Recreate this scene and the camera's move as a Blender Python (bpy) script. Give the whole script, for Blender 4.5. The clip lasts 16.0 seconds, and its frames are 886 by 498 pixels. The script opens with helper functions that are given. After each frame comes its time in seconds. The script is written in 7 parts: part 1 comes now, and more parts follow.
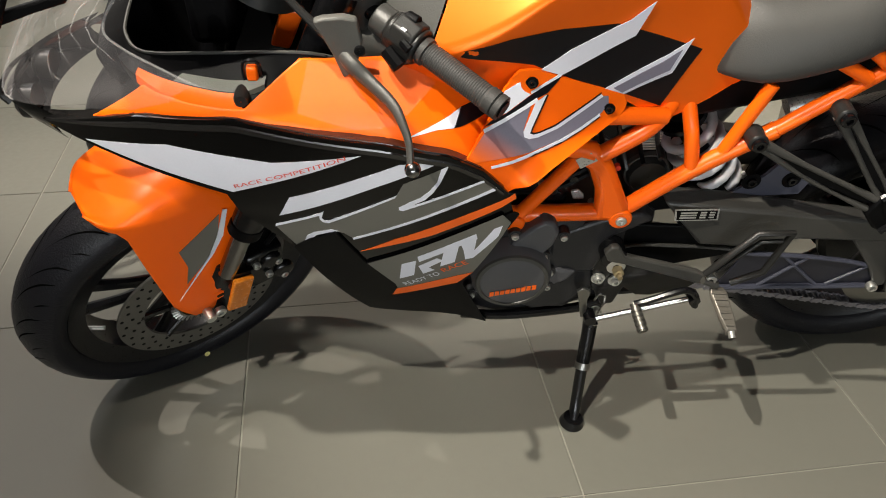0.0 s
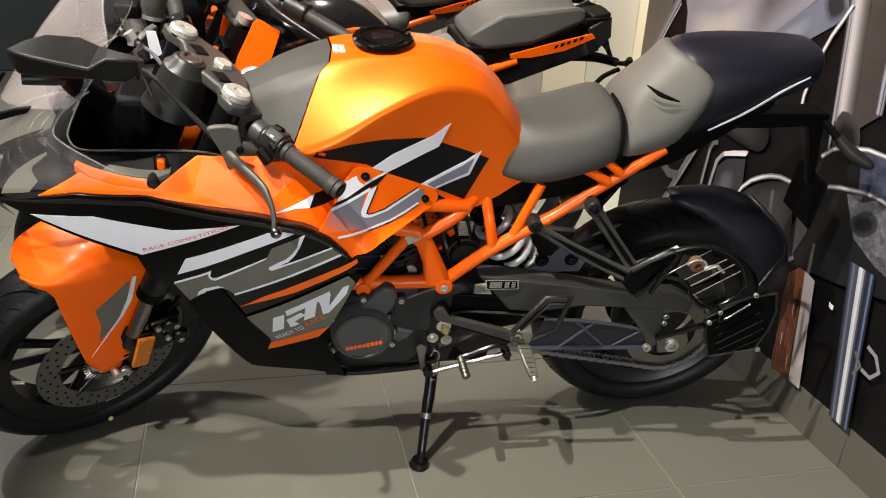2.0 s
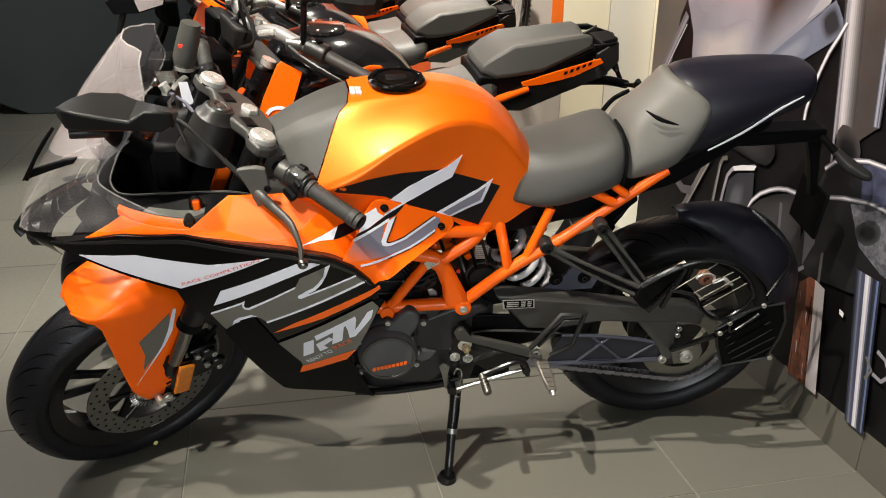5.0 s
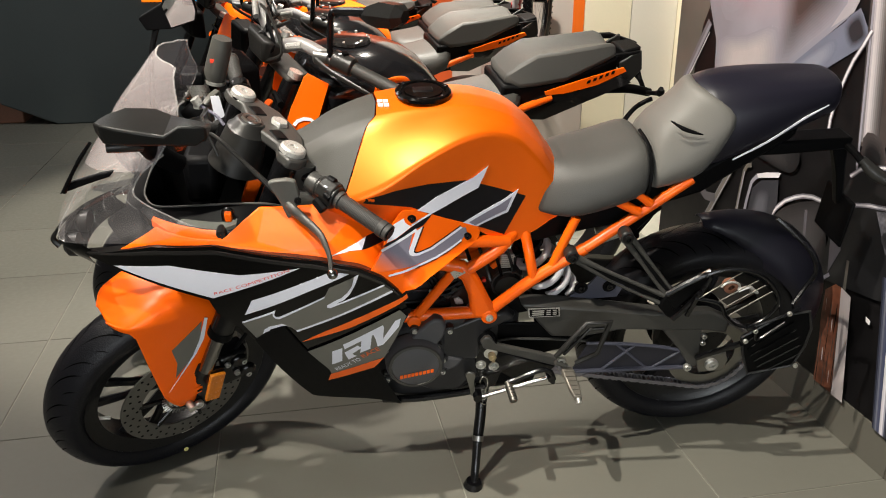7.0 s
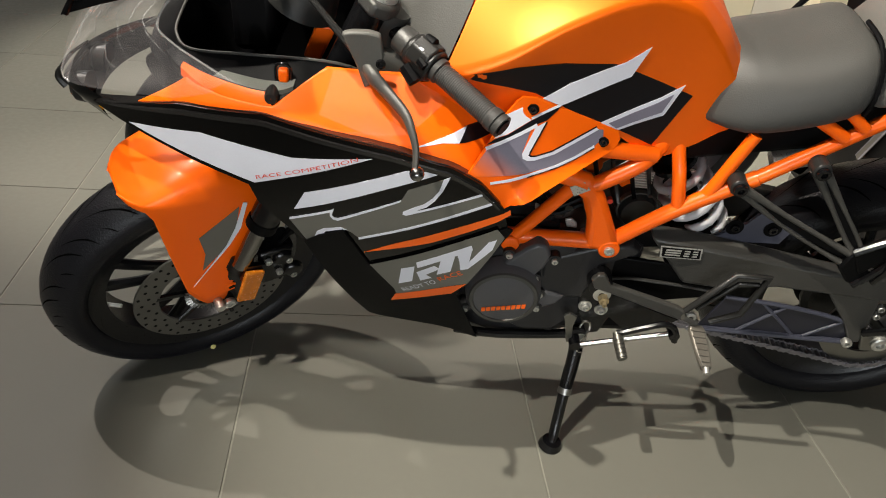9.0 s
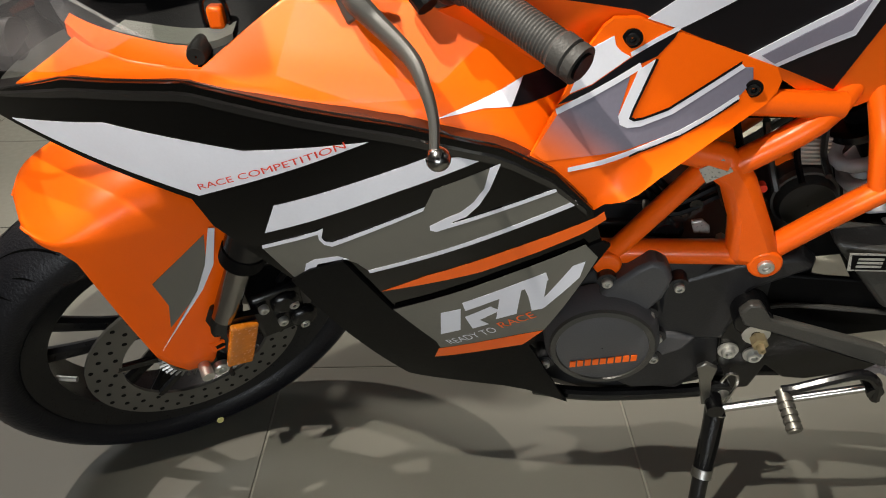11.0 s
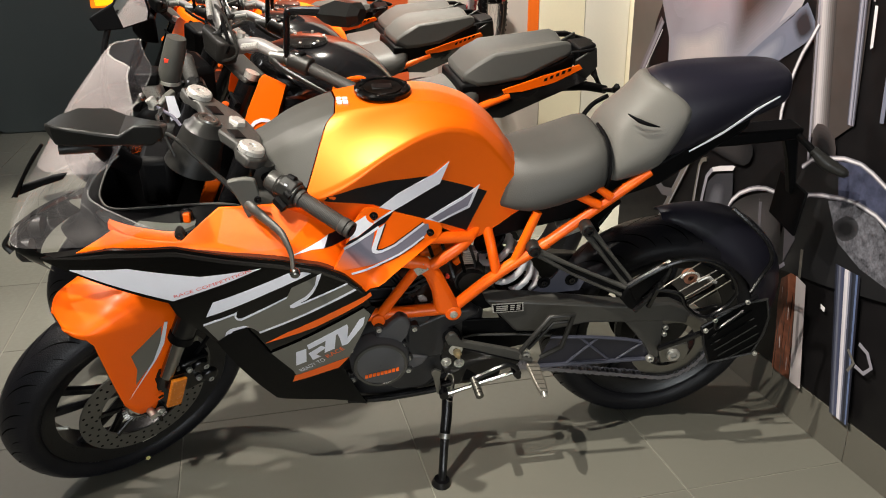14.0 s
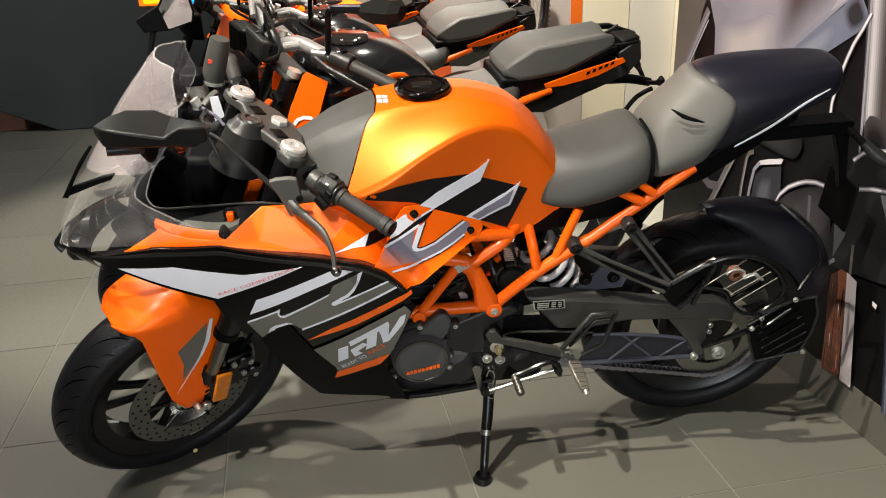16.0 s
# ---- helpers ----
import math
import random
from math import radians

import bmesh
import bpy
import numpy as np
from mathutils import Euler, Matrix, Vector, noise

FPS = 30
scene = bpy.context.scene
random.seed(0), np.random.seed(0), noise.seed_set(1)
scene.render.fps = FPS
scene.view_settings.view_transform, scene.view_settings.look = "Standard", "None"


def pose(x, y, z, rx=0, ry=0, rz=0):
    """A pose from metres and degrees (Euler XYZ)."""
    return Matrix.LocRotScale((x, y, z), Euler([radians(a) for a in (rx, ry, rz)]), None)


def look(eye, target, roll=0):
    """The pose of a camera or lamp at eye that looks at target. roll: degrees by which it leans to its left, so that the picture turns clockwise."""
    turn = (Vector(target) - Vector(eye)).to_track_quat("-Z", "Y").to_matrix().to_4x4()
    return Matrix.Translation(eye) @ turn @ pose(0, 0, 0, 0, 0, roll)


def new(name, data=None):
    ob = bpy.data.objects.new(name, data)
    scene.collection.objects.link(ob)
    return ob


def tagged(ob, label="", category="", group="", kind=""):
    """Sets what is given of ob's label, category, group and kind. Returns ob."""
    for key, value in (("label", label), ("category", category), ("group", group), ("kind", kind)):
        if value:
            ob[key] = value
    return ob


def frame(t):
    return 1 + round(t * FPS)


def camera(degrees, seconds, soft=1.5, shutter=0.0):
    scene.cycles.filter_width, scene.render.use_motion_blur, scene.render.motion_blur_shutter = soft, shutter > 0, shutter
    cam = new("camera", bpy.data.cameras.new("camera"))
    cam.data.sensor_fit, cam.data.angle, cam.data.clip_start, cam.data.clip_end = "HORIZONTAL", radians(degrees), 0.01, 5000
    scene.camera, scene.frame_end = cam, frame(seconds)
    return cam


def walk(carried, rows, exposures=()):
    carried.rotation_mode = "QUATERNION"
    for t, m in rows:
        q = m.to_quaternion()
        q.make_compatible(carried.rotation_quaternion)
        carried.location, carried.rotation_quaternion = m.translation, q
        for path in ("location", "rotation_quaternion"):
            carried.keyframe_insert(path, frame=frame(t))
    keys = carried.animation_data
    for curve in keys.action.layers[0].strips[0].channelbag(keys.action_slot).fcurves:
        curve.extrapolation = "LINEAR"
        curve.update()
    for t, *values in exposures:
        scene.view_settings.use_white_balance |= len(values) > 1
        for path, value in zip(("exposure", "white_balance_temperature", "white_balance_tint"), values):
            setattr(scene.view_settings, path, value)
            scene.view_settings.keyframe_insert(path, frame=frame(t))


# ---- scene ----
cam = camera(57.6, 16.0, soft=1.0)
PATH = [
    (0, (-0.396, 0.321, 1.144), (-0.139, 1.957, 0.022), 1.1),
    (0.5, (-0.407, 0.196, 1.164), (-0.055, 1.885, 0.151), 1.9),
    (1, (-0.44, 0.061, 1.175), (0.019, 1.764, 0.232), 2.7),
    (1.5, (-0.409, -0.022, 1.188), (0.08, 1.707, 0.311), 3.3),
    (2, (-0.352, -0.126, 1.194), (0.126, 1.656, 0.424), 3.8),
    (2.5, (-0.332, -0.189, 1.229), (0.105, 1.649, 0.572), 3.0),
    (3, (-0.349, -0.195, 1.225), (0.022, 1.666, 0.592), 1.5),
    (3.5, (-0.354, -0.199, 1.23), (-0.036, 1.656, 0.554), 0.0),
    (4, (-0.347, -0.203, 1.226), (0.034, 1.619, 0.494), 0.4),
    (4.2, (-0.34, -0.205, 1.227), (0.065, 1.606, 0.481), 0.8),
    (6.3, (-0.365, -0.234, 1.268), (0.029, 1.601, 0.577), 0.4),
    (6.5, (-0.367, -0.232, 1.261), (0.006, 1.607, 0.569), 0.1),
    (7, (-0.363, -0.232, 1.26), (-0.005, 1.6, 0.542), -0.0),
    (7.5, (-0.365, -0.231, 1.26), (0.001, 1.586, 0.508), 0.0),
    (8, (-0.347, -0.194, 1.237), (0.017, 1.598, 0.429), 0.9),
    (8.5, (-0.345, -0.06, 1.181), (-0.029, 1.69, 0.265), 4.7),
    (9, (-0.376, 0.194, 1.133), (-0.163, 1.912, 0.13), 5.9),
    (9.2, (-0.385, 0.274, 1.114), (-0.23, 1.974, 0.072), 4.6),
    (11.5, (-0.259, 0.61, 0.897), (-0.279, 2.363, -0.065), -1.5),
    (12, (-0.245, 0.545, 1.001), (-0.204, 2.294, 0.032), -1.0),
    (12.5, (-0.356, 0.307, 1.102), (-0.111, 2.052, 0.157), -1.2),
    (13, (-0.401, 0.115, 1.194), (-0.023, 1.899, 0.371), -1.6),
    (13.5, (-0.364, -0.106, 1.218), (0.09, 1.686, 0.455), -0.3),
    (14, (-0.369, -0.235, 1.242), (0.086, 1.58, 0.536), -0.3),
    (14.5, (-0.376, -0.24, 1.257), (0.073, 1.597, 0.606), -0.6),
    (15, (-0.365, -0.242, 1.257), (0.083, 1.6, 0.618), -0.5),
    (15.5, (-0.367, -0.232, 1.259), (0.023, 1.603, 0.566), -1.1),
    (16, (-0.361, -0.232, 1.255), (-0.014, 1.599, 0.53), -1.6),
]
walk(cam, [(t, look(eye, target, roll)) for t, eye, target, roll in PATH])

# ---- light ----
world = bpy.data.worlds.new("room_air")
scene.world = world
world.use_nodes = True
world.node_tree.nodes["Background"].inputs[0].default_value = (1.0, 0.93, 0.84, 1)
world.node_tree.nodes["Background"].inputs[1].default_value = 0.004


def spot(name, place, target, watts, degrees, size, colour, blend=0.5):
    lamp = bpy.data.lights.new(name, "SPOT")
    lamp.energy, lamp.spot_size, lamp.spot_blend = watts, radians(degrees), blend
    lamp.shadow_soft_size, lamp.color = size, colour
    ob = new(name, lamp)
    ob.matrix_world = look(place, target)
    return ob


def fill_lamp(name, place, target, watts, sx, sy, colour):
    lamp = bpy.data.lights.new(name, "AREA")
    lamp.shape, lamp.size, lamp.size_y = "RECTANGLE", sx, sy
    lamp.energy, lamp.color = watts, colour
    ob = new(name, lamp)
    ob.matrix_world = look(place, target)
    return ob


WARM, NEUTRAL = (1.0, 0.935, 0.82), (0.98, 0.98, 0.97)
spot("ceiling_spot_front", (-1.13, 0.85, 3.05), (0.68, 1.52, 0.30), 420, 56, 0.02, WARM, 0.6)
spot("ceiling_spot_entrance", (-1.45, 0.05, 3.05), (0.76, 1.56, 0.30), 410, 55, 0.02, WARM, 0.6)
spot("ceiling_spot_back", (-2.0, 2.3, 3.05), (-0.6, 1.3, 0.1), 245, 66, 0.02, (1.0, 0.90, 0.82))
# No shadow places these three: added to brighten the row, seats and wall.
spot("row_fill_spot", (0.05, 3.55, 3.1), (-0.15, 3.50, 0.0), 640, 64, 0.05, WARM, 0.35)
spot("seats_fill_spot", (0.25, 2.85, 3.1), (0.15, 2.70, 0.0), 385, 45, 0.05, WARM, 0.4)
spot("wall_fill_spot", (0.6, 3.6, 3.1), (0.9, 4.75, 1.0), 560, 90, 0.08, WARM)

# Soft overhead areas added as fill in place of bounced light.
fill_lamp("hall_fill", (-2.0, 0.4, 3.15), (-2.0, 0.4, 0), 6, 1.4, 1.4, NEUTRAL)
fill_lamp("far_fill", (-2.4, 4.2, 3.15), (-2.4, 4.2, 0), 40, 1.2, 1.2, NEUTRAL)
# Unseen low fill, added to brighten the near side of the bike.
fill_lamp("front_fill", (-0.5, -3.3, 0.72), (-0.1, 1.5, 0.6), 95, 3.2, 1.0, (0.92, 0.97, 1.0))

# ---- materials ----
MATS = {}


def material(name, base, rough=0.5, metal=0.0, vary=0.12, scale=6.0, fine=90.0, bump=0.0, coat=0.0, alpha=1.0,
             trans=0.0, ior=1.45, rvary=0.15, sheen=0.0, emit=0.0, piece=0.0, spec=0.5):
    """A surface with colour and roughness that vary at two sizes, and fine relief."""
    if name in MATS:
        return MATS[name]
    m = bpy.data.materials.new(name)
    m.use_nodes = True
    nt = m.node_tree
    b = nt.nodes["Principled BSDF"]
    tc = nt.nodes.new("ShaderNodeTexCoord")
    big, small = nt.nodes.new("ShaderNodeTexNoise"), nt.nodes.new("ShaderNodeTexNoise")
    big.inputs["Scale"].default_value, small.inputs["Scale"].default_value = scale, fine
    big.inputs["Detail"].default_value, small.inputs["Detail"].default_value = 3, 2
    for n in (big, small):
        nt.links.new(tc.outputs["Object"], n.inputs["Vector"])
    add = nt.nodes.new("ShaderNodeMath")
    add.operation = "MULTIPLY_ADD"
    nt.links.new(small.outputs[0], add.inputs[0])
    add.inputs[1].default_value = 0.5
    nt.links.new(big.outputs[0], add.inputs[2])
    source = add.outputs[0]
    if piece:
        info = nt.nodes.new("ShaderNodeObjectInfo")
        more = nt.nodes.new("ShaderNodeMath")
        more.operation = "MULTIPLY_ADD"
        nt.links.new(info.outputs["Random"], more.inputs[0])
        more.inputs[1].default_value = piece
        nt.links.new(source, more.inputs[2])
        source = more.outputs[0]
    ramp = nt.nodes.new("ShaderNodeMapRange")
    nt.links.new(source, ramp.inputs[0])
    ramp.inputs[1].default_value, ramp.inputs[2].default_value = 0.35, 1.15 + piece
    ramp.inputs[3].default_value, ramp.inputs[4].default_value = 1 - vary, 1 + vary
    mul = nt.nodes.new("ShaderNodeVectorMath")
    mul.operation = "SCALE"
    mul.inputs[0].default_value = base[:3]
    nt.links.new(ramp.outputs[0], mul.inputs["Scale"])
    nt.links.new(mul.outputs[0], b.inputs["Base Color"])
    rr = nt.nodes.new("ShaderNodeMapRange")
    nt.links.new(small.outputs[0], rr.inputs[0])
    rr.inputs[1].default_value, rr.inputs[2].default_value = 0.3, 0.7
    rr.inputs[3].default_value, rr.inputs[4].default_value = max(0.02, rough * (1 - rvary)), min(1, rough * (1 + rvary))
    nt.links.new(rr.outputs[0], b.inputs["Roughness"])
    b.inputs["Metallic"].default_value = metal
    b.inputs["Specular IOR Level"].default_value = spec
    b.inputs["IOR"].default_value = ior
    b.inputs["Coat Weight"].default_value = coat
    b.inputs["Coat Roughness"].default_value = 0.06
    b.inputs["Alpha"].default_value = alpha
    b.inputs["Transmission Weight"].default_value = trans
    b.inputs["Sheen Weight"].default_value = sheen
    if emit:
        nt.links.new(mul.outputs[0], b.inputs["Emission Color"])
        b.inputs["Emission Strength"].default_value = emit
    if bump:
        bp = nt.nodes.new("ShaderNodeBump")
        bp.inputs["Strength"].default_value, bp.inputs["Distance"].default_value = bump, 0.002
        nt.links.new(small.outputs[0], bp.inputs["Height"])
        nt.links.new(bp.outputs[0], b.inputs["Normal"])
    MATS[name] = m
    return m


ORANGE = material("orange_satin_paint", (0.95, 0.128, 0.001), 0.38, 0.0, 0.05, 5, 700, 0.015, coat=0.05, spec=0.3)
TANKPAINT = material("orange_metallic_paint", (0.96, 0.148, 0.002), 0.36, 0.42, 0.04, 5, 900, 0.02, coat=0.08, spec=0.5)
FRAMEPAINT = material("orange_frame_paint", (0.90, 0.122, 0.003), 0.33, 0.0, 0.07, 9, 400, 0.04, coat=0.15, spec=0.35)
GLOSSBLACK = material("gloss_black_paint", (0.0015, 0.0015, 0.0015), 0.1, 0.0, 0.2, 5, 300, 0.005, spec=0.3)
GLOSSLIP = material("gloss_black_lip", (0.010, 0.0095, 0.0092), 0.09, 0.0, 0.2, 5, 300, 0.006, spec=0.6, coat=0.5)
MATTBLACK = material("matt_black_plastic", (0.0025, 0.0025, 0.0028), 0.48, 0.0, 0.25, 9, 600, 0.1, spec=0.1)
GREYPLASTIC = material("dark_grey_plastic", (0.016, 0.0155, 0.0145), 0.36, 0.0, 0.15, 9, 500, 0.15, spec=0.35)
TRIMGREY = material("grey_trim_plastic", (0.046, 0.045, 0.040), 0.5, 0.0, 0.10, 7, 500, 0.15, spec=0.4)
SEATVINYL = material("grey_seat_vinyl", (0.052, 0.051, 0.047), 0.52, 0.0, 0.08, 8, 450, 0.2, spec=0.4)
COWLGREY = material("grey_pad_vinyl", (0.105, 0.101, 0.091), 0.52, 0.0, 0.08, 8, 450, 0.2, spec=0.4)
TAILBLACK = material("satin_black_tail_paint", (0.008, 0.0075, 0.0135), 0.42, 0.0, 0.12, 6, 500, 0.02, spec=0.4)
DECALWHITE = material("white_vinyl_decal", (0.72, 0.73, 0.80), 0.4, 0.0, 0.05, 12, 300)
DECALGREY = material("grey_vinyl_decal", (0.13, 0.125, 0.105), 0.42, 0.0, 0.06, 12, 300)
DECALBLACK = material("black_vinyl_decal", (0.0035, 0.003, 0.0045), 0.4, 0.0, 0.1, 12, 300, spec=0.3)
DECALBLUE = material("blue_grey_vinyl_decal", (0.19, 0.18, 0.23), 0.4, 0.0, 0.12, 9, 300)
DECALORANGE = material("orange_vinyl_decal", (0.88, 0.13, 0.006), 0.4, 0.0, 0.05, 12, 300)
RED = material("red_vinyl_print", (0.7, 0.05, 0.02), 0.4)
RUBBER = material("tyre_rubber", (0.0075, 0.0075, 0.0095), 0.4, 0.0, 0.2, 14, 300, 0.4, spec=0.3)
GRIPRUBBER = material("grip_rubber", (0.028, 0.027, 0.025), 0.6, 0.0, 0.15, 20, 400, 0.3)
RIMBLACK = material("black_cast_wheel", (0.004, 0.004, 0.0048), 0.32, 0.0, 0.15, 12, 300, 0.1)
STEEL = material("brushed_steel", (0.27, 0.265, 0.25), 0.36, 1.0, 0.12, 20, 500, 0.1)
DISCSTEEL = material("machined_disc_steel", (0.15, 0.145, 0.13), 0.42, 0.75, 0.12, 18, 500, 0.1)
BRASS = material("brass_nut", (0.42, 0.34, 0.20), 0.38, 0.8, 0.1, 40, 400)
FILMSHEET = material("clear_film_sheet", (0.85, 0.80, 0.76), 0.3, 0.0, 0.1, 6, 30, 0.2, alpha=0.022)
CHROME = material("polished_steel", (0.52, 0.51, 0.50), 0.2, 1.0, 0.08, 14, 300)
DARKCHROME = material("fork_chrome", (0.26, 0.255, 0.25), 0.18, 1.0, 0.08, 14, 300)
BOLT = material("zinc_bolt", (0.62, 0.61, 0.57), 0.42, 0.85, 0.1, 60, 500)
ENGINE = material("dark_cast_engine", (0.018, 0.0177, 0.019), 0.38, 0.1, 0.2, 16, 350, 0.18)
COVER = material("clutch_cover_magnesium", (0.078, 0.077, 0.081), 0.42, 0.1, 0.12, 14, 420, 0.2)
SWINGGREY = material("swingarm_cast_paint", (0.052, 0.050, 0.045), 0.36, 0.1, 0.18, 12, 350, 0.22)
BLACKSTEEL = material("black_painted_steel", (0.0035, 0.0035, 0.004), 0.22, 0.0, 0.2, 20, 300, 0.1)
SPRING = material("white_spring_paint", (0.56, 0.55, 0.56), 0.38, 0.0, 0.08, 20, 300, 0.1)
CHAIN = material("chain_steel", (0.24, 0.23, 0.25), 0.42, 0.7, 0.2, 40, 300, 0.2)
GROOVESHADE = material("tread_groove_shade", (0.002, 0.002, 0.002), 0.9, 0.0, 0.1, 20, 200, spec=0.02)
PEGALLOY = material("worn_peg_alloy", (0.17, 0.155, 0.13), 0.42, 0.5, 0.15, 30, 300, 0.2)
AMBER = material("amber_reflector", (0.55, 0.16, 0.01), 0.25, 0.0, 0.25, 60, 200, 0.2, coat=0.6)
YELLOW = material("yellow_paint_dot", (0.75, 0.68, 0.25), 0.6)
SMOKE = material("clear_screen_film", (0.92, 0.86, 0.86), 0.10, 0.0, 0.05, 8, 40, 0.3, alpha=0.065, coat=0.35)
FILMEDGE = material("film_edge", (0.75, 0.73, 0.70), 0.2, 0.0, 0.05, 8, 60, alpha=0.20, coat=0.6)
PINKFILM = material("pink_protective_film", (0.80, 0.70, 0.70), 0.2, 0.0, 0.12, 7, 40, 0.6, alpha=0.20)
ALUMSTAMP = material("satin_alloy_clamp", (0.045, 0.044, 0.041), 0.42, 0.2, 0.12, 14, 400, 0.2)
PALECAP = material("pale_alloy_cap", (0.50, 0.49, 0.46), 0.3, 0.5, 0.1, 30, 300)
TILE = material("grey_floor_tile", (0.150, 0.147, 0.123), 0.52, 0.0, 0.10, 2.2, 55, 0.06, piece=0.25, spec=0.3)
GROUT = material("pale_grout", (0.25, 0.245, 0.205), 0.8, 0.0, 0.1, 8, 120, 0.2)
SKIRT = material("grey_skirting_tile", (0.105, 0.099, 0.082), 0.4, 0.0, 0.1, 3, 60, 0.06, piece=0.2)
PLASTER = material("pale_wall_paint", (0.47, 0.42, 0.385), 0.7, 0.0, 0.05, 1.5, 80, 0.1)
CREAM = material("cream_wall_paint", (0.78, 0.72, 0.55), 0.6, 0.0, 0.04, 1.5, 80, 0.08)
WHITEWALL = material("white_wall_paint", (0.70, 0.67, 0.60), 0.6, 0.0, 0.04, 1.5, 80, 0.08)
WALLORANGE = material("orange_wall_paint", (0.80, 0.15, 0.01), 0.5, 0.0, 0.05, 1.5, 80, 0.08)
WALLRED = material("orange_red_wall_panel", (0.47, 0.078, 0.018), 0.45, 0.0, 0.06, 1.2, 80, 0.05)
DESK = material("dark_green_grey_counter", (0.046, 0.057, 0.056), 0.5, 0.0, 0.15, 1.5, 60, 0.05)
CEIL = material("dark_ceiling_paint", (0.30, 0.28, 0.26), 0.8, 0.0, 0.06, 1.0, 40)
WOOD = material("brown_wood_plinth", (0.22, 0.10, 0.06), 0.5, 0.0, 0.3, 4, 60, 0.1)

# ---- mesh helpers ----


def part(name, bm, mat, parent=None, label="", m=None, smooth=35, bevel=0.0, sub=0):
    """Links a bmesh as one mesh object under a thing or a part."""
    if m is not None:
        bm.transform(m)
    bmesh.ops.recalc_face_normals(bm, faces=bm.faces)
    me = bpy.data.meshes.new(name)
    bm.to_mesh(me)
    bm.free()
    me.materials.append(mat)
    for p in me.polygons:
        p.use_smooth = smooth > 0
    if 0 < smooth < 180 and not sub:
        me.set_sharp_from_angle(angle=radians(smooth))
    ob = new(name, me)
    if parent is not None:
        ob.parent = parent
    if bevel:
        md = ob.modifiers.new("edge", "BEVEL")
        md.width, md.segments, md.limit_method, md.angle_limit = bevel, 2, "ANGLE", radians(35)
    if sub:
        md = ob.modifiers.new("round", "SUBSURF")
        md.levels = md.render_levels = sub
    if label:
        ob["label"] = label
    return ob


def thing(name, label, category, group="", m=None, kind=""):
    ob = new(name)
    ob.empty_display_size = 0.1
    if m is not None:
        ob.matrix_world = m
    return tagged(ob, label, category, group, kind)


def box(x0, x1, y0, y1, z0, z1):
    bm = bmesh.new()
    bmesh.ops.create_cube(bm, size=1)
    bm.transform(Matrix.Translation(((x0 + x1) / 2, (y0 + y1) / 2, (z0 + z1) / 2)) @ Matrix.Diagonal((x1 - x0, y1 - y0, z1 - z0, 1)))
    return bm


def rod(a, b, r, r2=None, seg=14):
    """A straight round bar from a to b."""
    a, b = Vector(a), Vector(b)
    bm = bmesh.new()
    bmesh.ops.create_cone(bm, cap_ends=True, segments=seg, radius1=r, radius2=r if r2 is None else r2, depth=(b - a).length)
    bm.transform(Matrix.Translation((a + b) / 2) @ (b - a).to_track_quat("Z", "Y").to_matrix().to_4x4())
    return bm


def join(*bms):
    out = bmesh.new()
    for b in bms:
        me = bpy.data.meshes.new("tmp")
        b.to_mesh(me)
        b.free()
        out.from_mesh(me)
        bpy.data.meshes.remove(me)
    return out


def spline(points, n=6, closed=False):
    """A smooth line through the points."""
    P = [Vector(p) for p in points]
    k, out = len(P), []
    for i in range(k if closed else k - 1):
        a, b, c, d = ((P[(i - 1) % k], P[i], P[(i + 1) % k], P[(i + 2) % k]) if closed
                      else (P[max(i - 1, 0)], P[i], P[i + 1], P[min(i + 2, k - 1)]))
        for j in range(n):
            t = j / n
            out.append(0.5 * (2 * b + (c - a) * t + (2 * a - 5 * b + 4 * c - d) * t * t + (3 * b - a - 3 * c + d) * t ** 3))
    if not closed:
        out.append(P[-1])
    return out


def tube(points, r, seg=10, n=6, closed=False, flat=1.0, ends=None, straight=False):
    """A round bar swept along a line; r may be a list, one for each point; flat squeezes it."""
    line = [Vector(p) for p in points] if straight else spline(points, n, closed)
    k = len(line)
    if isinstance(r, (list, tuple)):
        rad = [float(np.interp(i / (k - 1) * (len(r) - 1), range(len(r)), r)) for i in range(k)]
    else:
        rad = [r] * k
    bm, rings = bmesh.new(), []
    up = Vector((0, 0, 1))
    t0 = (line[1] - line[0]).normalized()
    if abs(t0.dot(up)) > 0.9:
        up = Vector((0, 1, 0))
    side = t0.cross(up).normalized()
    for i, p in enumerate(line):
        t = ((line[(i + 1) % k] - line[i - 1]) if closed else (line[min(i + 1, k - 1)] - line[max(i - 1, 0)])).normalized()
        side = (side - t * side.dot(t)).normalized()
        u = t.cross(side)
        rings.append([bm.verts.new(p + (side * math.cos(a) * flat + u * math.sin(a)) * rad[i]) for a in (2 * math.pi * j / seg for j in range(seg))])
    for i in range(k if closed else k - 1):
        A, B = rings[i], rings[(i + 1) % k]
        for j in range(seg):
            bm.faces.new((A[j], A[(j + 1) % seg], B[(j + 1) % seg], B[j]))
    if not closed:
        bm.faces.new(rings[0][::-1])
        bm.faces.new(rings[-1])
    return bm


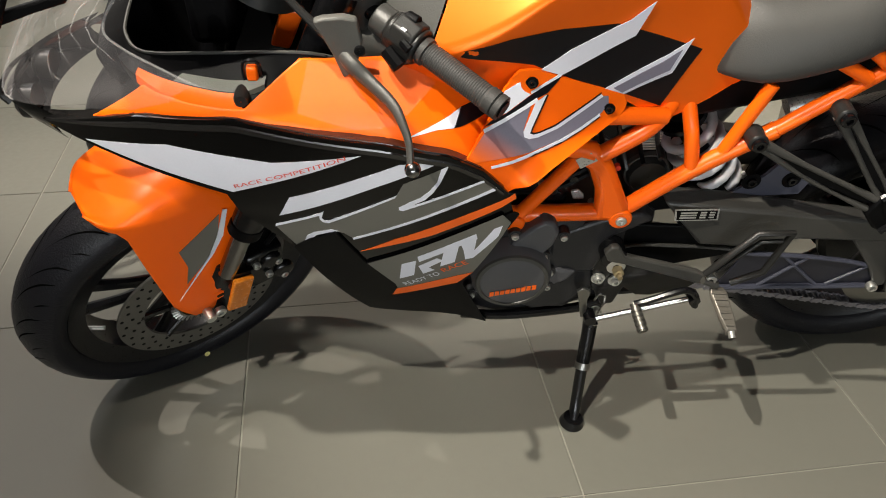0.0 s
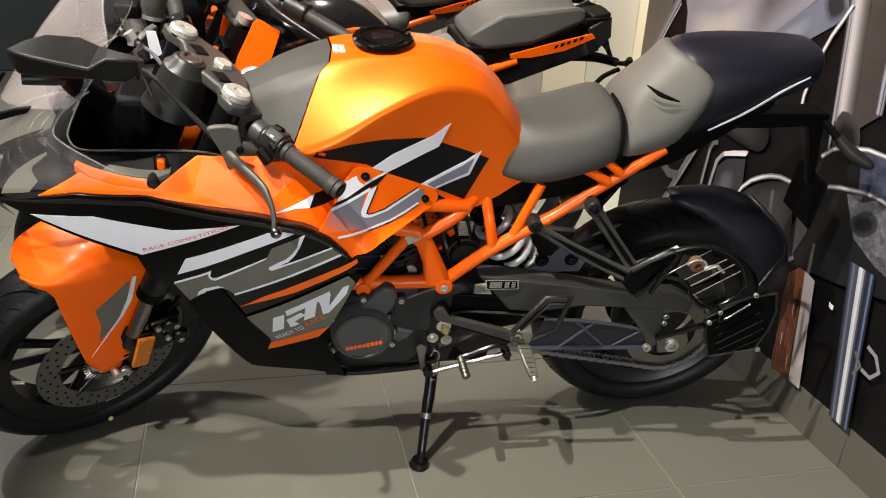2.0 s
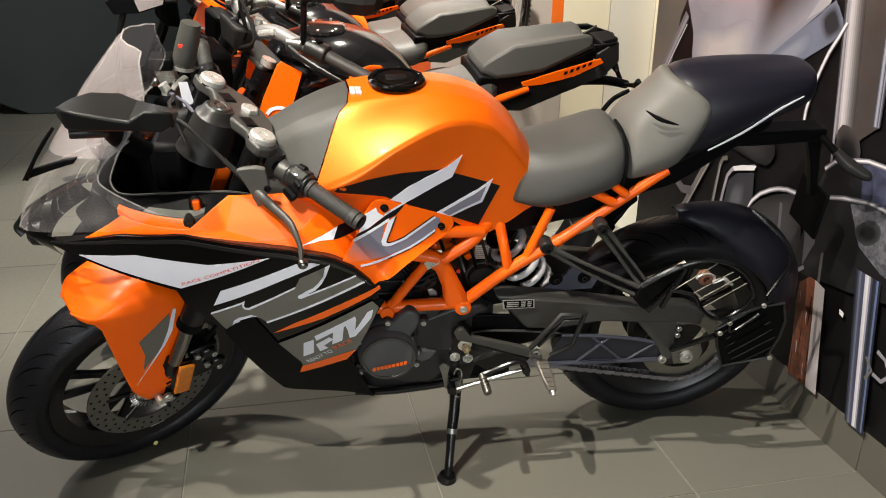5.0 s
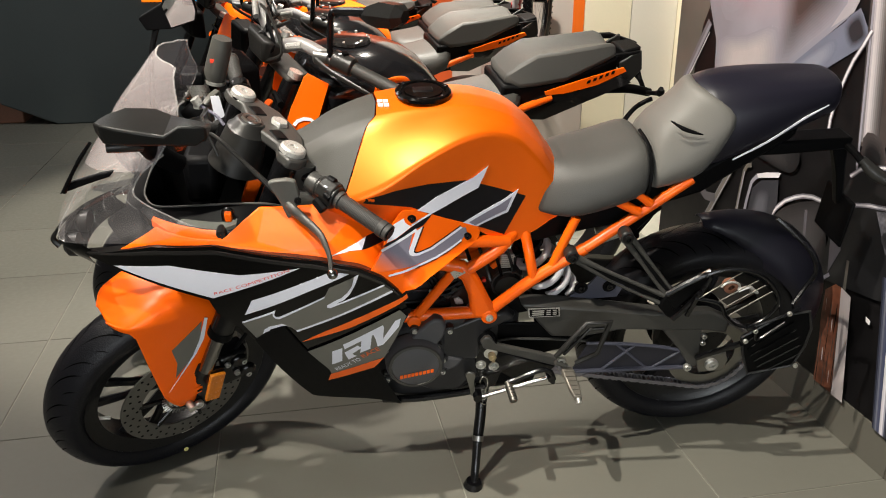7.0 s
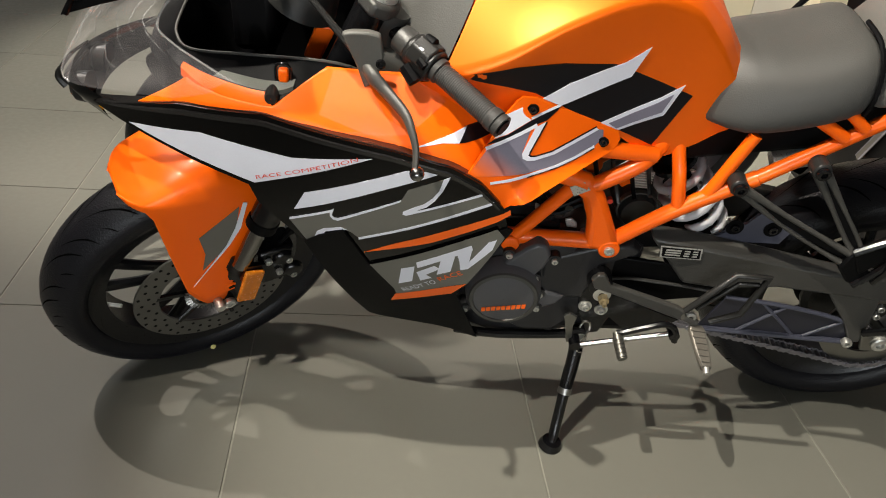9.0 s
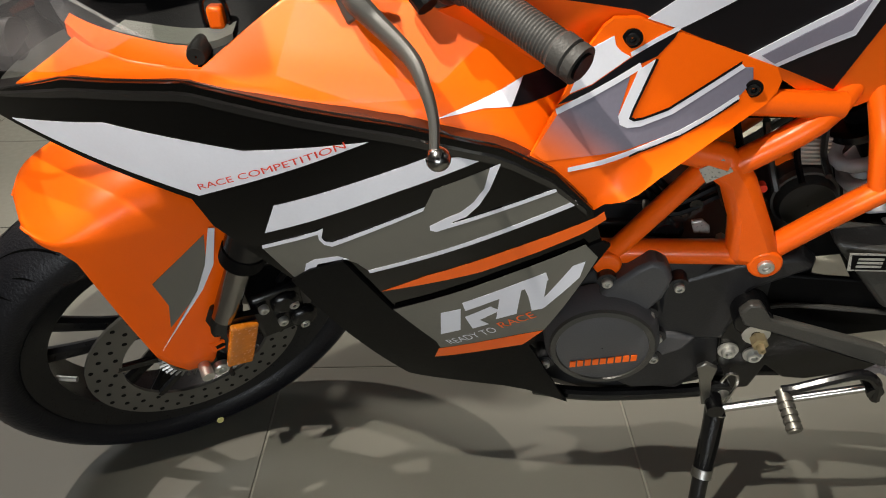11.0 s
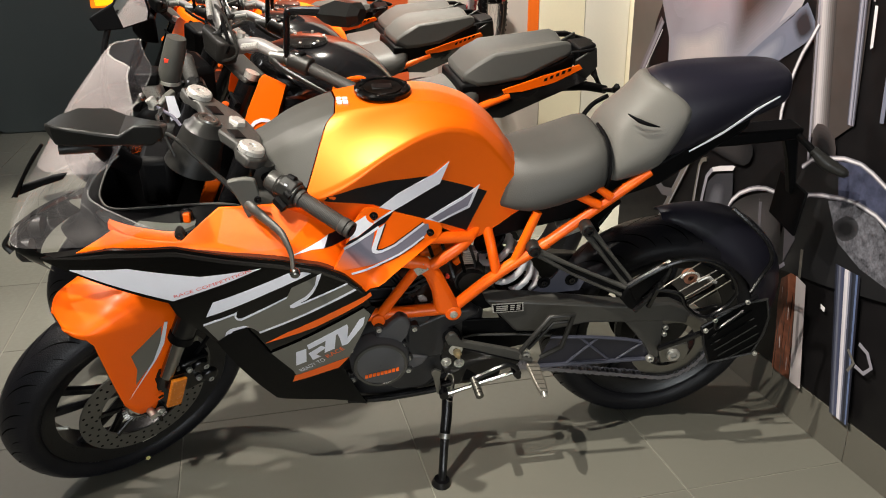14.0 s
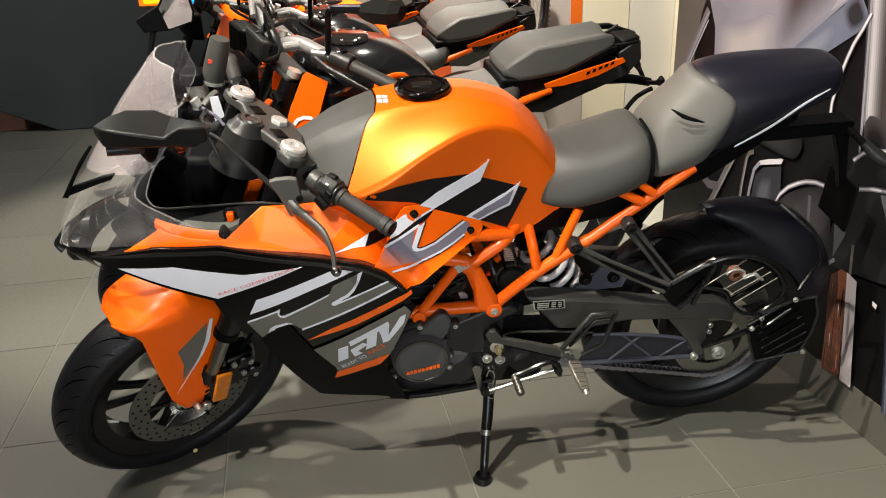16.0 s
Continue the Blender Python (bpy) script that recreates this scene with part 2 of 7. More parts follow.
def lathe(profile, seg=48, closed=True, a0=0.0, a1=2 * math.pi):
    """A profile of (radius, y) turned round the y axis."""
    bm, rings = bmesh.new(), []
    full = abs(a1 - a0 - 2 * math.pi) < 1e-6
    steps = seg if full else seg + 1
    for i in range(steps):
        a = a0 + (a1 - a0) * i / seg
        rings.append([bm.verts.new((r * math.cos(a), y, r * math.sin(a))) for r, y in profile])
    k = len(profile)
    for i in range(seg):
        A, B = rings[i], rings[(i + 1) % steps]
        for j in range(k if closed else k - 1):
            bm.faces.new((A[j], A[(j + 1) % k], B[(j + 1) % k], B[j]))
    if closed and not full:
        bm.faces.new(rings[0])
        bm.faces.new(rings[-1][::-1])
    return bm


def loft(sections, closed=True, caps=True):
    bm = bmesh.new()
    rings = [[bm.verts.new(p) for p in s] for s in sections]
    k = len(rings[0])
    for A, B in zip(rings, rings[1:]):
        for j in range(k if closed else k - 1):
            bm.faces.new((A[j], A[(j + 1) % k], B[(j + 1) % k], B[j]))
    if caps and closed:
        bm.faces.new(rings[0][::-1])
        bm.faces.new(rings[-1])
    return bm


def slab(outline, y0, y1):
    """A flat plate: an outline in x, z, from y0 to y1."""
    bm = bmesh.new()
    f = bm.faces.new([bm.verts.new((x, y0, z)) for x, z in outline])
    f.normal_update()
    e = bmesh.ops.extrude_face_region(bm, geom=[f])
    bmesh.ops.translate(bm, verts=[v for v in e["geom"] if isinstance(v, bmesh.types.BMVert)], vec=(0, y1 - y0, 0))
    return bm


def skin(outline, f, thick=0.003, off=0.0, step=0.03, side=1, rounded=0):
    """A curved shell: an outline in x, z laid on the surface y = f(x, z), thick towards the middle."""
    if rounded:
        outline = [(p.x, p.z) for p in spline([(x, 0, z) for x, z in outline], rounded, True)]
    bm = bmesh.new()
    bm.faces.new([bm.verts.new((x, 0, z)) for x, z in outline]).normal_update()
    bmesh.ops.triangulate(bm, faces=bm.faces[:], ngon_method="EAR_CLIP")
    for axis in (0, 2):
        lo, hi = min(v.co[axis] for v in bm.verts), max(v.co[axis] for v in bm.verts)
        no = [0, 0, 0]
        no[axis] = 1
        for i in range(math.floor(lo / step) + 1, math.ceil(hi / step)):
            co = [0, 0, 0]
            co[axis] = i * step
            bmesh.ops.bisect_plane(bm, geom=bm.verts[:] + bm.edges[:] + bm.faces[:], dist=1e-6, plane_co=co, plane_no=no)
    back = {}
    faces = bm.faces[:]
    for v in bm.verts[:]:
        y = f(v.co.x, v.co.z) + off
        back[v] = bm.verts.new((v.co.x, side * (y - thick), v.co.z))
        v.co.y = side * y
    edges = [e for e in bm.edges if len(e.link_faces) == 1]
    for fc in faces:
        bm.faces.new([back[v] for v in fc.verts][::-1])
    for e in edges:
        a, b = e.verts
        bm.faces.new((a, b, back[b], back[a]))
    return bm


def stroke(points, w):
    """The outline of a line of width w in x, z."""
    P = [Vector((x, z)) for x, z in points]
    L, Rr = [], []
    for i, p in enumerate(P):
        d = (P[min(i + 1, len(P) - 1)] - P[max(i - 1, 0)]).normalized()
        nrm = Vector((-d.y, d.x)) * (w / 2)
        L.append(tuple(p + nrm))
        Rr.append(tuple(p - nrm))
    return L + Rr[::-1]


def table(x, rows):
    rows = sorted(rows)
    return float(np.interp(x, [a for a, b in rows], [b for a, b in rows]))


def bolt(name, place, axis, r, h, mat, parent, label="", m=None):
    """A hexagon socket head with a recess."""
    a = Vector(place)
    n = Vector(axis).normalized()
    bm = bmesh.new()
    prof = [(0.001, 0), (r, 0), (r, h * 0.8), (r * 0.85, h), (r * 0.5, h), (r * 0.45, h * 0.4), (0.001, h * 0.4)]
    b = lathe(prof, 14, False)
    b.transform(Matrix.Translation(a) @ n.to_track_quat("Y", "Z").to_matrix().to_4x4())
    return part(name, b, mat, parent, label, m)


# ---- the room ----
floor = tagged(new("floor"), kind="structure")
part("grout_bed", box(-6.0, 4.2, -3.6, 8.4, -0.12, -0.0025), GROUT, floor)
for nm, b in (("wall_back", box(-6.0, 4.2, 8.2, 8.4, 0, 3.2)), ("wall_left", box(-6.0, -5.8, -3.6, 8.2, 0, 3.2)),
              ("wall_front", box(-5.8, 4.2, -3.6, -3.4, 0, 3.2)), ("wall_far_side", box(3.9, 4.2, 2.53, 8.2, 0, 3.2))):
    tagged(part(nm, b, PLASTER, None), kind="structure")
tagged(part("wall_poster_side", box(1.05, 1.35, -3.4, 2.53, 0, 3.2), WHITEWALL), kind="structure")
tagged(part("ceiling", box(-6.0, 4.2, -3.6, 8.4, 3.2, 3.4), CEIL), kind="structure")

# ---- the sport motorcycle ----
REAR, FRONT, LEANING = Vector((0.63, 1.56, 0)), Vector((-0.71, 1.668, 0)), 12.5


def bike_pose(rear, front, lean):
    """x forward, y to the rider's left, z up in the bike's plane; the origin is under the rear axle."""
    x = (front - rear).normalized()
    y = Vector((0, 0, 1)).cross(x)
    z = Vector((0, 0, 1)) * math.cos(radians(lean)) + y * math.sin(radians(lean))
    y = z.cross(x)
    m = Matrix((x, y, z)).transposed().to_4x4()
    m.translation = rear
    return m


RAKE, AXIS_FOOT, STEER = 23.5, 1.40, 33.5


def steering(foot, rake, turn):
    a = Matrix.Translation((foot, 0, 0)) @ Matrix.Rotation(radians(-rake), 4, "Y")
    return a @ Matrix.Rotation(radians(turn), 4, "Z") @ a.inverted()


SM = steering(AXIS_FOOT, RAKE, STEER)
SB = SM.inverted()


def straight(p):
    """A place on the turned front, as it lies with the bars straight."""
    return tuple(SB @ Vector(p))


bike = thing("sport_motorcycle", "orange and black sport motorcycle leaning on its side stand", "motorcycle",
             m=bike_pose(REAR, FRONT, LEANING))

YR = [(1.42, .105), (1.40, .12), (1.343, .150), (1.25, .187), (1.154, .212), (1.05, .228), (.97, .232), (.88, .229), (.77, .213), (.70, .2)]
ZR = [(1.396, .708), (1.246, .76), (1.12, .774), (1.025, .757), (.93, .740), (.845, .714), (.797, .682), (.76, .637)]


def smooth_table(rows):
    """A smooth line through the rows, as a fine table."""
    line = spline([(x, 0, v) for x, v in sorted(rows)], 8)
    return [p.x for p in line], [p.z for p in line]


YS, ZS = smooth_table(YR), smooth_table(ZR)


def y_ridge(x):
    return float(np.interp(x, *YS))


def z_ridge(x):
    return float(np.interp(x, *ZS))


def f_side(x, z):
    d = max(0.0, z_ridge(x) - z)
    return y_ridge(x) - 0.53 * d * d


def f_upper(x, z):
    d = max(0.0, z - z_ridge(x))
    inset = .012 * min(1.0, max(0.0, (1.10 - x) / .12)) * max(0.0, 1 - d / .030)
    return y_ridge(x) - 0.006 - 1.0 * d - inset


def f_cover(x, z):
    edge = .706 - .269 * (x - .628)
    out = 0.16 + 0.359 * (x - 0.737) - 0.262 * (z - 0.787) - 0.35 * (x - 0.70) ** 2 + .024 * (1 - math.exp(-(max(0.0, edge - z) / .024) ** 2))
    tuck = min(1.0, max(0.0, (x - .725) / .03)) * min(1.0, max(0.0, (.70 - z) / .03))
    return out * (1 - tuck) + (f_side(x, z) - .012) * tuck


# tank: half sections (y, z) from the top down, at stations along x
TANK = [(0.41, [(0, .845), (.04, .842), (.066, .825), (.083, .800), (.086, .765), (.086, .735)]),
        (0.46, [(0, .91), (.045, .906), (.068, .895), (.090, .866), (.092, .77), (.093, .704)]),
        (0.52, [(0, .958), (.050, .955), (.072, .949), (.100, .930), (.100, .80), (.102, .680)]),
        (0.60, [(0, .985), (.055, .981), (.074, .970), (.120, .950), (.117, .83), (.120, .73)]),
        (0.70, [(0, .985), (.060, .981), (.080, .964), (.150, .916), (.144, .84), (.148, .76)]),
        (0.80, [(0, .972), (.060, .968), (.082, .956), (.170, .856), (.160, .81), (.155, .76)]),
        (0.89, [(0, .938), (.055, .935), (.086, .920), (.160, .824), (.152, .80), (.145, .77)]),
        (0.97, [(0, .895), (.045, .892), (.070, .875), (.118, .825), (.122, .80), (.120, .78)])]


def tank_point(x, v):
    xs = [r[0] for r in TANK]
    k = v * 5
    i = min(int(k), 4)
    u = k - i
    cols = []
    for axis in (0, 1):
        vals = []
        for _, s in TANK:
            a, b, c, d = s[max(i - 1, 0)], s[i], s[i + 1], s[min(i + 2, 5)]
            a, b, c, d = a[axis], b[axis], c[axis], d[axis]
            if i == 0:
                a = -s[1][0] if axis == 0 else s[1][1]
            bent = 0.5 * (2 * b + (c - a) * u + (2 * a - 5 * b + 4 * c - d) * u * u + (3 * b - a - 3 * c + d) * u ** 3)
            vals.append(0.22 * bent + 0.78 * (b + (c - b) * u))
        k2 = float(np.interp(x, xs, range(len(xs))))
        j = min(int(k2), len(xs) - 2)
        w = k2 - j
        p0, p1, p2, p3 = vals[max(j - 1, 0)], vals[j], vals[j + 1], vals[min(j + 2, len(xs) - 1)]
        cols.append(0.5 * (2 * p1 + (p2 - p0) * w + (2 * p0 - 5 * p1 + 4 * p2 - p3) * w * w + (3 * p1 - p0 - 3 * p2 + p3) * w ** 3))
    return cols


def f_tank(x, z):
    vs = [tank_point(x, 0.35 + 0.65 * i / 16) for i in range(17)]
    return float(np.interp(z, [p[1] for p in vs[::-1]], [p[0] for p in vs[::-1]]))


def tank_shell(x0, x1, nx=36, nv=40, off=0.0):
    """Both halves between x0(v) and x1(v)."""
    rows = []
    for i in range(nx + 1):
        row = []
        for s in range(-nv, nv + 1):
            v = abs(s) / nv
            a, b = x0(v), x1(v)
            x = a + (b - a) * i / nx
            y, z = tank_point(x, v)
            row.append((x, (y + off * min(1, v * 3)) * (1 if s >= 0 else -1), z + off * (1 - v)))
        rows.append(row)
    return loft(rows, closed=False, caps=False)


def seam(v):
    """Where the paint meets the front trim."""
    return table(v, [(0, .795), (.2, .80), (.4, .82), (.7, .90), (1, .95)])


tank = part("fuel_tank", tank_shell(lambda v: .412, seam), TANKPAINT, bike, "orange metallic fuel tank", smooth=60)
part("tank_trim", tank_shell(lambda v: seam(v) + .003, lambda v: .968, 14, 40, -.002), TRIMGREY, bike, "grey plastic trim ahead of the tank", smooth=60)
CAPZ = 0.988
cap = part("filler_cap", join(lathe([(0.001, 0), (.058, 0), (.058, .006), (.054, .009), (.047, .009), (.045, .005), (.040, .005), (.039, .008), (.001, .009)], 40, False)),
           GLOSSBLACK, bike, "black filler cap with a ring of bolts", m=Matrix.Translation((.700, 0, CAPZ)) @ Matrix.Rotation(radians(90), 4, "X") @ Matrix.Rotation(radians(0), 4, "Z"))
for i in range(6):
    a = 2 * math.pi * i / 6 + 0.3
    bolt("cap_bolt", (.700 + .051 * math.cos(a), .051 * math.sin(a), CAPZ + .008), (0, 0, 1), .0045, .003, BLACKSTEEL, cap)
part("cap_flap", box(.680, .722, -.014, .014, CAPZ + .004, CAPZ + .0105), MATTBLACK, cap, bevel=.004)

# tank decals
def decal(name, outline, f, mat, parent, off=.0016, label="", both=True, step=.025, th=.0012):
    if f is not f_tank:
        under = .004 if f is f_cover or parent.name == "belly_fairing" else 0.0
        off, th = under + .0005 + max(0.0, off - under - .0012) * .4, .0004
    for sgn in ((1, -1) if both else (1,)):
        part(name, skin(outline, f, th, off, step, sgn), mat, parent, label, smooth=60)


decal("tank_decal", [(.850, .835), (.769, .853), (.70, .856), (.623, .850), (.489, .793), (.531, .704), (.587, .733), (.735, .808)], f_tank, DECALBLACK, tank, .0012)
decal("tank_stripe", [(.723, .800), (.686, .824), (.608, .854), (.576, .877), (.595, .829), (.694, .788)], f_tank, DECALWHITE, tank, .0028)
decal("tank_stripe", [(.626, .752), (.539, .791), (.506, .813), (.526, .760), (.599, .735)], f_tank, DECALWHITE, tank, .0028)
decal("tank_stripe", [(.612, .751), (.545, .781), (.520, .797), (.531, .766), (.598, .741)], f_tank, DECALBLUE, tank, .0042)

for k, (x, y) in enumerate(((.790, .004), (.778, .010), (.789, .024), (.777, .030))):
    v = min(1.0, y / .30)
    part("sticker_bar", box(x - .005, x + .005, y - .007, y + .006, tank_point(x, .0)[1] - .0015, tank_point(x, .0)[1] + .0014), DECALWHITE, tank)
# fairing
side_panel = part("side_fairing", skin([(1.396, .708), (1.246, .76), (1.12, .774), (1.025, .757), (.93, .74), (.845, .714), (.797, .682), (.76, .637),
                  (.746, .59), (.80, .49), (.90, .47), (.985, .44), (1.027, .441), (1.061, .51), (1.138, .599), (1.15, .636), (1.336, .691)], f_side, .004),
                  GLOSSBLACK, bike, "glossy black side fairing with white and grey stripes", smooth=60)
part("side_fairing", skin([(1.396, .708), (1.246, .76), (1.12, .774), (1.025, .757), (.93, .74), (.845, .714), (.797, .682), (.76, .637),
     (.746, .59), (.80, .49), (.90, .47), (.985, .44), (1.027, .441), (1.061, .51), (1.138, .599), (1.15, .636), (1.336, .691)], f_side, .004, side=-1),
     GLOSSBLACK, bike, "glossy black side fairing with white and grey stripes", smooth=60)
for s in (1, -1):
    band = []
    for k in range(37):
        x = 1.392 - .0174 * k
        z, w = table(x, ZR), min(1.0, k / 8, (40 - k) / 6)
        y = f_side(x, z)
        band.append([(x, s * (f_side(x, z - .017 * w) + .0012), z - .017 * w), (x, s * (y + .0012), z - .010 * w), (x, s * (y - .006 * w + .001), z + .001), (x, s * (y - .022), z)])
    part("fairing_lip", loft(band, False, False), GLOSSLIP, bike, "glossy chamfered upper edge of the fairing", smooth=20)
decal("white_flash", [(1.335, .697), (1.216, .720), (1.079, .708), (.961, .725), (1.14, .643)], f_side, DECALWHITE, side_panel, both=False)
decal("white_flash", [(1.063, .642), (.912, .708), (.854, .708), (.941, .669), (1.082, .599)], f_side, DECALWHITE, side_panel, both=False)
decal("grey_flash", [(1.091, .572), (1.023, .608), (1.022, .598), (1.018, .593), (1.012, .593), (.917, .648), (.907, .672), (.855, .695), (.861, .672), (.872, .655), (.883, .644),
                     (.895, .637), (.909, .627), (.902, .622), (.797, .664), (.776, .648), (.98, .552), (.992, .565), (1.008, .572), (1.023, .569), (1.043, .558), (1.059, .512)], f_side, DECALGREY, side_panel, both=False)
decal("white_outline", [(.856, .695), (.861, .672), (.871, .656), (.883, .644), (.895, .638), (.913, .626), (.913, .620), (.907, .618), (.896, .623), (.795, .663), (.796, .667),
                        (.893, .629), (.890, .632), (.878, .638), (.866, .652), (.856, .671), (.846, .700)], f_side, DECALWHITE, side_panel, .003, both=False)
decal("white_outline", [(.777, .651), (.775, .646), (.980, .549), (.981, .554)], f_side, DECALWHITE, side_panel, .003, both=False)
decal("white_outline", [(1.090, .578), (1.025, .612), (1.018, .617), (1.022, .602), (1.019, .597), (1.012, .597), (.916, .651), (.918, .646), (1.013, .590), (1.021, .592), (1.025, .599), (1.025, .607), (1.091, .572)], f_side, DECALWHITE, side_panel, .003, both=False)
decal("white_outline", [(1.047, .556), (1.036, .566), (1.010, .575), (.999, .571), (1.012, .568), (1.034, .558), (1.054, .514), (1.061, .512)], f_side, DECALWHITE, side_panel, .003, both=False)
decal("orange_strip", [(.972, .515), (.922, .548), (.84, .588), (.756, .628), (.749, .634), (.746, .624), (.765, .610), (.809, .585), (.865, .556)], f_side, DECALORANGE, side_panel, both=False)

BELLY = [(1.070, .522), (1.045, .548), (1.005, .571), (.985, .53), (.963, .481), (.746, .597), (.739, .592), (.754, .563), (.812, .41), (.80, .375), (.775, .30), (.757, .250),
         (.80, .254), (.95, .276), (.966, .283), (.975, .302), (.995, .345), (1.035, .435)]
belly = part("belly_fairing", skin(BELLY, f_side, .004, .004), MATTBLACK, bike, "matt black lower fairing", smooth=60)
part("belly_fairing", skin(BELLY, f_side, .004, .004, side=-1), MATTBLACK, bike, "matt black lower fairing", smooth=60)
decal("grey_flash", [(.962, .484), (.764, .597), (.750, .578), (.766, .535), (.797, .451), (.916, .393), (.920, .412)], f_side, DECALGREY, belly, .0055, both=False)
decal("orange_strip", [(.925, .364), (.918, .392), (.798, .450), (.820, .413)], f_side, DECALORANGE, belly, .007, both=False)
# white block shapes where the maker's mark is
for o in ([(.910, .477), (.888, .487), (.890, .440), (.913, .427)], [(.886, .499), (.800, .552), (.797, .540), (.883, .483)],
          [(.884, .470), (.856, .492), (.846, .484), (.868, .464), (.858, .455), (.876, .444)], [(.846, .512), (.824, .522), (.828, .478), (.850, .466)],
          [(.822, .530), (.798, .545), (.800, .510), (.774, .562), (.762, .568), (.766, .545), (.800, .490), (.812, .485), (.816, .510)]):
    decal("logo_block", [(x, z + .006) for x, z in o], f_side, DECALWHITE, belly, .0072, both=False, th=.001)


def lettering(name, words, start, end, height, f, off, mat, parent, tilt=0.0):
    """Words laid on the left side, from start to end in x, z."""
    cu = bpy.data.curves.new(name, "FONT")
    cu.body, cu.size, cu.extrude = words, 1.0, 0.0
    ob = bpy.data.objects.new("tmp", cu)
    scene.collection.objects.link(ob)
    me = bpy.data.meshes.new_from_object(ob.evaluated_get(bpy.context.evaluated_depsgraph_get()))
    bpy.data.objects.remove(ob)
    bm = bmesh.new()
    bm.from_mesh(me)
    bpy.data.meshes.remove(me)
    w = max(v.co.x for v in bm.verts)
    dx, dz = end[0] - start[0], end[1] - start[1]
    ln = math.hypot(dx, dz)
    ux, uz = dx / ln, dz / ln
    for v in bm.verts:
        a, h = v.co.x / w * ln, v.co.y * height / 0.7
        a += h * tilt
        x, z = start[0] + a * ux + h * uz, start[1] + a * uz - h * ux
        v.co = (x, f(x, z) + off, z)
    return part(name, bm, mat, parent, smooth=0)


lettering("lettering", "READY TO", (.903, .407), (.848, .445), .0125, f_side, .0056, DECALWHITE, belly)
lettering("lettering", "RACE", (.844, .452), (.806, .479), .0125, f_side, .0056, DECALORANGE, belly)
lettering("lettering", "RACE COMPETITION", (1.137, .652), (.981, .719), .0068, f_side, .0014, RED, side_panel, .2)

FADE = material("blue_grey_decal_fading_to_orange", (0.19, 0.18, 0.23), 0.4, 0.0, 0.12, 9, 300)
nt = FADE.node_tree
axes = nt.nodes.new("ShaderNodeSeparateXYZ")
nt.links.new(next(n for n in nt.nodes if n.type == "TEX_COORD").outputs["Object"], axes.inputs[0])
slope = nt.nodes.new("ShaderNodeMath")
slope.operation = "MULTIPLY_ADD"
nt.links.new(axes.outputs["Z"], slope.inputs[0])
slope.inputs[1].default_value = -1.2
nt.links.new(axes.outputs["X"], slope.inputs[2])
fade = nt.nodes.new("ShaderNodeMapRange")
fade.interpolation_type = "SMOOTHSTEP"
nt.links.new(slope.outputs[0], fade.inputs[0])
fade.inputs[1].default_value, fade.inputs[2].default_value = -0.105, -0.02
blend = nt.nodes.new("ShaderNodeMix")
blend.data_type = "RGBA"
nt.links.new(fade.outputs[0], blend.inputs["Factor"])
paint = nt.nodes["Principled BSDF"].inputs["Base Color"]
nt.links.new(paint.links[0].from_socket, blend.inputs["A"])
blend.inputs["B"].default_value = (0.90, 0.14, 0.003, 1)
nt.links.new(blend.outputs["Result"], paint)

# upper cowl, orange, and the cover by the tank
UP = [(1.325, .730), (1.262, .770), (1.235, .788), (1.175, .781), (1.105, .781), (1.065, .806), (1.035, .823), (.932, .818), (.84, .80), (.776, .778), (.775, .70), (.80, .68), (.83, .70), (.93, .735), (1.03, .754), (1.11, .771), (1.246, .757)]
upper = part("upper_cowl", skin(UP, f_upper, .004, step=.012), ORANGE, bike, "orange upper fairing cowl", smooth=60)
part("upper_cowl", skin(UP, f_upper, .004, step=.02, side=-1), ORANGE, bike, "orange upper fairing cowl", smooth=60)
decal("cowl_stripe", [(.902, .736), (.86, .747), (.828, .754), (.838, .736), (.862, .739)], f_upper, DECALWHITE, upper, both=False, step=.01)
decal("cowl_stripe", [(.828, .754), (.770, .752), (.788, .733), (.838, .736)], f_upper, DECALBLACK, upper, both=False, step=.01)
for sheet in ([(1.025, .822), (.98, .815), (.945, .772), (.90, .752), (.97, .752), (1.04, .775)], [(.955, .818), (.90, .812), (.862, .785), (.90, .762), (.935, .768)]):
    part("film_sheet", skin(sheet, f_upper, .0004, .0012, .012), FILMSHEET, upper, "clear protective film on the paint", smooth=60)
COV = [(.825, .690), (.818, .703), (.800, .735), (.791, .752), (.784, .770), (.773, .786), (.762, .800), (.753, .806), (.731, .803), (.66, .770), (.594, .737), (.587, .723), (.590, .714), (.60, .706), (.663, .680), (.70, .664), (.749, .640), (.757, .630), (.785, .640)]
cover = part("side_cover", skin(COV, f_cover, .005, .004, step=.012), ORANGE, bike, "orange side cover with grey and white graphics", smooth=60)
part("side_cover", skin(COV, f_cover, .005, .004, side=-1), ORANGE, bike, "orange side cover with grey and white graphics", smooth=60)
decal("cover_flash", [(.818, .701), (.797, .733), (.735, .7555), (.743, .723), (.737, .711), (.719, .709), (.692, .715), (.627, .744), (.619, .742), (.617, .730), (.628, .719), (.685, .697), (.731, .690), (.808, .692)], f_cover, FADE, cover, .0055, both=False, step=.012)
decal("cover_flash", [(.788, .749), (.773, .784), (.752, .792), (.750, .784), (.745, .778), (.736, .772), (.769, .754)], f_cover, DECALWHITE, cover, .0058, both=False, step=.012)
decal("black_band", [(.798, .741), (.788, .748), (.769, .753), (.736, .771), (.700, .787), (.694, .788), (.698, .782), (.712, .769), (.732, .763), (.745, .756), (.771, .745)], f_cover, DECALBLACK, cover, .0062, both=False, step=.012)
